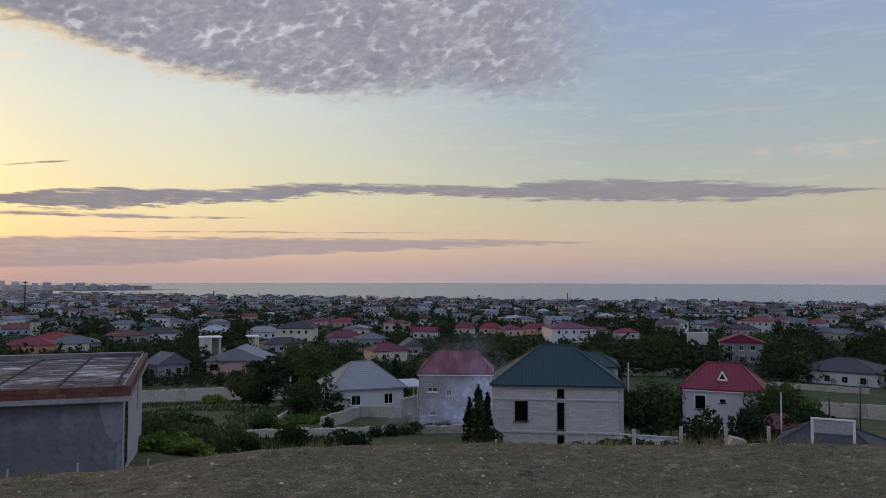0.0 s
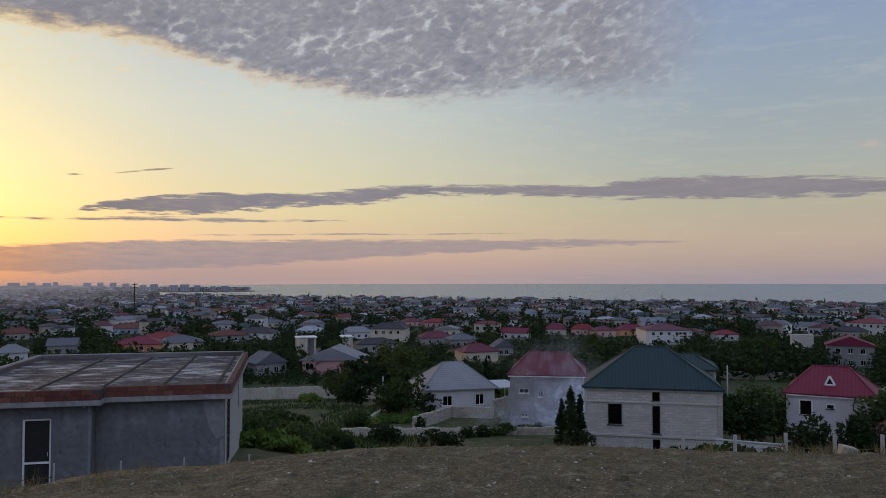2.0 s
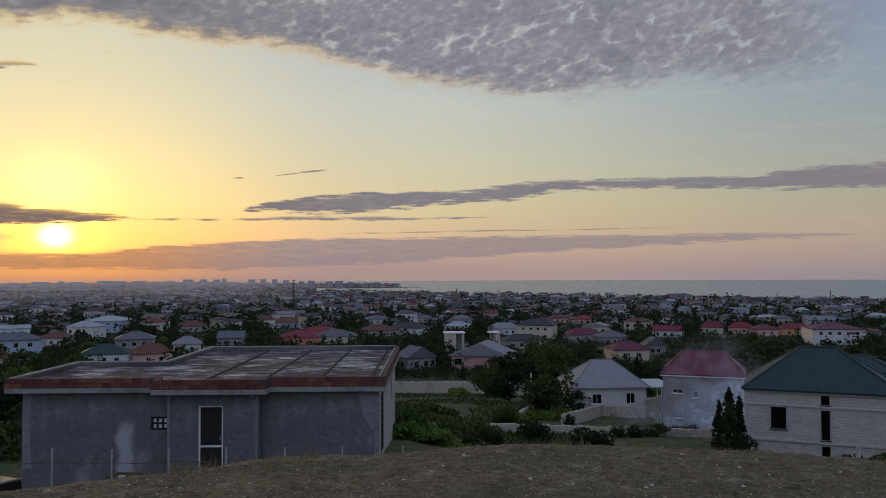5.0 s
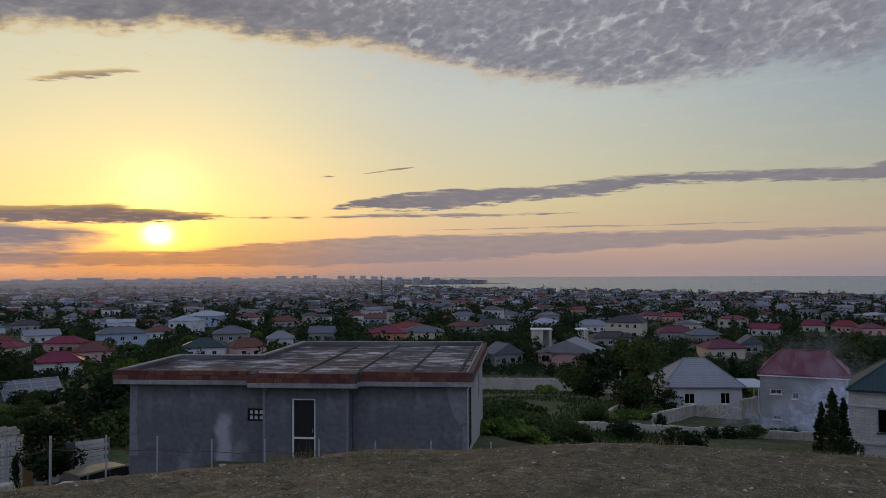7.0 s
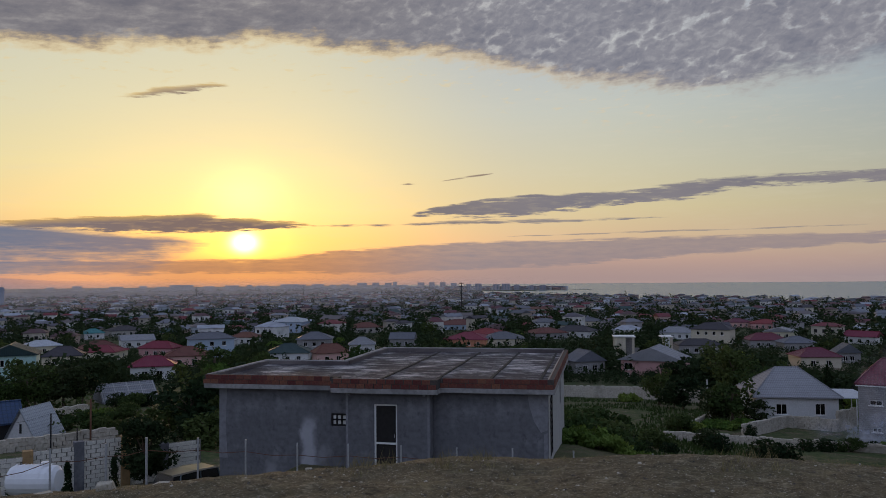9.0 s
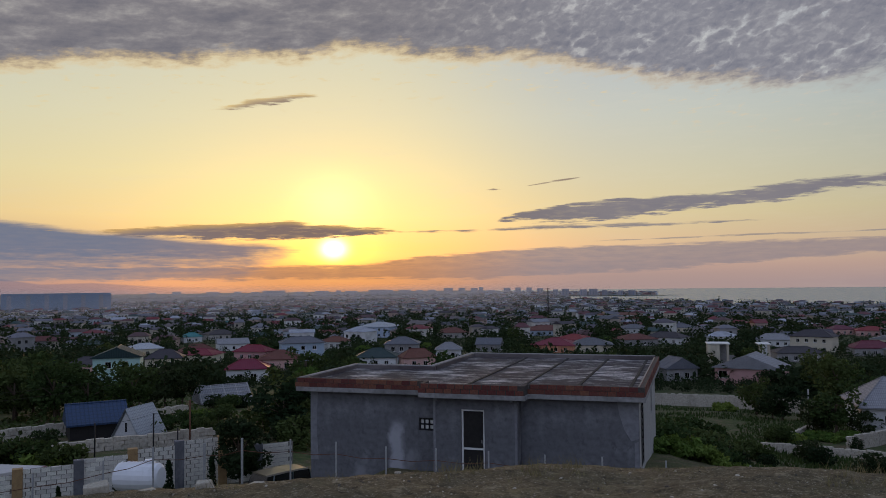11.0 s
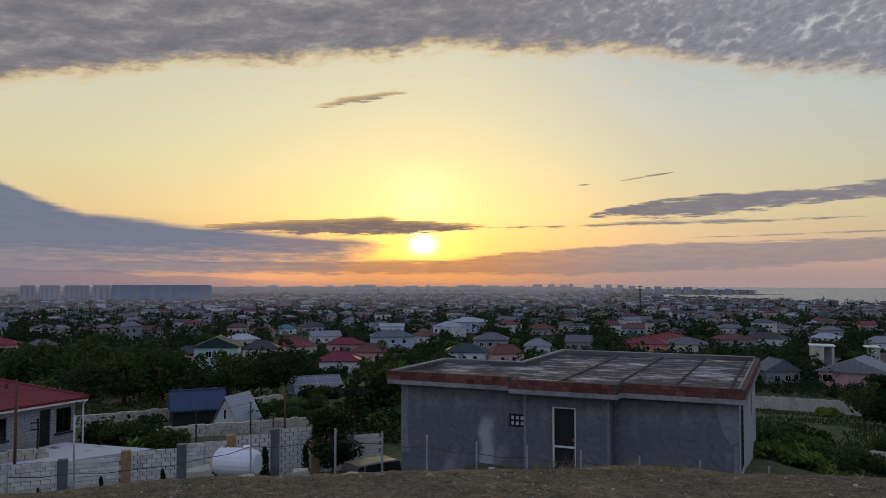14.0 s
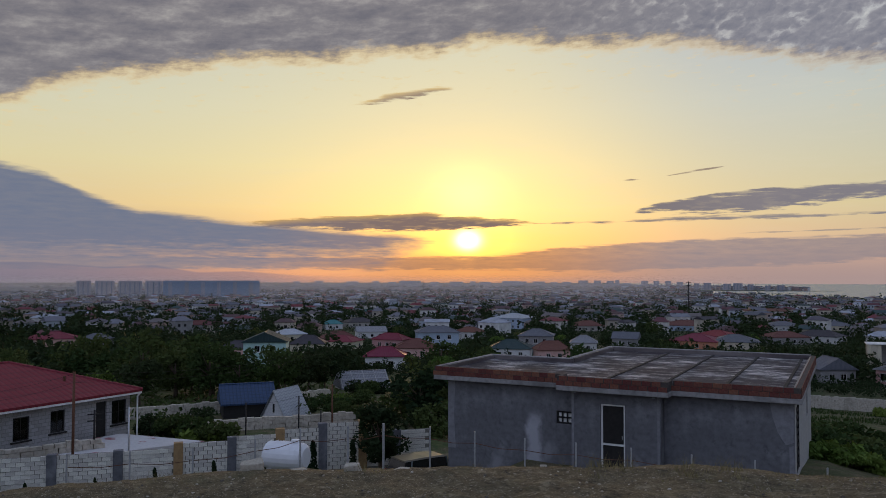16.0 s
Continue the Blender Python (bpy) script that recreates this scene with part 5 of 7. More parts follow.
def far_house(x, y, z, w, d, h, rise, turn):
    m = facing(x, y, z, turn)
    n = len(far_walls.v)
    far_walls.box(-w / 2, -d / 2, -1, w / 2, d / 2, h, m)
    hip = rng.random() < 0.7
    rm, _, _ = roof_mesh(-w / 2, -d / 2, w / 2, d / 2, h, rise, min(w, d) * 0.45 if hip else 0.0, 0.4, 0.1)
    n = len(far_roofs.v)
    ids = {}
    for q in rm.f:
        face = []
        for i in q:
            key = rm.v[i]
            if key not in ids:
                ids[key] = len(far_roofs.v)
                far_roofs.v.append(tuple(m @ Vector(key)))
            face.append(ids[key])
        far_roofs.f.append(tuple(face))
    for i in range(int(w / 3.2)):
        a = -w / 2 + 1.0 + i * 3.0
        for fl in range(1 + (h > 4.5)):
            far_windows.box(a, -d / 2 - 0.05, 1.0 + 2.8 * fl, a + 1.2, -d / 2 - 0.02, 2.3 + 2.8 * fl, m)


spots, cells = [], {}
tries = 0
while len(spots) < 4300 and tries < 60000:
    tries += 1
    az = rng.uniform(-33, 78)
    r = 330 * (3000 / 330) ** (rng.random() ** 0.8)
    if r > shore(az) - 12:
        continue
    x, y, z = spot(az, r)
    if r < 480 and not clear_of(x, y, 2.0):
        continue
    gap = 11 + r * 0.004
    if r < 900 and rng.random() < 0.66:
        continue
    cell = (int(x // 30), int(y // 30))
    if any(abs(x - a) < gap and abs(y - b) < gap for i in (-1, 0, 1) for j in (-1, 0, 1) for a, b in cells.get((cell[0] + i, cell[1] + j), ())):
        continue
    cells.setdefault(cell, []).append((x, y))
    spots.append((x, y))
    w = rng.uniform(6, 11.5) * (1 + max(0, r - 900) / 5000)
    two = rng.random() < 0.25
    far_house(x, y, z, w, w * rng.uniform(0.6, 0.95), 6.4 if two else 3.7, rng.uniform(1.0, 2.0), rng.uniform(-45, 45))
for i in range(420):
    az = rng.uniform(20.6, 33)
    r = rng.uniform(2312, 2330 + 480 * (az - 20.5) / 8)
    x, y, z = spot(az, r)
    if z > 0:
        far_house(x, y, z, rng.uniform(8, 20), rng.uniform(8, 12), rng.choice((4, 5, 7, 9)), rng.uniform(0.8, 2.0), rng.uniform(-30, 30))
for i in range(21000):
    az = rng.uniform(-33, 78)
    r = 130 * (2600 / 130) ** (rng.random() ** 1.1)
    if r > shore(az) - 8:
        continue
    x, y, z = spot(az, r)
    open_view = r > 450 or clear_of(x, y, 0.0)
    if not open_view and any(math.hypot(a - x, b - y) < q for a, b, q in taken):
        continue
    if (az < -25.3 and r < 160) or (8 < az < 22 and r < 150) or (az < -12 and r < 172):
        continue
    s = ((rng.uniform(1.7, 3.4) if r < 330 else rng.uniform(2.1, 4.5)) if open_view else rng.uniform(0.7, 1.3)) * (1 + max(0, r - 700) / 2500)
    thin = rng.random() < 0.06
    for q in range(3):
        leaf_cloud(woods, rng, (x + rng.uniform(-s, s) * (0.2 if thin else 1), y + rng.uniform(-s, s) * 0.5, z + s * (0.75 + 0.5 * q if thin else rng.uniform(0.5, 1.1))), (s * (0.3 if thin else 0.8), s * 0.6, s * 0.75), 24 if r < 480 else 15 if r < 800 else 10, s * (0.19 if r < 480 else 0.22))
tagged(part("far_town_walls", far_walls, palette_material("far_walls", [(0.62, 0.6, 0.57), (0.5, 0.45, 0.37), (0.3, 0.29, 0.29), (0.45, 0.33, 0.29), (0.42, 0.46, 0.52), (0.36, 0.32, 0.27), (0.68, 0.67, 0.66)])), "many small rendered houses of the far town", "town", kind="stuff")
tagged(part("far_town_roofs", far_roofs, palette_material("far_roofs", [(0.16, 0.025, 0.035), (0.10, 0.105, 0.125), (0.19, 0.20, 0.23), (0.09, 0.045, 0.05), (0.045, 0.04, 0.05), (0.34, 0.36, 0.41), (0.12, 0.125, 0.15), (0.03, 0.06, 0.06), (0.16, 0.16, 0.19), (0.07, 0.06, 0.075), (0.09, 0.08, 0.10), (0.11, 0.035, 0.045), (0.14, 0.12, 0.12)], 0.65)), "small hip and gable roofs of the far town", "roofs", kind="stuff")
tagged(part("far_town_windows", far_windows, MAT["dark"]), "dark windows of the far town houses", "windows", kind="stuff")
tagged(part("far_woods", woods, MAT["leaf_dark"]), "dark green trees between the far houses", "trees", kind="stuff")

# tall blocks along the skyline
block_wall = paint("far_block_wall", (0.33, 0.31, 0.33))
block_strip = paint("far_window_strip", (0.19, 0.22, 0.27))
block_blue = paint("far_slab_wall", (0.13, 0.20, 0.29))


def block(az, width, top, r, wall, floors=7, label="distant concrete apartment block"):
    """A slab block from its compass angle, angular width and the height of its top."""
    x, y, z = spot(az, r)
    w, h = math.radians(width) * r, 36 + r * math.tan(radians(top + 0.17)) - z
    root = thing("apartment_block", facing(x, y, z, 0), label, "building", "blocks on the skyline")
    part("wall", Mesh().box(-w / 2, 0, -1, w / 2, 16, h), wall, root)
    part("parapet", Mesh().box(-w / 2 + 0.3, 0.3, h, w / 2 - 0.3, 15.7, h + 0.9), wall, root)
    n = max(2, int(w / 7))
    n = min(n, 6)
    for i in range(n):
        a = -w / 2 + w * (i + 0.3) / n
        part("window_strip", Mesh().box(a, -0.25, 2, a + w * 0.25 / n, -0.02, h - 1.5), block_strip, root)
    return root


block(62.05, 6.5, -0.49, 1280, block_blue, label="very long blue-grey slab building")
block(65.9, 1.1, -0.49, 1300, block_wall, label="pale apartment block at the end of the slab")
block(67.4, 1.5, -0.50, 1350, block_wall)
block(69.0, 1.2, -0.49, 1350, block_wall)
block(70.3, 0.9, -0.49, 1400, block_wall)
for az, wd, tp in ((54.6, 0.6, -0.46), (52.2, 0.9, -0.52), (50.5, 0.5, -0.5), (48.0, 1.6, -0.46), (44.6, 1.0, -0.52), (42.5, 0.9, -0.55), (40.6, 1.3, -0.48), (38.6, 0.9, -0.5), (36.6, 0.6, -0.52),
                   (35.4, 0.7, -0.42), (34.4, 0.5, -0.42), (33.5, 0.5, -0.44), (31.1, 0.5, -0.44), (30.3, 0.4, -0.43), (29.5, 0.4, -0.44), (32.3, 0.6, -0.6), (25.6, 0.5, -0.62), (24.9, 0.6, -0.58), (24.1, 0.4, -0.66),
                   (26.9, 0.5, -0.56), (27.6, 0.35, -0.6), (28.7, 0.45, -0.5), (33.0, 0.3, -0.38), (37.5, 0.5, -0.55), (39.7, 0.5, -0.5), (43.4, 0.4, -0.5), (46.2, 0.7, -0.56), (49.3, 0.6, -0.55), (56.2, 0.5, -0.52), (23.0, 0.35, -0.72), (22.2, 0.5, -0.7)):
    block(az, wd, tp, 2300 if az < 28 else 2600, block_wall)


# ---- yard below the hill: block wall, tank, car, sheds ----
def polar(az, r, z=None):
    return Vector((-r * math.sin(radians(az)), r * math.cos(radians(az)), land(r, az) if z is None else z))


P0, P1 = polar(77, 42.3, 26.15), polar(47, 43.0, 26.15)
wall_dir = (P1 - P0).normalized()
wall_turn = math.degrees(math.atan2(wall_dir.y, wall_dir.x))


def wall_s(az):
    """How far along the wall a compass angle meets it."""
    d = polar(az, 1.0, 0.0)
    det = d.x * -wall_dir.y + wall_dir.x * d.y
    return (P0.x * d.y - P0.y * d.x) / -(wall_dir.x * d.y - wall_dir.y * d.x)


block_wall_ob = thing("block_wall", pose(*P0, 0, 0, wall_turn), "long boundary wall of pale limestone blocks with rough joints", "wall")
bays = [(77, 72.11, 7), (72.11, 68.14, 7), (68.14, 64.33, 7), (64.33, 60.79, 8), (60.79, 57.49, 9), (57.49, 54.51, 10), (54.51, 51.67, 11), (51.67, 49.22, 8), (49.22, 46.8, 8)]
block_mesh = Mesh().box(-0.190, 0.0, 0.0, 0.190, 0.19, 0.182).data("block", MAT["limestone"])
long_block = Mesh().box(-0.197, -0.012, 0.0, 0.197, 0.185, 0.186).data("block", MAT["limestone"])
joined, placed = Mesh(), 0
core = Mesh()
for a, b, rows in bays:
    s0, s1 = wall_s(a), wall_s(b)
    core.box(s0, 0.035, -0.6, s1, 0.16, rows * 0.2 - 0.01)
    for c in range(-1, rows):
        n = max(1, round((s1 - s0) / 0.40))
        for i in range(n):
            x = s0 + (i + 0.5 + (0.25 if c % 2 else -0.2)) * (s1 - s0) / n
            if not s0 + 0.1 < x < s1 - 0.1:
                continue
            jig = (random.uniform(-0.012, 0.012), random.uniform(-0.018, 0.018))
            if placed < 300:
                part("block", random.choice((block_mesh, long_block)), None, block_wall_ob, m=pose(x, jig[1], c * 0.2 + jig[0] * 0.4, random.uniform(-1, 1), random.uniform(-1.2, 1.2), random.uniform(-1, 1)))
                placed += 1
            else:
                joined.box(x - 0.187 + jig[0], jig[1], c * 0.2, x + 0.187 + jig[0], 0.19 + jig[1], c * 0.2 + 0.178)
part("mortar_core", core, MAT["mortar"], block_wall_ob)
tagged(part("block_courses", joined, MAT["limestone"], block_wall_ob, "pale limestone blocks"), kind="stuff")
tan = material("tan_plywood_facing", (0.33, 0.21, 0.10), 0.85, grain=6, vary=0.25, bump=0.3)
for az, rows, mt in ((72.11, 7, "concrete"), (68.14, 7, "concrete"), (64.33, 8, "tan"), (60.79, 8.6, "concrete"), (57.49, 10, "tan"), (54.51, 10.8, "concrete"), (51.67, 11, "tan"), (49.22, 8, "concrete")):
    s = wall_s(az)
    part("pilaster", Mesh().box(s - 0.22, -0.1, -0.6, s + 0.22, 0.3, rows * 0.2 + 0.06), tan if mt == "tan" else MAT["plaster"], block_wall_ob, "tan timber-faced pilaster" if mt == "tan" else "grey cement pilaster", bevel=0.015)

STONES = material("rubble_stone", (0.46, 0.41, 0.34), 0.95, grain=5, vary=0.35, bump=1.0, stain=(0.28, 0.25, 0.2))


def rubble_wall(pts, high, label, thick=0.35, mat=None, sink=0.6):
    """A rough wall of stacked courses that follows a line of plan points, its top uneven."""
    m = Mesh()
    rng = random.Random(len(label) + int(high * 10))
    for (x0, y0, z0), (x1, y1, z1) in zip(pts, pts[1:]):
        length = math.hypot(x1 - x0, y1 - y0)
        n = max(1, int(length / 0.55))
        nx, ny = -(y1 - y0) / length, (x1 - x0) / length
        turn = math.degrees(math.atan2(y1 - y0, x1 - x0))
        rows = max(1, int(high / 0.28))
        for i in range(n):
            for c in range(-1, rows):
                k = (i + 0.5 + (0.3 if c % 2 else 0)) / n
                w, t = length / n * rng.uniform(0.44, 0.5), thick / 2 * rng.uniform(0.85, 1.1)
                x, y, z = x0 + (x1 - x0) * k, y0 + (y1 - y0) * k, z0 + (z1 - z0) * k + c * 0.28
                m.box(-w, -t, 0.0, w, t, 0.27 * rng.uniform(0.9, 1.06) if c < rows - 1 else 0.27 * rng.uniform(0.6, 1.1), pose(x, y, z, 0, rng.uniform(-2, 2), turn + rng.uniform(-3, 3)))
    ob = thing("stone_wall", pose(0, 0, 0), label, "wall")
    tagged(part("stones", m, mat or STONES, ob), kind="stuff")
    return ob


def pl(az, r, dz=0.0):
    x, y, z = spot(az, r)
    return (x, y, z + dz)


rubble_wall([polar(62.5, 57, 25.2), polar(57.1, 58, 25.2), polar(52.3, 59, 25.2)], 0.9, "long low wall of pale rubble stone behind the garden")
rubble_wall([polar(67.5, 70, 24.3), polar(61, 72, 24.3), polar(54, 84, 23.4)], 1.0, "pale stone garden wall beneath dark trees")
rubble_wall([polar(77, 45, 26.6), polar(69.2, 46.5, 26.5)], 0.85, "low tan rubble wall beside the yard")
rubble_wall([pl(21.5, 128), pl(16, 130), pl(11.5, 126)], 2.2, "tall limestone wall along the far side of the field")
rubble_wall([pl(14.0, 76), pl(9, 80), pl(4.8, 80), pl(-2.2, 82)], 0.9, "low broken limestone wall below the bungalow")
rubble_wall([pl(8.8, 86), pl(6.0, 96), pl(3.0, 95)], 1.6, "pale limestone yard wall of the bungalow", mat=STONES)
rubble_wall([pl(3.0, 95), pl(1.9, 101)], 2.4, "grey yard wall beside the bungalow porch")
rubble_wall([pl(12.4, 88), pl(10.5, 104)], 1.1, "stone path wall climbing to the bungalow")
rubble_wall([pl(-23.0, 118), pl(-30.5, 120)], 2.0, "grey stone retaining wall under the white house")
rubble_wall([pl(-12.5, 173), pl(-16, 176), pl(-19.5, 176)], 1.7, "pale limestone garden wall beyond the stone house")
rubble_wall([pl(-22.0, 161), pl(-28.5, 158)], 1.4, "low pale stone wall along a garden lane")
white_wall = thing("boundary_wall", pose(*polar(-12.5, 62, 19.6), 0, 0, -18), "white rendered boundary wall beside the stone house", "wall")
part("wall", Mesh().box(0, 0, 0, 14.5, 0.25, 4.3), WALL["white"], white_wall, bevel=0.02)
part("coping", Mesh().box(-0.05, -0.06, 4.302, 14.55, 0.31, 4.39), MAT["concrete"], white_wall)

terrace = thing("terrace", pose(0, 0, 0), "white concrete terrace with red stains before the red-roofed house", "terrace")


def stain_extra(g, co, c):
    n = g.noise(co, 0.55, 3.0, 0.6)
    return g.mix(g.step(n, 0.60, 0.66, 0.0, 0.8), c, (0.25, 0.03, 0.04, 1))


TERR = material("white_screed", (0.50, 0.485, 0.48), 0.8, grain=6, vary=0.12, bump=0.2, extra=stain_extra)
part("slab", Mesh().prism([polar(a, r).xy[:] for a, r in ((73.4, 47.6), (70.6, 44.6), (62.6, 46.4), (68.0, 50.2))], 25.8, 26.78), TERR, terrace, bevel=0.02)

# water tank on its cradle
tank = thing("water_tank", pose(*polar(57.1, 36.0), 0, 0, 28), "white ribbed plastic water tank lying on a cradle", "tank")
tz = 28.03 - land(36.0, 57.1)
body = Mesh()
prof = [(-1.02, 0.0), (-1.0, 0.42), (-0.88, 0.58), (-0.5, 0.62), (0.0, 0.63), (0.5, 0.62), (0.88, 0.58), (1.0, 0.42), (1.02, 0.0)]
N = 20
for (x0, r0), (x1, r1) in zip(prof, prof[1:]):
    for i in range(N):
        a, b = 2 * math.pi * i / N, 2 * math.pi * (i + 1) / N
        body.face((x0, r0 * math.cos(a), tz + r0 * math.sin(a)), (x1, r1 * math.cos(a), tz + r1 * math.sin(a)), (x1, r1 * math.cos(b), tz + r1 * math.sin(b)), (x0, r0 * math.cos(b), tz + r0 * math.sin(b)))
PLASTIC = material("white_plastic", (0.74, 0.74, 0.76), 0.45, grain=4, vary=0.05, bump=0.05, spec=0.5)
part("body", body, PLASTIC, tank, smooth=True)
for i in range(6):
    x = -0.7 + 0.28 * i
    rib = Mesh()
    for j in range(9):
        a, b = 0.5 + 2.2 * j / 9, 0.5 + 2.2 * (j + 1) / 9
        rib.face(*[(x + q, 0.655 * math.cos(t), tz + 0.655 * math.sin(t)) for q, t in ((-0.03, a), (0.03, a), (0.03, b), (-0.03, b))])
    part("rib", rib, PLASTIC, tank, smooth=True)
part("lid", Mesh().tube((0.45, 0, tz + 0.60), (0.45, 0, tz + 0.74), 0.2, 0.18, 14), PLASTIC, tank)
for x in (-0.6, 0.6):
    part("cradle", Mesh().box(x - 0.12, -0.5, -0.3, x + 0.12, 0.5, tz - 0.5), MAT["concrete"], tank)


def lerp_sections(sections, mat_name, mesh):
    """Joins equal rings of points into a closed skin."""
    n = len(sections[0])
    base = len(mesh.v)
    for s in sections:
        mesh.v += [tuple(p) for p in s]
    for i in range(len(sections) - 1):
        for j in range(n):
            k = (j + 1) % n
            mesh.f.append((base + i * n + j, base + i * n + k, base + (i + 1) * n + k, base + (i + 1) * n + j))
    mesh.f += [tuple(base + j for j in reversed(range(n))), tuple(base + (len(sections) - 1) * n + j for j in range(n))]


def make_car(m, label):
    """An off-road estate car: body, cabin glass, roof, wheels, lights, spare wheel at the back."""
    root = thing("car", m, label, "car")
    paint_m = material("dark_car_paint", (0.05, 0.07, 0.075), 0.3, 0.3, 30, 0.08, 0.02, spec=0.5, coat=0.6)
    b = Mesh()
    secs = []
    for x, w, z0, z1 in ((-2.05, 0.72, 0.5, 0.88), (-1.98, 0.82, 0.38, 0.98), (-1.0, 0.86, 0.34, 1.0), (0.6, 0.86, 0.34, 0.98), (1.6, 0.82, 0.36, 0.92), (1.98, 0.74, 0.42, 0.82), (2.05, 0.66, 0.5, 0.74)):
        secs.append([(x, -w, z0), (x, w, z0), (x, w + 0.02, (z0 + z1) / 2), (x, w * 0.97, z1), (x, -w * 0.97, z1), (x, -w - 0.02, (z0 + z1) / 2)])
    lerp_sections(secs, "", b)
    part("body", b, paint_m, root, bevel=0.03)
    c = Mesh()
    secs = [[(x, -w0, z0), (x, w0, z0), (x + dx, w1, z1), (x + dx, -w1, z1)] for x, dx, w0, w1, z0, z1 in ((-1.98, 0.22, 0.78, 0.66, 0.985, 1.5), (0.0, 0.0, 0.80, 0.68, 0.99, 1.53), (1.05, -0.55, 0.78, 0.66, 0.97, 1.5))]
    lerp_sections(secs, "", c)
    part("cabin_glass", c, material("car_glass", (0.012, 0.014, 0.016), 0.12, 0, 20, 0.1, 0.0, spec=0.6), root)
    r = Mesh()
    lerp_sections([[(x, -w, z), (x, w, z), (x, w * 0.9, z + 0.07), (x, -w * 0.9, z + 0.07)] for x, w, z in ((-1.8, 0.66, 1.49), (-0.6, 0.69, 1.53), (0.5, 0.66, 1.49))], "", r)
    # warm paler tone paints the low sun's highlight onto the dark car's roof
    part("roof", r, material("sun_toned_car_roof", (0.13, 0.11, 0.075), 0.35, 0.3, 20, 0.05, 0.02, spec=0.5), root, "car roof coloured warm and pale to imitate low sun", bevel=0.02)
    for x in (-1.55, -0.45, 0.6):
        for s in (-1, 1):
            part("pillar", Mesh().tube((x, s * 0.80, 0.97), (x * 0.9, s * 0.675, 1.52), 0.045, 0.04, 6), paint_m, root)
    for x in (-1.3, 1.35):
        for s in (-1, 1):
            wh = part("wheel", Mesh().tube((x, s * 0.66, 0.34), (x, s * 0.88, 0.34), 0.34, 0.34, 20), material("tyre", (0.02, 0.02, 0.02), 0.9), root, bevel=0.03)
            part("rim", Mesh().tube((x, s * 0.87, 0.34), (x, s * 0.895, 0.34), 0.2, 0.19, 16), MAT["metal"], wh)
    part("spare_wheel", Mesh().tube((-2.03, 0.1, 0.9), (-2.22, 0.1, 0.9), 0.3, 0.3, 18), MAT["dark"], root, bevel=0.03)
    lamp = material("tail_lamp_lens", (0.35, 0.02, 0.015), 0.25, 0, 20, 0.1, 0.0, spec=0.5)
    for s in (-1, 1):
        part("tail_light", Mesh().box(-2.07, s * 0.70 - 0.07, 0.72, -2.0, s * 0.70 + 0.07, 0.98), lamp, root)
    part("bumper", Mesh().box(-2.14, -0.8, 0.42, -2.03, 0.8, 0.58), MAT["dark"], root, bevel=0.03)
    return root


make_car(pose(*polar(46.9, 38.8), 0, 0, 80), "dark green off-road car with spare wheel parked by the house")

paving = thing("paving_slab", pose(0, 0, 0), "pale broken concrete paving beside the parked car", "paving")
part("slab", Mesh().prism([polar(a, r).xy[:] for a, r in ((54.2, 36.4), (49.6, 35.4), (48.6, 36.6), (53.6, 37.6))], 25.7, 26.32), MAT["concrete"], paving, bevel=0.03)
# A-frame hut and blue-roofed shed, glasshouse-like barn
hut = thing("hut", facing(*polar(57.87, 66.0, 24.4), -34), "small white A-frame hut with a pale sheet roof", "hut")
hm = Mesh()
hm.face((-1.15, 0, 0), (1.15, 0, 0), (0, 0, 2.05))
part("gable", hm, WALL["white"], hut)
hr = Mesh()
for s in (-1, 1):
    hr.face((s * 1.35, -0.15, -0.1), (0, -0.15, 2.3), (0, 3.6, 2.3), (s * 1.35, 3.6, -0.1))
    hr.face((s * 1.27, -0.15, -0.1), (0, -0.15, 2.2), (0, 3.6, 2.2), (s * 1.27, 3.6, -0.1))
part("roof", hr, ROOF["pale"], hut, "pale corrugated roof sheet")
part("slit_window", Mesh().box(-0.08, -0.04, 0.5, 0.08, -0.01, 1.2), MAT["dark"], hut)
part("back_gable", Mesh().prism([(-1.1, 3.3), (1.1, 3.3), (1.1, 3.4), (-1.1, 3.4)], 0, 0.6), WALL["white"], hut)
hip_house("shed", facing(*polar(59.75, 68.5, 24.4), 6), 4.0, 3.6, 1.1, 1.35, 0.0, MAT["dark"], ROOF["blue"], "dark shed with a blue sheet-metal gable roof", category="shed", over=0.25)
barn = hip_house("barn", facing(*polar(51.6, 99.0, 21.35), 14), 5.8, 4.6, 1.0, 1.75, 0.0, WALL["white"], ROOF["grey"], "low barn with a pale panelled gable roof", category="barn", over=0.2)
for i in range(5):
    part("roof_batten", Mesh().box(-3.0 + 1.47 * i, 0, 0.02, -2.9 + 1.47 * i, 3.0, 0.06), MAT["concrete"], barn, m=pose(0, -2.5, 1.16, 36.3))
for i in range(3):
    part("roof_batten", Mesh().box(-3.0, 0.5 + 0.9 * i, 0.065, 3.0, 0.58 + 0.9 * i, 0.1), MAT["concrete"], barn, m=pose(0, -2.5, 1.16, 36.3))


# ---- poles and fence ----
def pole(az, r, top_el, mat, radius=0.06, name="utility_pole", label="rusty steel utility pole", arms=0):
    p = polar(az, r)
    h = 36 + r * math.tan(radians(top_el)) - p.z
    root = thing(name, facing(*p, 0), label, "pole")
    part("shaft", Mesh().tube((0, 0, -0.5), (0, 0, h), radius, radius * 0.85, 8), mat, root, smooth=True)
    for i in range(arms):
        part("cross_arm", Mesh().box(-0.35, -0.03, h - 0.25 - 0.35 * i, 0.35, 0.03, h - 0.19 - 0.35 * i), mat, root)
    return p + Vector((0, 0, h))


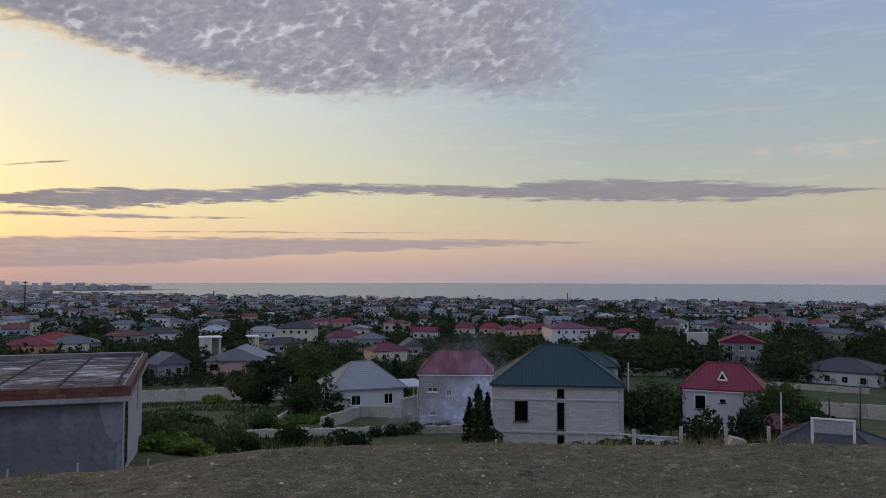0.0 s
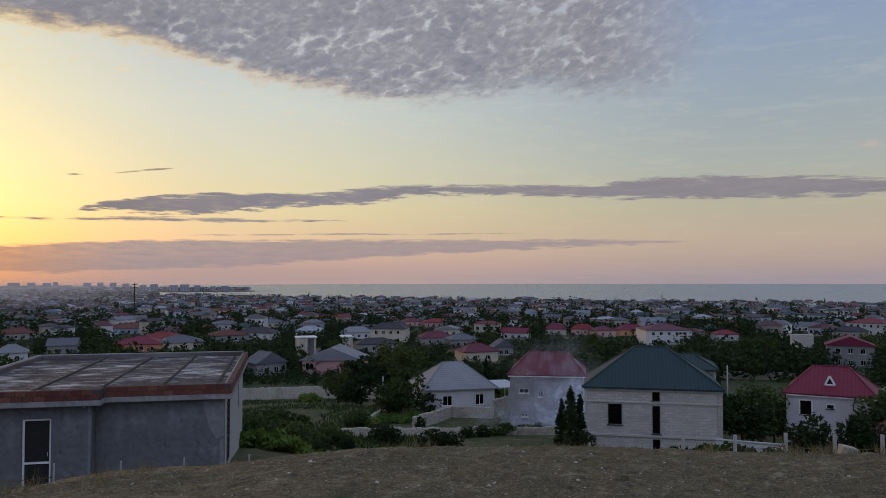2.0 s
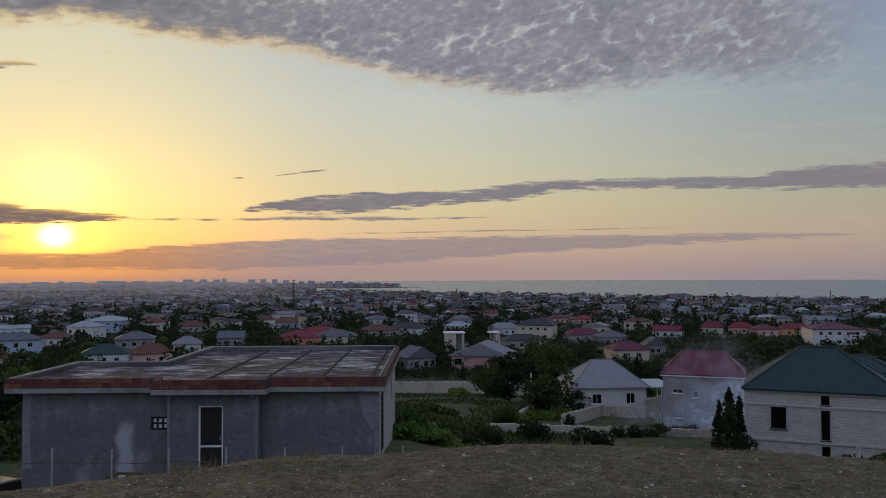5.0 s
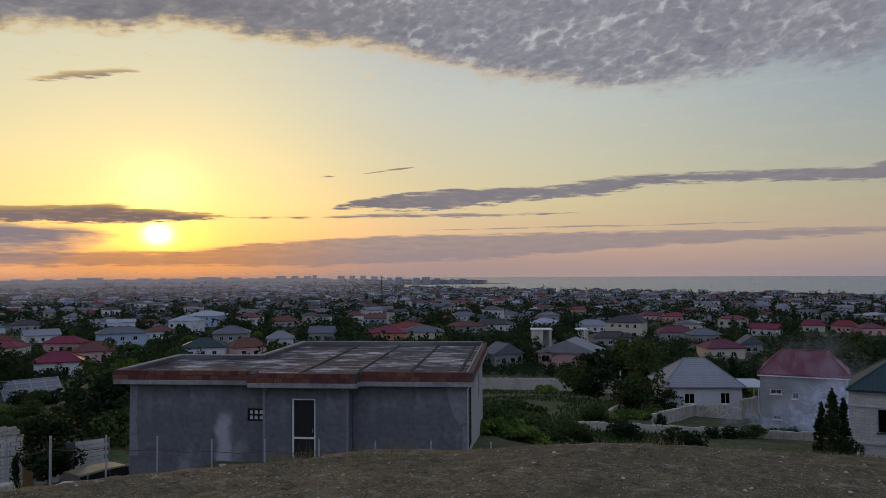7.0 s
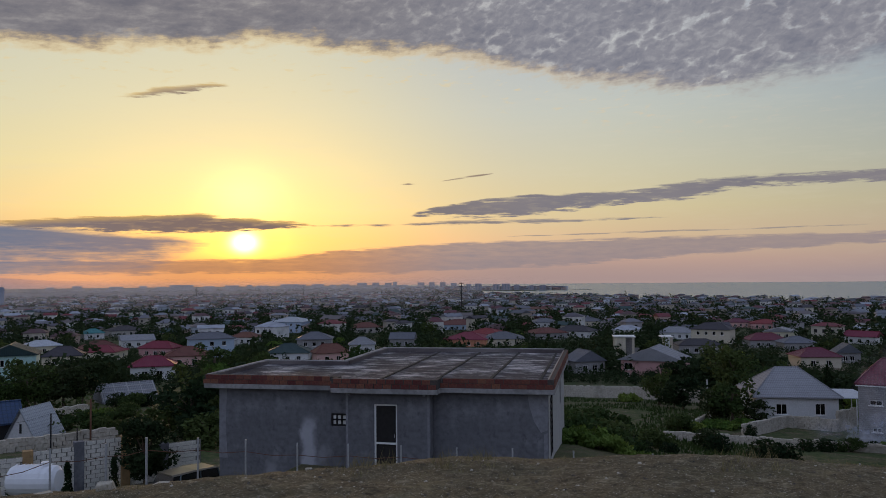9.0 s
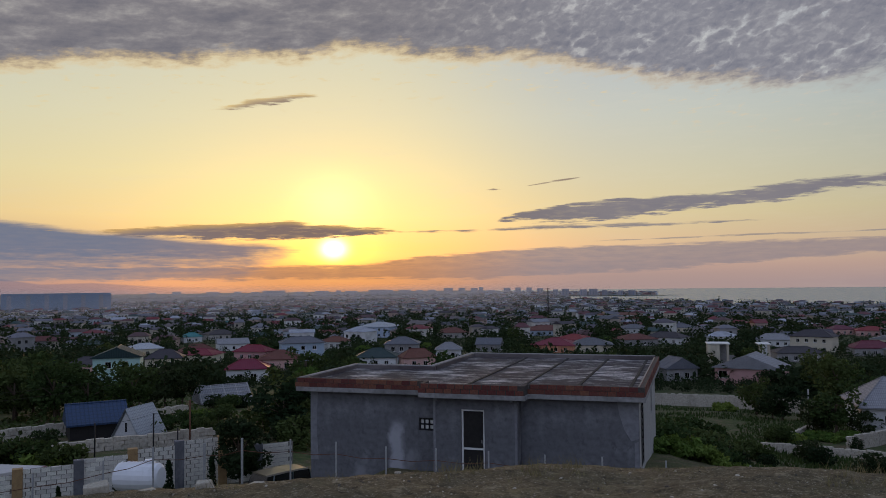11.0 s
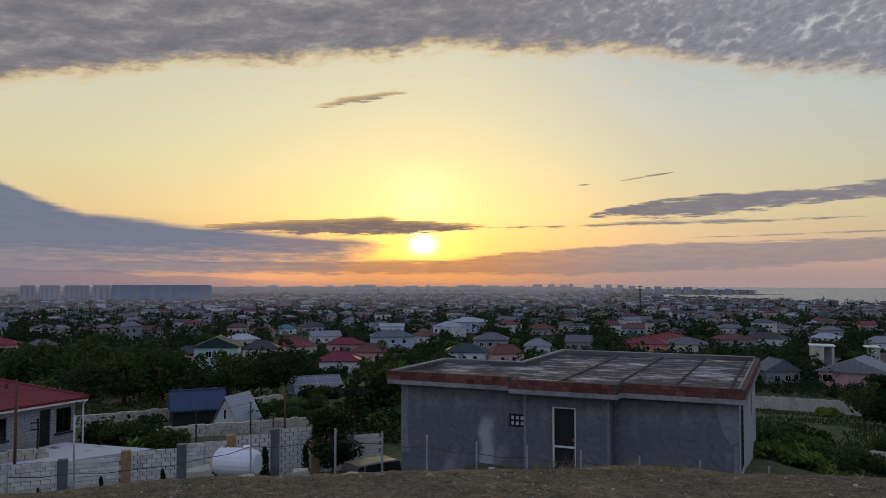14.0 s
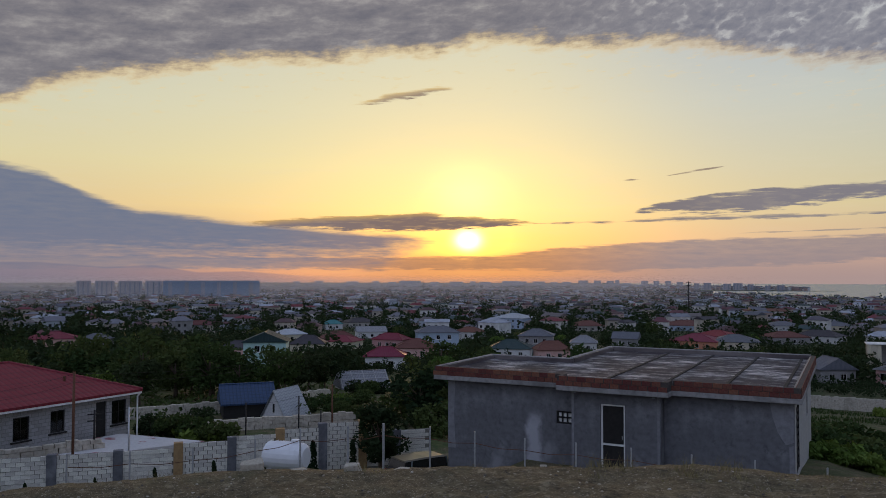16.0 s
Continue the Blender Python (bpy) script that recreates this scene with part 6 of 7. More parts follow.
tops = [pole(70.87, 45, -6.26, MAT["rust"], 0.075), pole(69.6, 46.4, -8.79, MAT["dark"], 0.06, arms=2, label="dark wooden pole with cross arms"), pole(67.48, 45, -8.74, MAT["metal"], 0.05, label="grey steel pole by the terrace"),
        pole(59.82, 52, -8.8, MAT["dark"], 0.05, label="thin dark pole in the garden"), pole(56.16, 52, -8.44, MAT["dark"], 0.05, label="thin dark pole in the garden"), pole(53.8, 52, -7.7, MAT["rust"], 0.06), pole(54.6, 53, -9.5, MAT["dark"], 0.05, label="short dark post behind the wall")]
pole(-26.2, 60, -7.8, MAT["dark"], 0.05, label="thin dark pole beside the garden")
pole(-23.3, 62, -7.6, MAT["metal"], 0.05, label="grey steel pole beside the garden")
pole(-13.3, 108, -6.0, MAT["concrete"], 0.1, label="concrete utility pole behind the stone house")
pole(-28.0, 100, -7.0, MAT["dark"], 0.06, label="thin dark pole beside the garden")
pole(11.0, 118, -7.1, MAT["concrete"], 0.12, label="concrete pole at the field wall")


def wire(a, b, sag, mat, r=0.008, name="wire", label="thin dark overhead wire"):
    a, b = Vector(a), Vector(b)
    m = Mesh()
    n = 8
    pts = [a.lerp(b, i / n) - Vector((0, 0, sag * 4 * (i / n) * (1 - i / n))) for i in range(n + 1)]
    m.sweep(pts, r)
    return tagged(part(name, m, mat), label, "wire")


for q in (0.0, 0.45):
    wire(polar(80, 44, 30.3 - q), tops[0] - Vector((0, 0, q + 0.1)), 0.3, MAT["dark"])
    wire(tops[0] - Vector((0, 0, q + 0.1)), polar(54, 80, 29.0 - q), 0.7, MAT["dark"])
wire(tops[1], tops[2], 0.2, MAT["dark"])
wire(tops[4], tops[5] - Vector((0, 0, 0.6)), 0.15, MAT["dark"])
wire(tops[3], tops[4], 0.2, MAT["dark"])

fence = thing("wire_fence", pose(0, 0, 0), "wire fence on thin grey posts round the hilltop", "fence")
heads = []
for i, (az, el, pale) in enumerate(((71.35, -11.35, 0), (67.57, -11.49, 0), (63.58, -11.58, 0), (59.44, -11.2, 0), (56.35, -10.6, 0), (53.01, -10.6, 1), (50.49, -10.41, 1), (47.16, -10.67, 0), (43.95, -10.98, 0), (40.38, -11.41, 0),
                                    (36.77, -11.62, 0), (32.96, -11.82, 0), (28.92, -12.05, 0), (24.87, -12.1, 0), (20.5, -12.2, 0), (15.0, -12.2, 0), (9.0, -12.1, 0), (2.0, -11.9, 0), (-3.88, -11.6, 1), (-6.82, -11.38, 1), (-10.28, -11.04, 2), (-13.68, -10.6, 2), (-16.86, -10.25, 2),
                                    (-19.79, -10.07, 2), (-22.51, -9.89, 2))):
    p = polar(az, 20.0)
    p.z -= 0.4
    top = polar(az, 20.0, 36 + 20 * math.tan(radians(el)))
    r = (0.022, 0.03, 0.045)[pale]
    part("post", Mesh().tube(p, top, r, r, 8), MAT["concrete"] if pale == 2 else MAT["metal"], fence)
    heads.append(top)
for drop in (0.30,):
    for a, b in zip(heads, heads[1:]):
        a, b = a - Vector((0, 0, drop)), b - Vector((0, 0, drop))
        m = Mesh()
        mid = a.lerp(b, 0.5) - Vector((0, 0, 0.05))
        m.sweep([a, mid, b], 0.009)
        part("strand", m, MAT["rust"], fence)

# gate frame and sheds at the foot of the slope
gate = thing("gate_frame", facing(*polar(-26.4, 40), 2), "white steel gate frame with a solid head panel", "gate")
gz = 36 + 40 * math.tan(radians(-9.2)) - land(40, -26.4)
for s in (-0.86, 0.86):
    part("post", Mesh().box(s - 0.06, -0.06, -0.4, s + 0.06, 0.06, gz), MAT["white"], gate, bevel=0.01)
part("head_panel", Mesh().box(-0.8, -0.03, gz - 0.6, 0.8, 0.03, gz - 0.03), MAT["concrete"], gate, "pale dusty head panel")
part("top_rail", Mesh().box(-0.92, -0.07, gz + 0.002, 0.92, 0.07, gz + 0.07), MAT["white"], gate)
hip_house("garden_shed", facing(*polar(-26.2, 47, 24.6), -6), 4.6, 4.4, 2.4, 1.0, 1.7, WALL["grey"], ROOF["dark"], "low shed with a dark blue-grey hip roof", category="shed", over=0.35)
hip_house("gazebo", facing(*polar(-23.2, 72, 20.9), 0), 3.0, 3.0, 2.6, 0.9, 1.6, MAT["dark"], ROOF["rust"], "small gazebo with a dark red hip roof", category="gazebo", over=0.5)


# ---- special buildings of the middle distance ----
px, py, pz, pr = at(15.2, -5.9)
pav = thing("concrete_frame", facing(px, py, pz, 6), "unfinished concrete frame pavilion with a white flat roof", "building")
pw = 14.5 / 2
for x, y in ((-pw, 0), (-pw + 2.2, 0), (pw, 0), (-pw, 5), (pw, 5), (pw - 2, 0)):
    part("column", Mesh().box(x - 0.35, y - 0.3, -0.5, x + 0.35, y + 0.3, 6.2), WALL["cream"], pav)
part("roof_slab", Mesh().box(-pw - 0.6, -0.6, 6.202, -pw + 5.2, 5.6, 6.45), MAT["white"], pav)
part("front_wall", Mesh().box(-pw + 0.352, -0.2, -0.5, -pw + 2.6, 0.09, 6.2), WALL["cream"], pav)
part("inner_wall", Mesh().box(-pw + 2.0, 3.0, -0.5, -pw + 4.9, 3.3, 6.2), WALL["grey"], pav)
part("roof_slab", Mesh().box(pw - 2.6, -0.6, 6.202, pw + 0.6, 5.6, 6.4), MAT["white"], pav)
part("end_wall", Mesh().box(pw - 1.6, -0.25, -0.5, pw - 0.36, 0.25, 6.2), WALL["white"], pav)
part("column", Mesh().box(-pw + 4.3, -0.3, -0.5, -pw + 4.9, 0.3, 6.2), WALL["cream"], pav)
part("side_wall", Mesh().box(-pw + 0.352, 0.1, -0.5, -pw + 1.848, 4.6, 6.2), WALL["stone"], pav)
part("rear_wall", Mesh().box(-pw + 0.4, 4.8, -0.5, pw - 0.4, 5.0, 3.0), WALL["grey"], pav)
mid_pink = hip_house("gabled_house", facing(*at(14.4, -6.95)[:3], -12), 12.5, 9.0, 3.6, 2.6, 0.0, WALL["pink"], ROOF["grey"], "pink rendered house with a grey gabled roof", front=[(0.7, 1.6, 2.4, 3.0), (1.0, 0.2, 1.8, 1.0)], over=0.5, axis="y")
tx, ty, tz2, tr_ = at(-18.05, -5.2)
tower = thing("water_tower", facing(tx, ty, tz2, 5), "bare block tower standing among trees", "tower")
part("shaft", panel(6.2, 6.4, [(4.9, 0.6, 5.6, 1.6)], 0.3), WALL["stone"], tower, m=pose(-3.1, 0, 0))
part("back_wall", Mesh().box(-3.1, 0.302, 0, 3.1, 4.5, 6.3), WALL["stone"], tower)
# lattice masts against the sea
for az, r, el0, nm in ((28.15, 700, -0.28, "dark lattice mast standing over the town"), (-9.05, 900, -1.1, "thin antenna mast over the shore houses"), (39.6, 1500, -0.30, "thin distant antenna mast"), (47.0, 1700, -0.28, "tall distant factory chimney in haze"), (-0.5, 820, -1.55, "thin pole over the roofs")):
    b = polar(az, r)
    h = 36 + r * math.tan(radians(el0)) - b.z
    mast = thing("mast", facing(*b, 0), nm, "mast")
    w = 0.6 if r > 600 else 0.3
    part("shaft", Mesh().tube((0, 0, -1), (0, 0, h), w * (1.4 if "chimney" in nm else 1), w * 0.6, 6), MAT["dark"], mast)
    if "lattice" in nm:
        for k in (0.86, 0.95):
            part("cross_arm", Mesh().box(-2.2, -0.3, h * k, 2.2, 0.3, h * k + 0.5), MAT["dark"], mast)


# ---- bushes, weeds, grass and stones ----
def bush_model(seed, w, h, mat, label, leaf=0.1, clumps=16, blades=70):
    rng = random.Random(seed)
    wood, crown = Mesh(), Mesh()
    for i in range(6):
        t = rng.uniform(0, 6.28)
        wood.tube((0, 0, -0.3), (math.cos(t) * w * 0.3, math.sin(t) * w * 0.3, h * 0.7), 0.03, 0.01, 5)
    for i in range(clumps):
        t, q = rng.uniform(0, 6.28), rng.uniform(0, 0.75) ** 0.5
        k = rng.uniform(0.15, 0.85)
        s = w * rng.uniform(0.14, 0.26)
        leaf_cloud(crown, rng, (math.cos(t) * w * 0.5 * q, math.sin(t) * w * 0.5 * q, h * k * (1 - 0.35 * q)), (s, s, h * 0.2), blades, leaf)
    ob = tagged(part("bush", wood, MAT["bark"], smooth=True), label, "bush", "bushes on the slope")
    part("foliage", crown, mat, ob)
    return ob


BUSH = [bush_model(31, 3.2, 2.0, MAT["leaf"], "wide green bush on the slope", 0.13, 22, 90), bush_model(32, 2.2, 1.5, MAT["leaf_dark"], "dark rounded bush on weedy ground", 0.11), bush_model(33, 2.4, 0.9, MAT["leaf_light"], "low bright green vine growth", 0.13, 18, 70), bush_model(34, 1.8, 2.6, MAT["leaf_dark"], "tall dark conifer-like bush", 0.1, 20, 80)]
used_bush = set()


def bush(k, az, r, size=1.0, tall=1.0):
    m = pose(*spot(az, r), 0, 0, random.uniform(0, 360))
    if k not in used_bush:
        used_bush.add(k)
        ob = BUSH[k]
        ob.matrix_basis = m
    else:
        ob = copy_thing(BUSH[k], m)
    ob.scale = (size, size, size * tall)


for az, r, k, s in ((20.2, 52, 0, 1.3), (18.9, 55, 0, 1.5), (18.0, 50, 0, 1.2), (19.3, 62, 0, 1.4), (17.2, 58, 0, 1.1), (20.5, 43, 2, 1.0), (19.4, 43, 2, 1.0), (18.3, 44, 2, 0.9), (17.2, 45, 2, 0.8), (16.4, 66, 1, 1.0), (14.5, 68, 0, 0.9), (15.6, 50, 2, 0.6),
                    (13.0, 86, 0, 1.0), (12.2, 88, 2, 1.2), (11.2, 74, 1, 1.3), (10.3, 72, 1, 1.2), (10.6, 92, 2, 1.2), (9.8, 92, 2, 1.1), (8.8, 94, 2, 1.2), (7.4, 66, 1, 1.4), (6.6, 66, 1, 1.3), (5.0, 78, 1, 0.8), (3.6, 79, 1, 0.9), (2.2, 80, 0, 0.7), (1.0, 82, 1, 0.7), (-0.6, 84, 1, 0.8), (0.2, 85, 2, 0.8),
                    (16.2, 122, 2, 1.5), (8.3, 84, 3, 0.7),
                    (-3.6, 62, 3, 0.9), (-9.8, 46, 1, 0.9), (-10.6, 44, 1, 1.1), (-11.6, 45, 0, 0.9), (-12.6, 44, 1, 1.2), (-13.6, 43, 0, 0.9), (-14.7, 45, 1, 1.2), (-15.7, 46, 0, 0.9),
                    (-16.8, 48, 2, 1.0), (-17.8, 50, 3, 1.2), (-18.6, 50, 3, 1.4), (-19.6, 50, 2, 1.0), (-20.6, 50, 3, 1.3), (-21.5, 50, 3, 1.5), (-22.3, 52, 0, 0.8), (-28.6, 44, 0, 0.9), (-29.6, 45, 0, 1.1), (-27.5, 75, 2, 1.4), (-26.0, 80, 0, 1.1), (-28.5, 84, 2, 1.6), (-25.0, 86, 2, 1.4),
                    (62.8, 52, 2, 1.3), (61.8, 51, 0, 0.8), (64.0, 53, 0, 1.0), (65.2, 54, 1, 1.0), (74.0, 44.2, 1, 0.8), (54.0, 66, 0, 1.0), (56.0, 70, 1, 1.2), (52.8, 64, 0, 0.8), (66.0, 58, 1, 1.1), (63.0, 62, 1, 1.1), (45.6, 52, 0, 1.2), (47.5, 53, 1, 1.3), (48.6, 60, 0, 1.4), (52.2, 90, 1, 1.2), (51.3, 88, 0, 0.9), (50.4, 90, 1, 1.1), (53.4, 76, 2, 1.3), (51.8, 74, 0, 0.9), (22.6, 40, 1, 0.7), (20.6, 37, 2, 0.9), (19.6, 36, 2, 0.9), (18.6, 36, 2, 0.8), (17.6, 37, 2, 0.8), (20.0, 46, 0, 1.2), (18.2, 46, 0, 1.0), (16.8, 52, 0, 0.9), (15.6, 58, 1, 0.8), (13.6, 64, 1, 0.7)):
    bush(k, az, r, s, 1.25 if az < -9 and r < 56 else 1.0)

# small cypresses before the block wall
shrub = cypress_model(41, 1.3, MAT["leaf_dark"], "small pointed cypress shrub before the block wall", "cypress_shrub", 0.05)
shrub.matrix_basis = pose(*spot(73.6, 40.6))
shrub.scale = (0.75, 0.75, 0.75)
for az, r, s in ((69.53, 40.0, 0.8), (65.83, 39.6, 1.0), (61.99, 39.6, 1.1), (58.5, 39.8, 1.45), (55.2, 40.0, 1.6), (52.4, 40.4, 1.55)):
    copy_thing(shrub, pose(*spot(az, r), 0, 0, 40 * s)).scale = (s * 0.75, s * 0.75, s)

# trees close to the yard and beside the large houses
yard_tree = tree_model(51, 3.6, 1.3, 0.11, MAT["leaf_dark"], 0.3, 150, 26, label="dark round-crowned tree before the block wall")
yard_tree.matrix_basis = pose(*spot(50.4, 40.6))
for k, az, r, s in ((5, -1.9, 62, 0.62), (5, -2.6, 61, 0.75), (5, -3.2, 63, 0.68), (5, -17.9, 50, 0.5), (5, -20.9, 50, 0.55), (5, -21.6, 51, 0.5), (1, 47.4, 56, 0.8), (0, 46.6, 60, 0.8), (0, 9.4, 96, 0.85), (4, 10.6, 97, 1.0), (1, 12.6, 112, 0.9), (4, 13.2, 111, 1.1), (0, 14.2, 118, 0.8), (4, 8.0, 97, 0.8), (0, -14.2, 78, 0.85), (2, -15.4, 80, 0.7), (1, -14.8, 76, 0.8), (1, -16.2, 82, 0.8),
                    (1, -23.4, 74, 0.9), (4, -24.3, 72, 1.1), (2, -22.9, 80, 0.75), (0, 57.5, 88, 0.9), (1, 55.4, 92, 0.9), (2, 62.2, 86, 0.75), (0, 64.5, 90, 0.9), (1, 66.8, 84, 0.9), (0, 68.5, 92, 0.9), (0, 70.5, 95, 0.9), (1, 72.5, 90, 0.8), (4, 60.5, 94, 1.2), (0, 74.5, 96, 0.9), (1, 13.5, 158, 0.8), (4, 12.9, 160, 1.0), (0, 14.3, 208, 1.05), (1, 14.9, 211, 1.0)):
    plant(k, *spot(az, r), s)

# undergrowth between the houses, and grass on the field
under, field, rng = Mesh(), Mesh(), random.Random(8)
for i in range(2600):
    az, r = rng.uniform(-33, 78), 60 * (340 / 60) ** rng.random()
    x, y, z = spot(az, r)
    if (9 < az < 21.5 and r < 128) or (46 < az and r < 66) or (20 < az < 47 and r < 46) or (az < 9 and az > -4 and r < 110 and r > 86) or (az < -25.3 and r < 125) or not clear_of(x, y, -2.0):
        continue
    s = rng.uniform(0.5, 1.5) * (0.6 + r / 260)
    leaf_cloud(under, rng, (x, y, z + s * 0.4), (s, s, s * 0.6), 26, 0.1 + s * 0.13)
tagged(part("undergrowth", under, MAT["leaf"]), "tangled green undergrowth between gardens", "undergrowth", kind="stuff")
for i in range(15000):
    az, r = rng.uniform(8.5, 22), 42 * (128 / 42) ** rng.random()
    x, y, z = spot(az, r)
    h = rng.uniform(0.15, 0.5)
    if noise.noise(Vector((x * 0.12, y * 0.12, 0))) < -0.12:
        continue
    t = rng.uniform(0, 6.28)
    w = rng.uniform(0.05, 0.16)
    field.face((x - w * math.cos(t), y - w * math.sin(t), z - 0.05), (x + w * math.cos(t), y + w * math.sin(t), z - 0.05), (x + rng.uniform(-0.15, 0.15), y + rng.uniform(-0.1, 0.1), z + h))
tagged(part("meadow_grass", field, MAT["leaf"]), "green meadow grass on the field", "grass", kind="stuff")

dry, rng = Mesh(), random.Random(9)
for i in range(520):
    az = rng.uniform(-33, 78)
    r = rng.choice((rng.uniform(6, 9.2), rng.gauss(9.3, 0.35), rng.gauss(9.6, 0.5)))
    if i < 90:
        az, r = rng.choice((-22.5, -17.5, -24.5, -19.0, -12.5, 36.2, 35.0, 30.5, 27.0, 9.8, 8.6, 44.2, 66.0, 52.0)) + rng.gauss(0, 0.7), rng.gauss(9.2, 0.25)
    x, y, z = spot(az, r)
    tuft = rng.uniform(0.03, 0.075) * (2.4 if i < 90 else 0.42)
    for j in range(rng.randint(6, 14)):
        t, lean = rng.uniform(0, 6.28), rng.uniform(0.2, 0.9)
        h = tuft * rng.uniform(0.5, 1.2)
        bx, by = x + rng.gauss(0, 0.05), y + rng.gauss(0, 0.05)
        w = 0.0035
        dry.face((bx - w, by, z - 0.01), (bx + w, by, z - 0.01), (bx + w * 0.3 + math.cos(t) * h * lean, by + math.sin(t) * h * lean, z + h))
for i in range(2600):
    az, r = rng.uniform(-33, 6) if i % 3 else rng.uniform(-33, 78), rng.uniform(5.6, 9.4)
    x, y, z = spot(az, r)
    if noise.noise(Vector((x * 0.9, y * 0.9, 3))) < 0.05:
        continue
    for j in range(4):
        t, h, w = rng.uniform(0, 6.28), rng.uniform(0.015, 0.05), 0.003
        bx, by = x + rng.gauss(0, 0.04), y + rng.gauss(0, 0.04)
        dry.face((bx - w, by, z), (bx + w, by, z), (bx + math.cos(t) * h, by + math.sin(t) * h, z + h * 0.8))
tagged(part("dry_grass", dry, MAT["straw"]), "dry straw-coloured grass tufts along the crest", "grass", kind="stuff")

PEB = palette_material("pebble_stone", [(0.27, 0.23, 0.17), (0.10, 0.085, 0.065), (0.42, 0.38, 0.31), (0.07, 0.06, 0.05), (0.28, 0.24, 0.17)], 0.95)


def stone_mesh(m, rng, x, y, z, s, flat=0.6):
    n = len(m.v)
    ring = [(math.cos(t) * s * rng.uniform(0.7, 1.15), math.sin(t) * s * rng.uniform(0.7, 1.15)) for t in (0.2, 1.3, 2.3, 3.4, 4.4, 5.4)]
    m.v += [(x + a, y + b, z) for a, b in ring] + [(x + a * 0.62, y + b * 0.62, z + s * flat * rng.uniform(0.7, 1.2)) for a, b in ring] + [(x, y, z + s * flat * 1.15)]
    for i in range(6):
        k = (i + 1) % 6
        m.f += [(n + i, n + k, n + 6 + k, n + 6 + i), (n + 6 + i, n + 6 + k, n + 12)]


pebbles, rng = Mesh(), random.Random(10)
for i in range(9500):
    az, r = rng.uniform(-33, 78), 5.3 * (9.6 / 5.3) ** rng.random()
    x, y, z = spot(az, r)
    z += 0.05 * noise.noise(Vector((x * 0.7, y * 0.7, 0))) + 0.022 * noise.noise(Vector((x * 3.1, y * 3.1, 4)))
    stone_mesh(pebbles, rng, x, y, z - 0.006, min(0.026, 0.0062 * math.exp(rng.gauss(0.1, 0.6))))
tagged(part("pebbles", pebbles, PEB), "small pale pebbles scattered over the dry earth", "stones", kind="stuff")


def rock(az, el, wide, flat, turn, mat, label):
    """A loose stone on the crest, broken and worn."""
    rng = random.Random(int(abs(az) * 100))
    x, y, z, r = at(az, el)
    m = Mesh().box(-wide / 2, -wide * 0.35, -0.05, wide / 2, wide * 0.35, wide * 0.5 * flat)
    m.v = [(p[0] * rng.uniform(0.75, 1.08), p[1] * rng.uniform(0.7, 1.1), p[2] * rng.uniform(0.8, 1.1)) for p in m.v]
    ob = tagged(part("rock", m, mat, bevel=0.014), label, "rock")
    ob.matrix_basis = pose(x, y, z, rng.uniform(-8, 8), rng.uniform(-8, 8), turn)


ROCKM = material("pale_rock", (0.40, 0.36, 0.29), 0.95, grain=30, vary=0.25, bump=0.7)
rock(60.1, -13.45, 0.28, 1.0, 55, ROCKM, "pale squared stone lying on the crest")
rock(53.3, -13.6, 0.20, 0.9, 40, ROCKM, "pale broken stone on the crest")
rock(57.0, -13.35, 0.18, 0.4, 80, ROCKM, "flat pale stone on the crest")
rock(49.9, -13.5, 0.20, 0.3, 10, ROCKM, "flat pale stone on the crest")
rock(39.9, -15.0, 0.09, 0.9, 30, ROCKM, "small grey stone on bare earth")
rock(-20.45, -13.0, 0.19, 1.1, 0, ROCKM, "pale squared block lying in dry grass")
rock(11.45, -13.4, 0.06, 0.6, 0, ROCKM, "small pale stone on bare earth")
rock(9.6, -13.0, 0.05, 0.6, 70, ROCKM, "small pale stone on bare earth")
# pale debris by the field's near edge
for az, r, w in ((16.4, 46, 1.2), (17.8, 46, 0.7)):
    deb = thing("debris_sheet", pose(*spot(az, r), 8, 12, 30), "white sheet scrap lying in weeds", "debris")
    part("sheet", Mesh().box(-w / 2, -0.4, 0.25, w / 2, 0.4, 0.32), MAT["white"], deb)


# ---- haze over the plain and smoke in the yard ----
def mist_material(name, amount, fade, scale=0.002, tint=(0.85, 0.85, 0.9)):
    """Thin air: mostly clear, the rest scatters what light falls on it."""
    m = bpy.data.materials.new(name)
    m.use_nodes = True
    g = Nodes(m.node_tree)
    co = g.add("ShaderNodeTexCoord").outputs["Object"]
    d, t, tr, a, b = g.add("ShaderNodeBsdfDiffuse"), g.add("ShaderNodeBsdfTranslucent"), g.add("ShaderNodeBsdfTransparent"), g.add("ShaderNodeMixShader"), g.add("ShaderNodeMixShader")
    d.inputs[0].default_value = t.inputs[0].default_value = (*tint, 1)
    a.inputs[0].default_value = 0.55
    g.put(d.outputs[0], a.inputs[1]), g.put(t.outputs[0], a.inputs[2])
    k = g.math("MULTIPLY", fade(g, co), g.math("MULTIPLY", amount, g.math("ADD", 0.6, g.math("MULTIPLY", g.noise(co, scale, 4.0, 0.6), 0.8))), clamp=True)
    g.put(k, b.inputs[0]), g.put(tr.outputs[0], b.inputs[1]), g.put(a.outputs[0], b.inputs[2])
    g.put(b.outputs[0], g.add("ShaderNodeOutputMaterial").inputs[0])
    return m


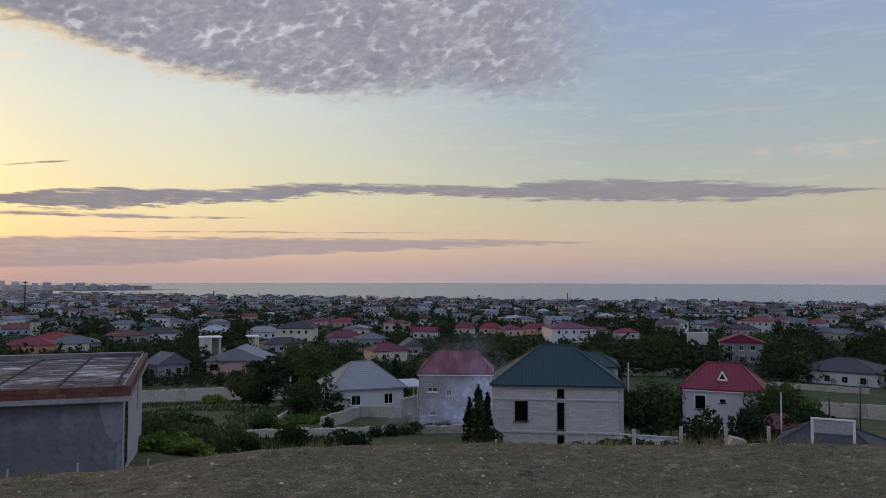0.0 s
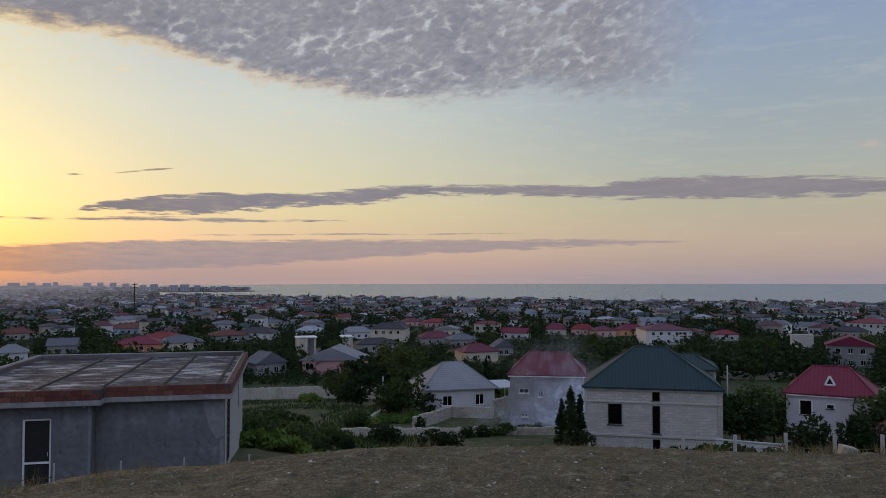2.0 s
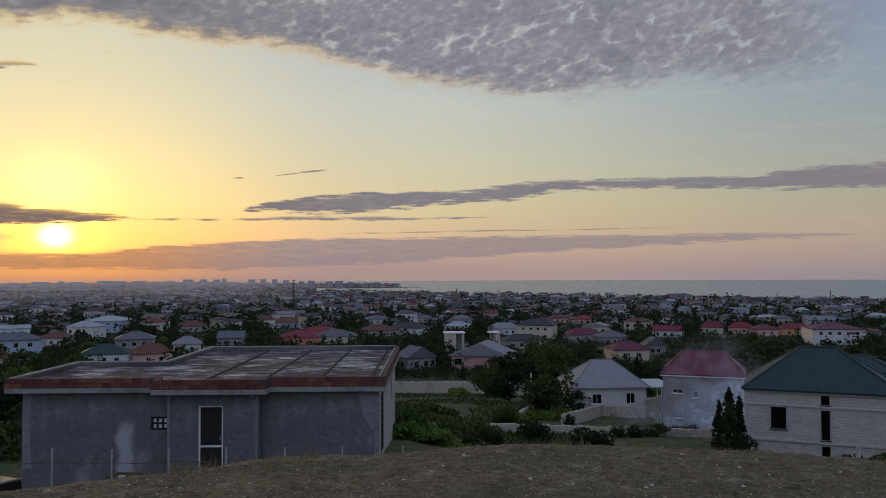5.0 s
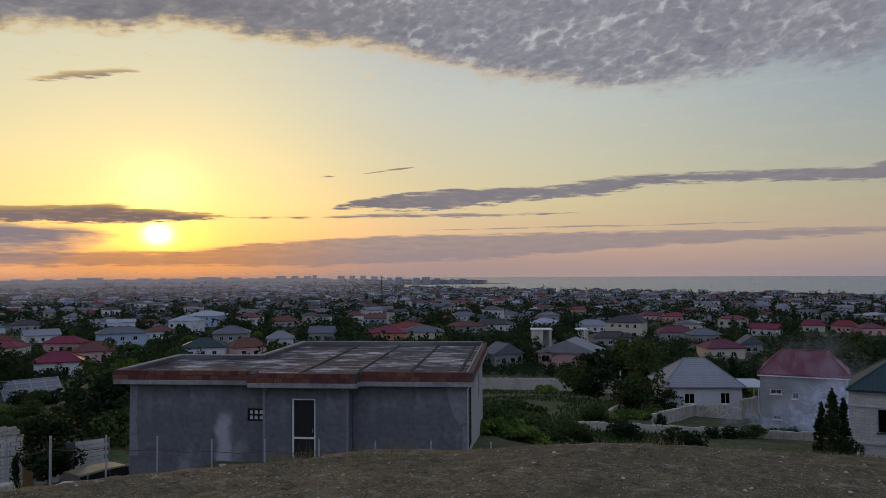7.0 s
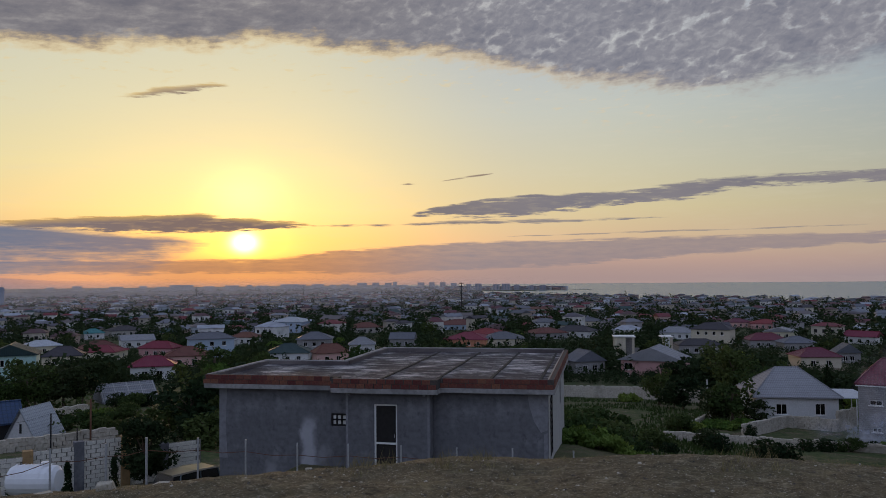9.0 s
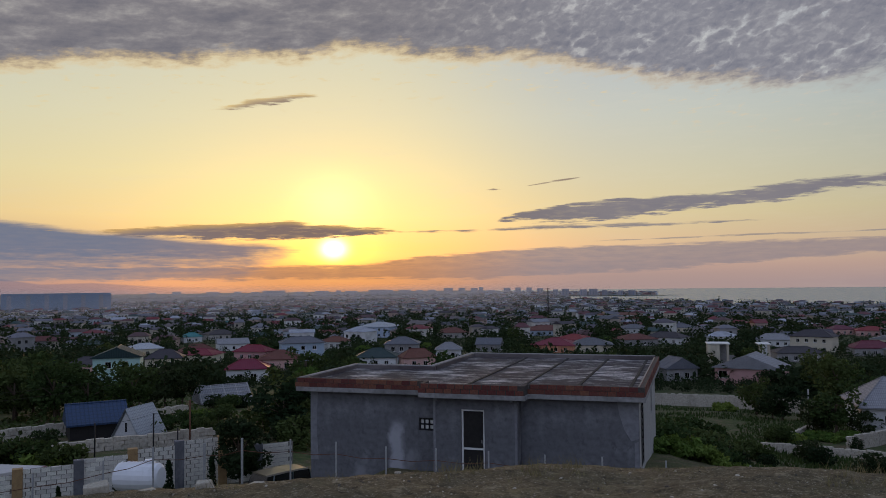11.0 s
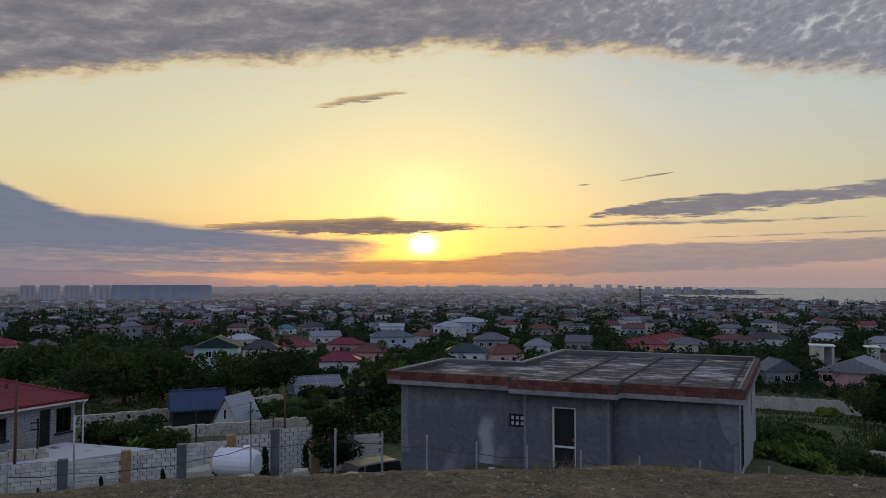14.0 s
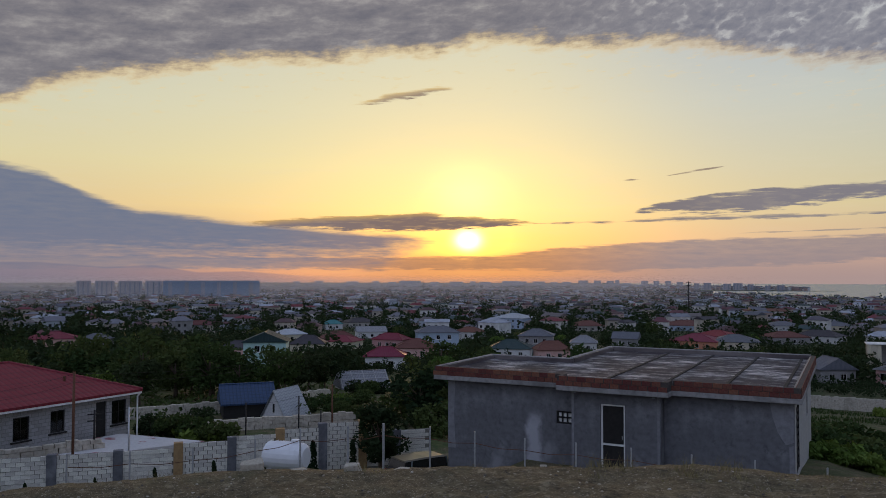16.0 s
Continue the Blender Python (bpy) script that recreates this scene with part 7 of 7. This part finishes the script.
def haze(r, az0, az1, amount):
    def fade(g, co):
        s = g.add("ShaderNodeSeparateXYZ")
        g.put(co, s.inputs[0])
        ends = g.step(s.outputs[0], -r * math.sin(radians(az0)), -r * math.sin(radians(az0 + 14)))
        return g.math("MULTIPLY", g.step(s.outputs[2], 45, 8), ends)
    m = Mesh()
    n = 40
    for i in range(n):
        a, b = radians(az0 + (az1 - az0) * i / n), radians(az0 + (az1 - az0) * (i + 1) / n)
        m.face(*[(-r * math.sin(t), r * math.cos(t), z) for t, z in ((b, -1), (a, -1), (a, 50), (b, 50))])
    ob = tagged(part("evening_haze", m, mist_material("haze", amount, fade)), "thin evening haze over the far plain", "haze", kind="stuff")
    ob.visible_shadow = False


haze(820, 22, 82, 0.12)
haze(1230, 22, 82, 0.21)
haze(1800, 22, 82, 0.30)
haze(2450, 20, 82, 0.34)


def smoke_sheet(x, y, z, w, h, turn, amount, seed):
    def fade(g, co):
        s = g.add("ShaderNodeSeparateXYZ")
        g.put(co, s.inputs[0])
        q = g.math("ADD", g.math("POWER", g.math("ABSOLUTE", g.math("DIVIDE", s.outputs[0], w)), 2.0), g.math("POWER", g.math("ABSOLUTE", g.math("DIVIDE", s.outputs[2], h)), 2.0))
        wisps = g.noise(co, 0.35 + 0.05 * seed, 5.0, 0.6)
        return g.math("MULTIPLY", g.step(q, 1.0, 0.0), g.step(wisps, 0.3, 0.7))
    m = Mesh()
    for i in range(12):
        for j in range(8):
            p = [(-w + 2 * w * a / 12, 0.5 * math.sin(a * 0.9 + seed) + 0.3 * math.sin(b * 1.3), -h + 2 * h * b / 8) for a, b in ((i, j), (i + 1, j), (i + 1, j + 1), (i, j + 1))]
            m.face(*p)
    ob = tagged(part("smoke", m, mist_material("smoke", amount, fade, 0.4, (0.8, 0.85, 1.0)), smooth=True), "thin bluish smoke drifting before the block house", "smoke", kind="stuff")
    ob.matrix_basis = facing(x, y, z, turn)
    ob.visible_shadow = False


smoke_sheet(3.5, 84.0, 22.0, 5.5, 3.6, 8, 1.0, 1)
smoke_sheet(4.8, 82.0, 23.6, 3.2, 2.6, -10, 1.0, 2)
smoke_sheet(-1.0, 85.5, 20.8, 6.5, 2.2, 4, 0.6, 3)
smoke_sheet(2.6, 86.0, 24.5, 6.0, 6.0, -4, 0.3, 4)
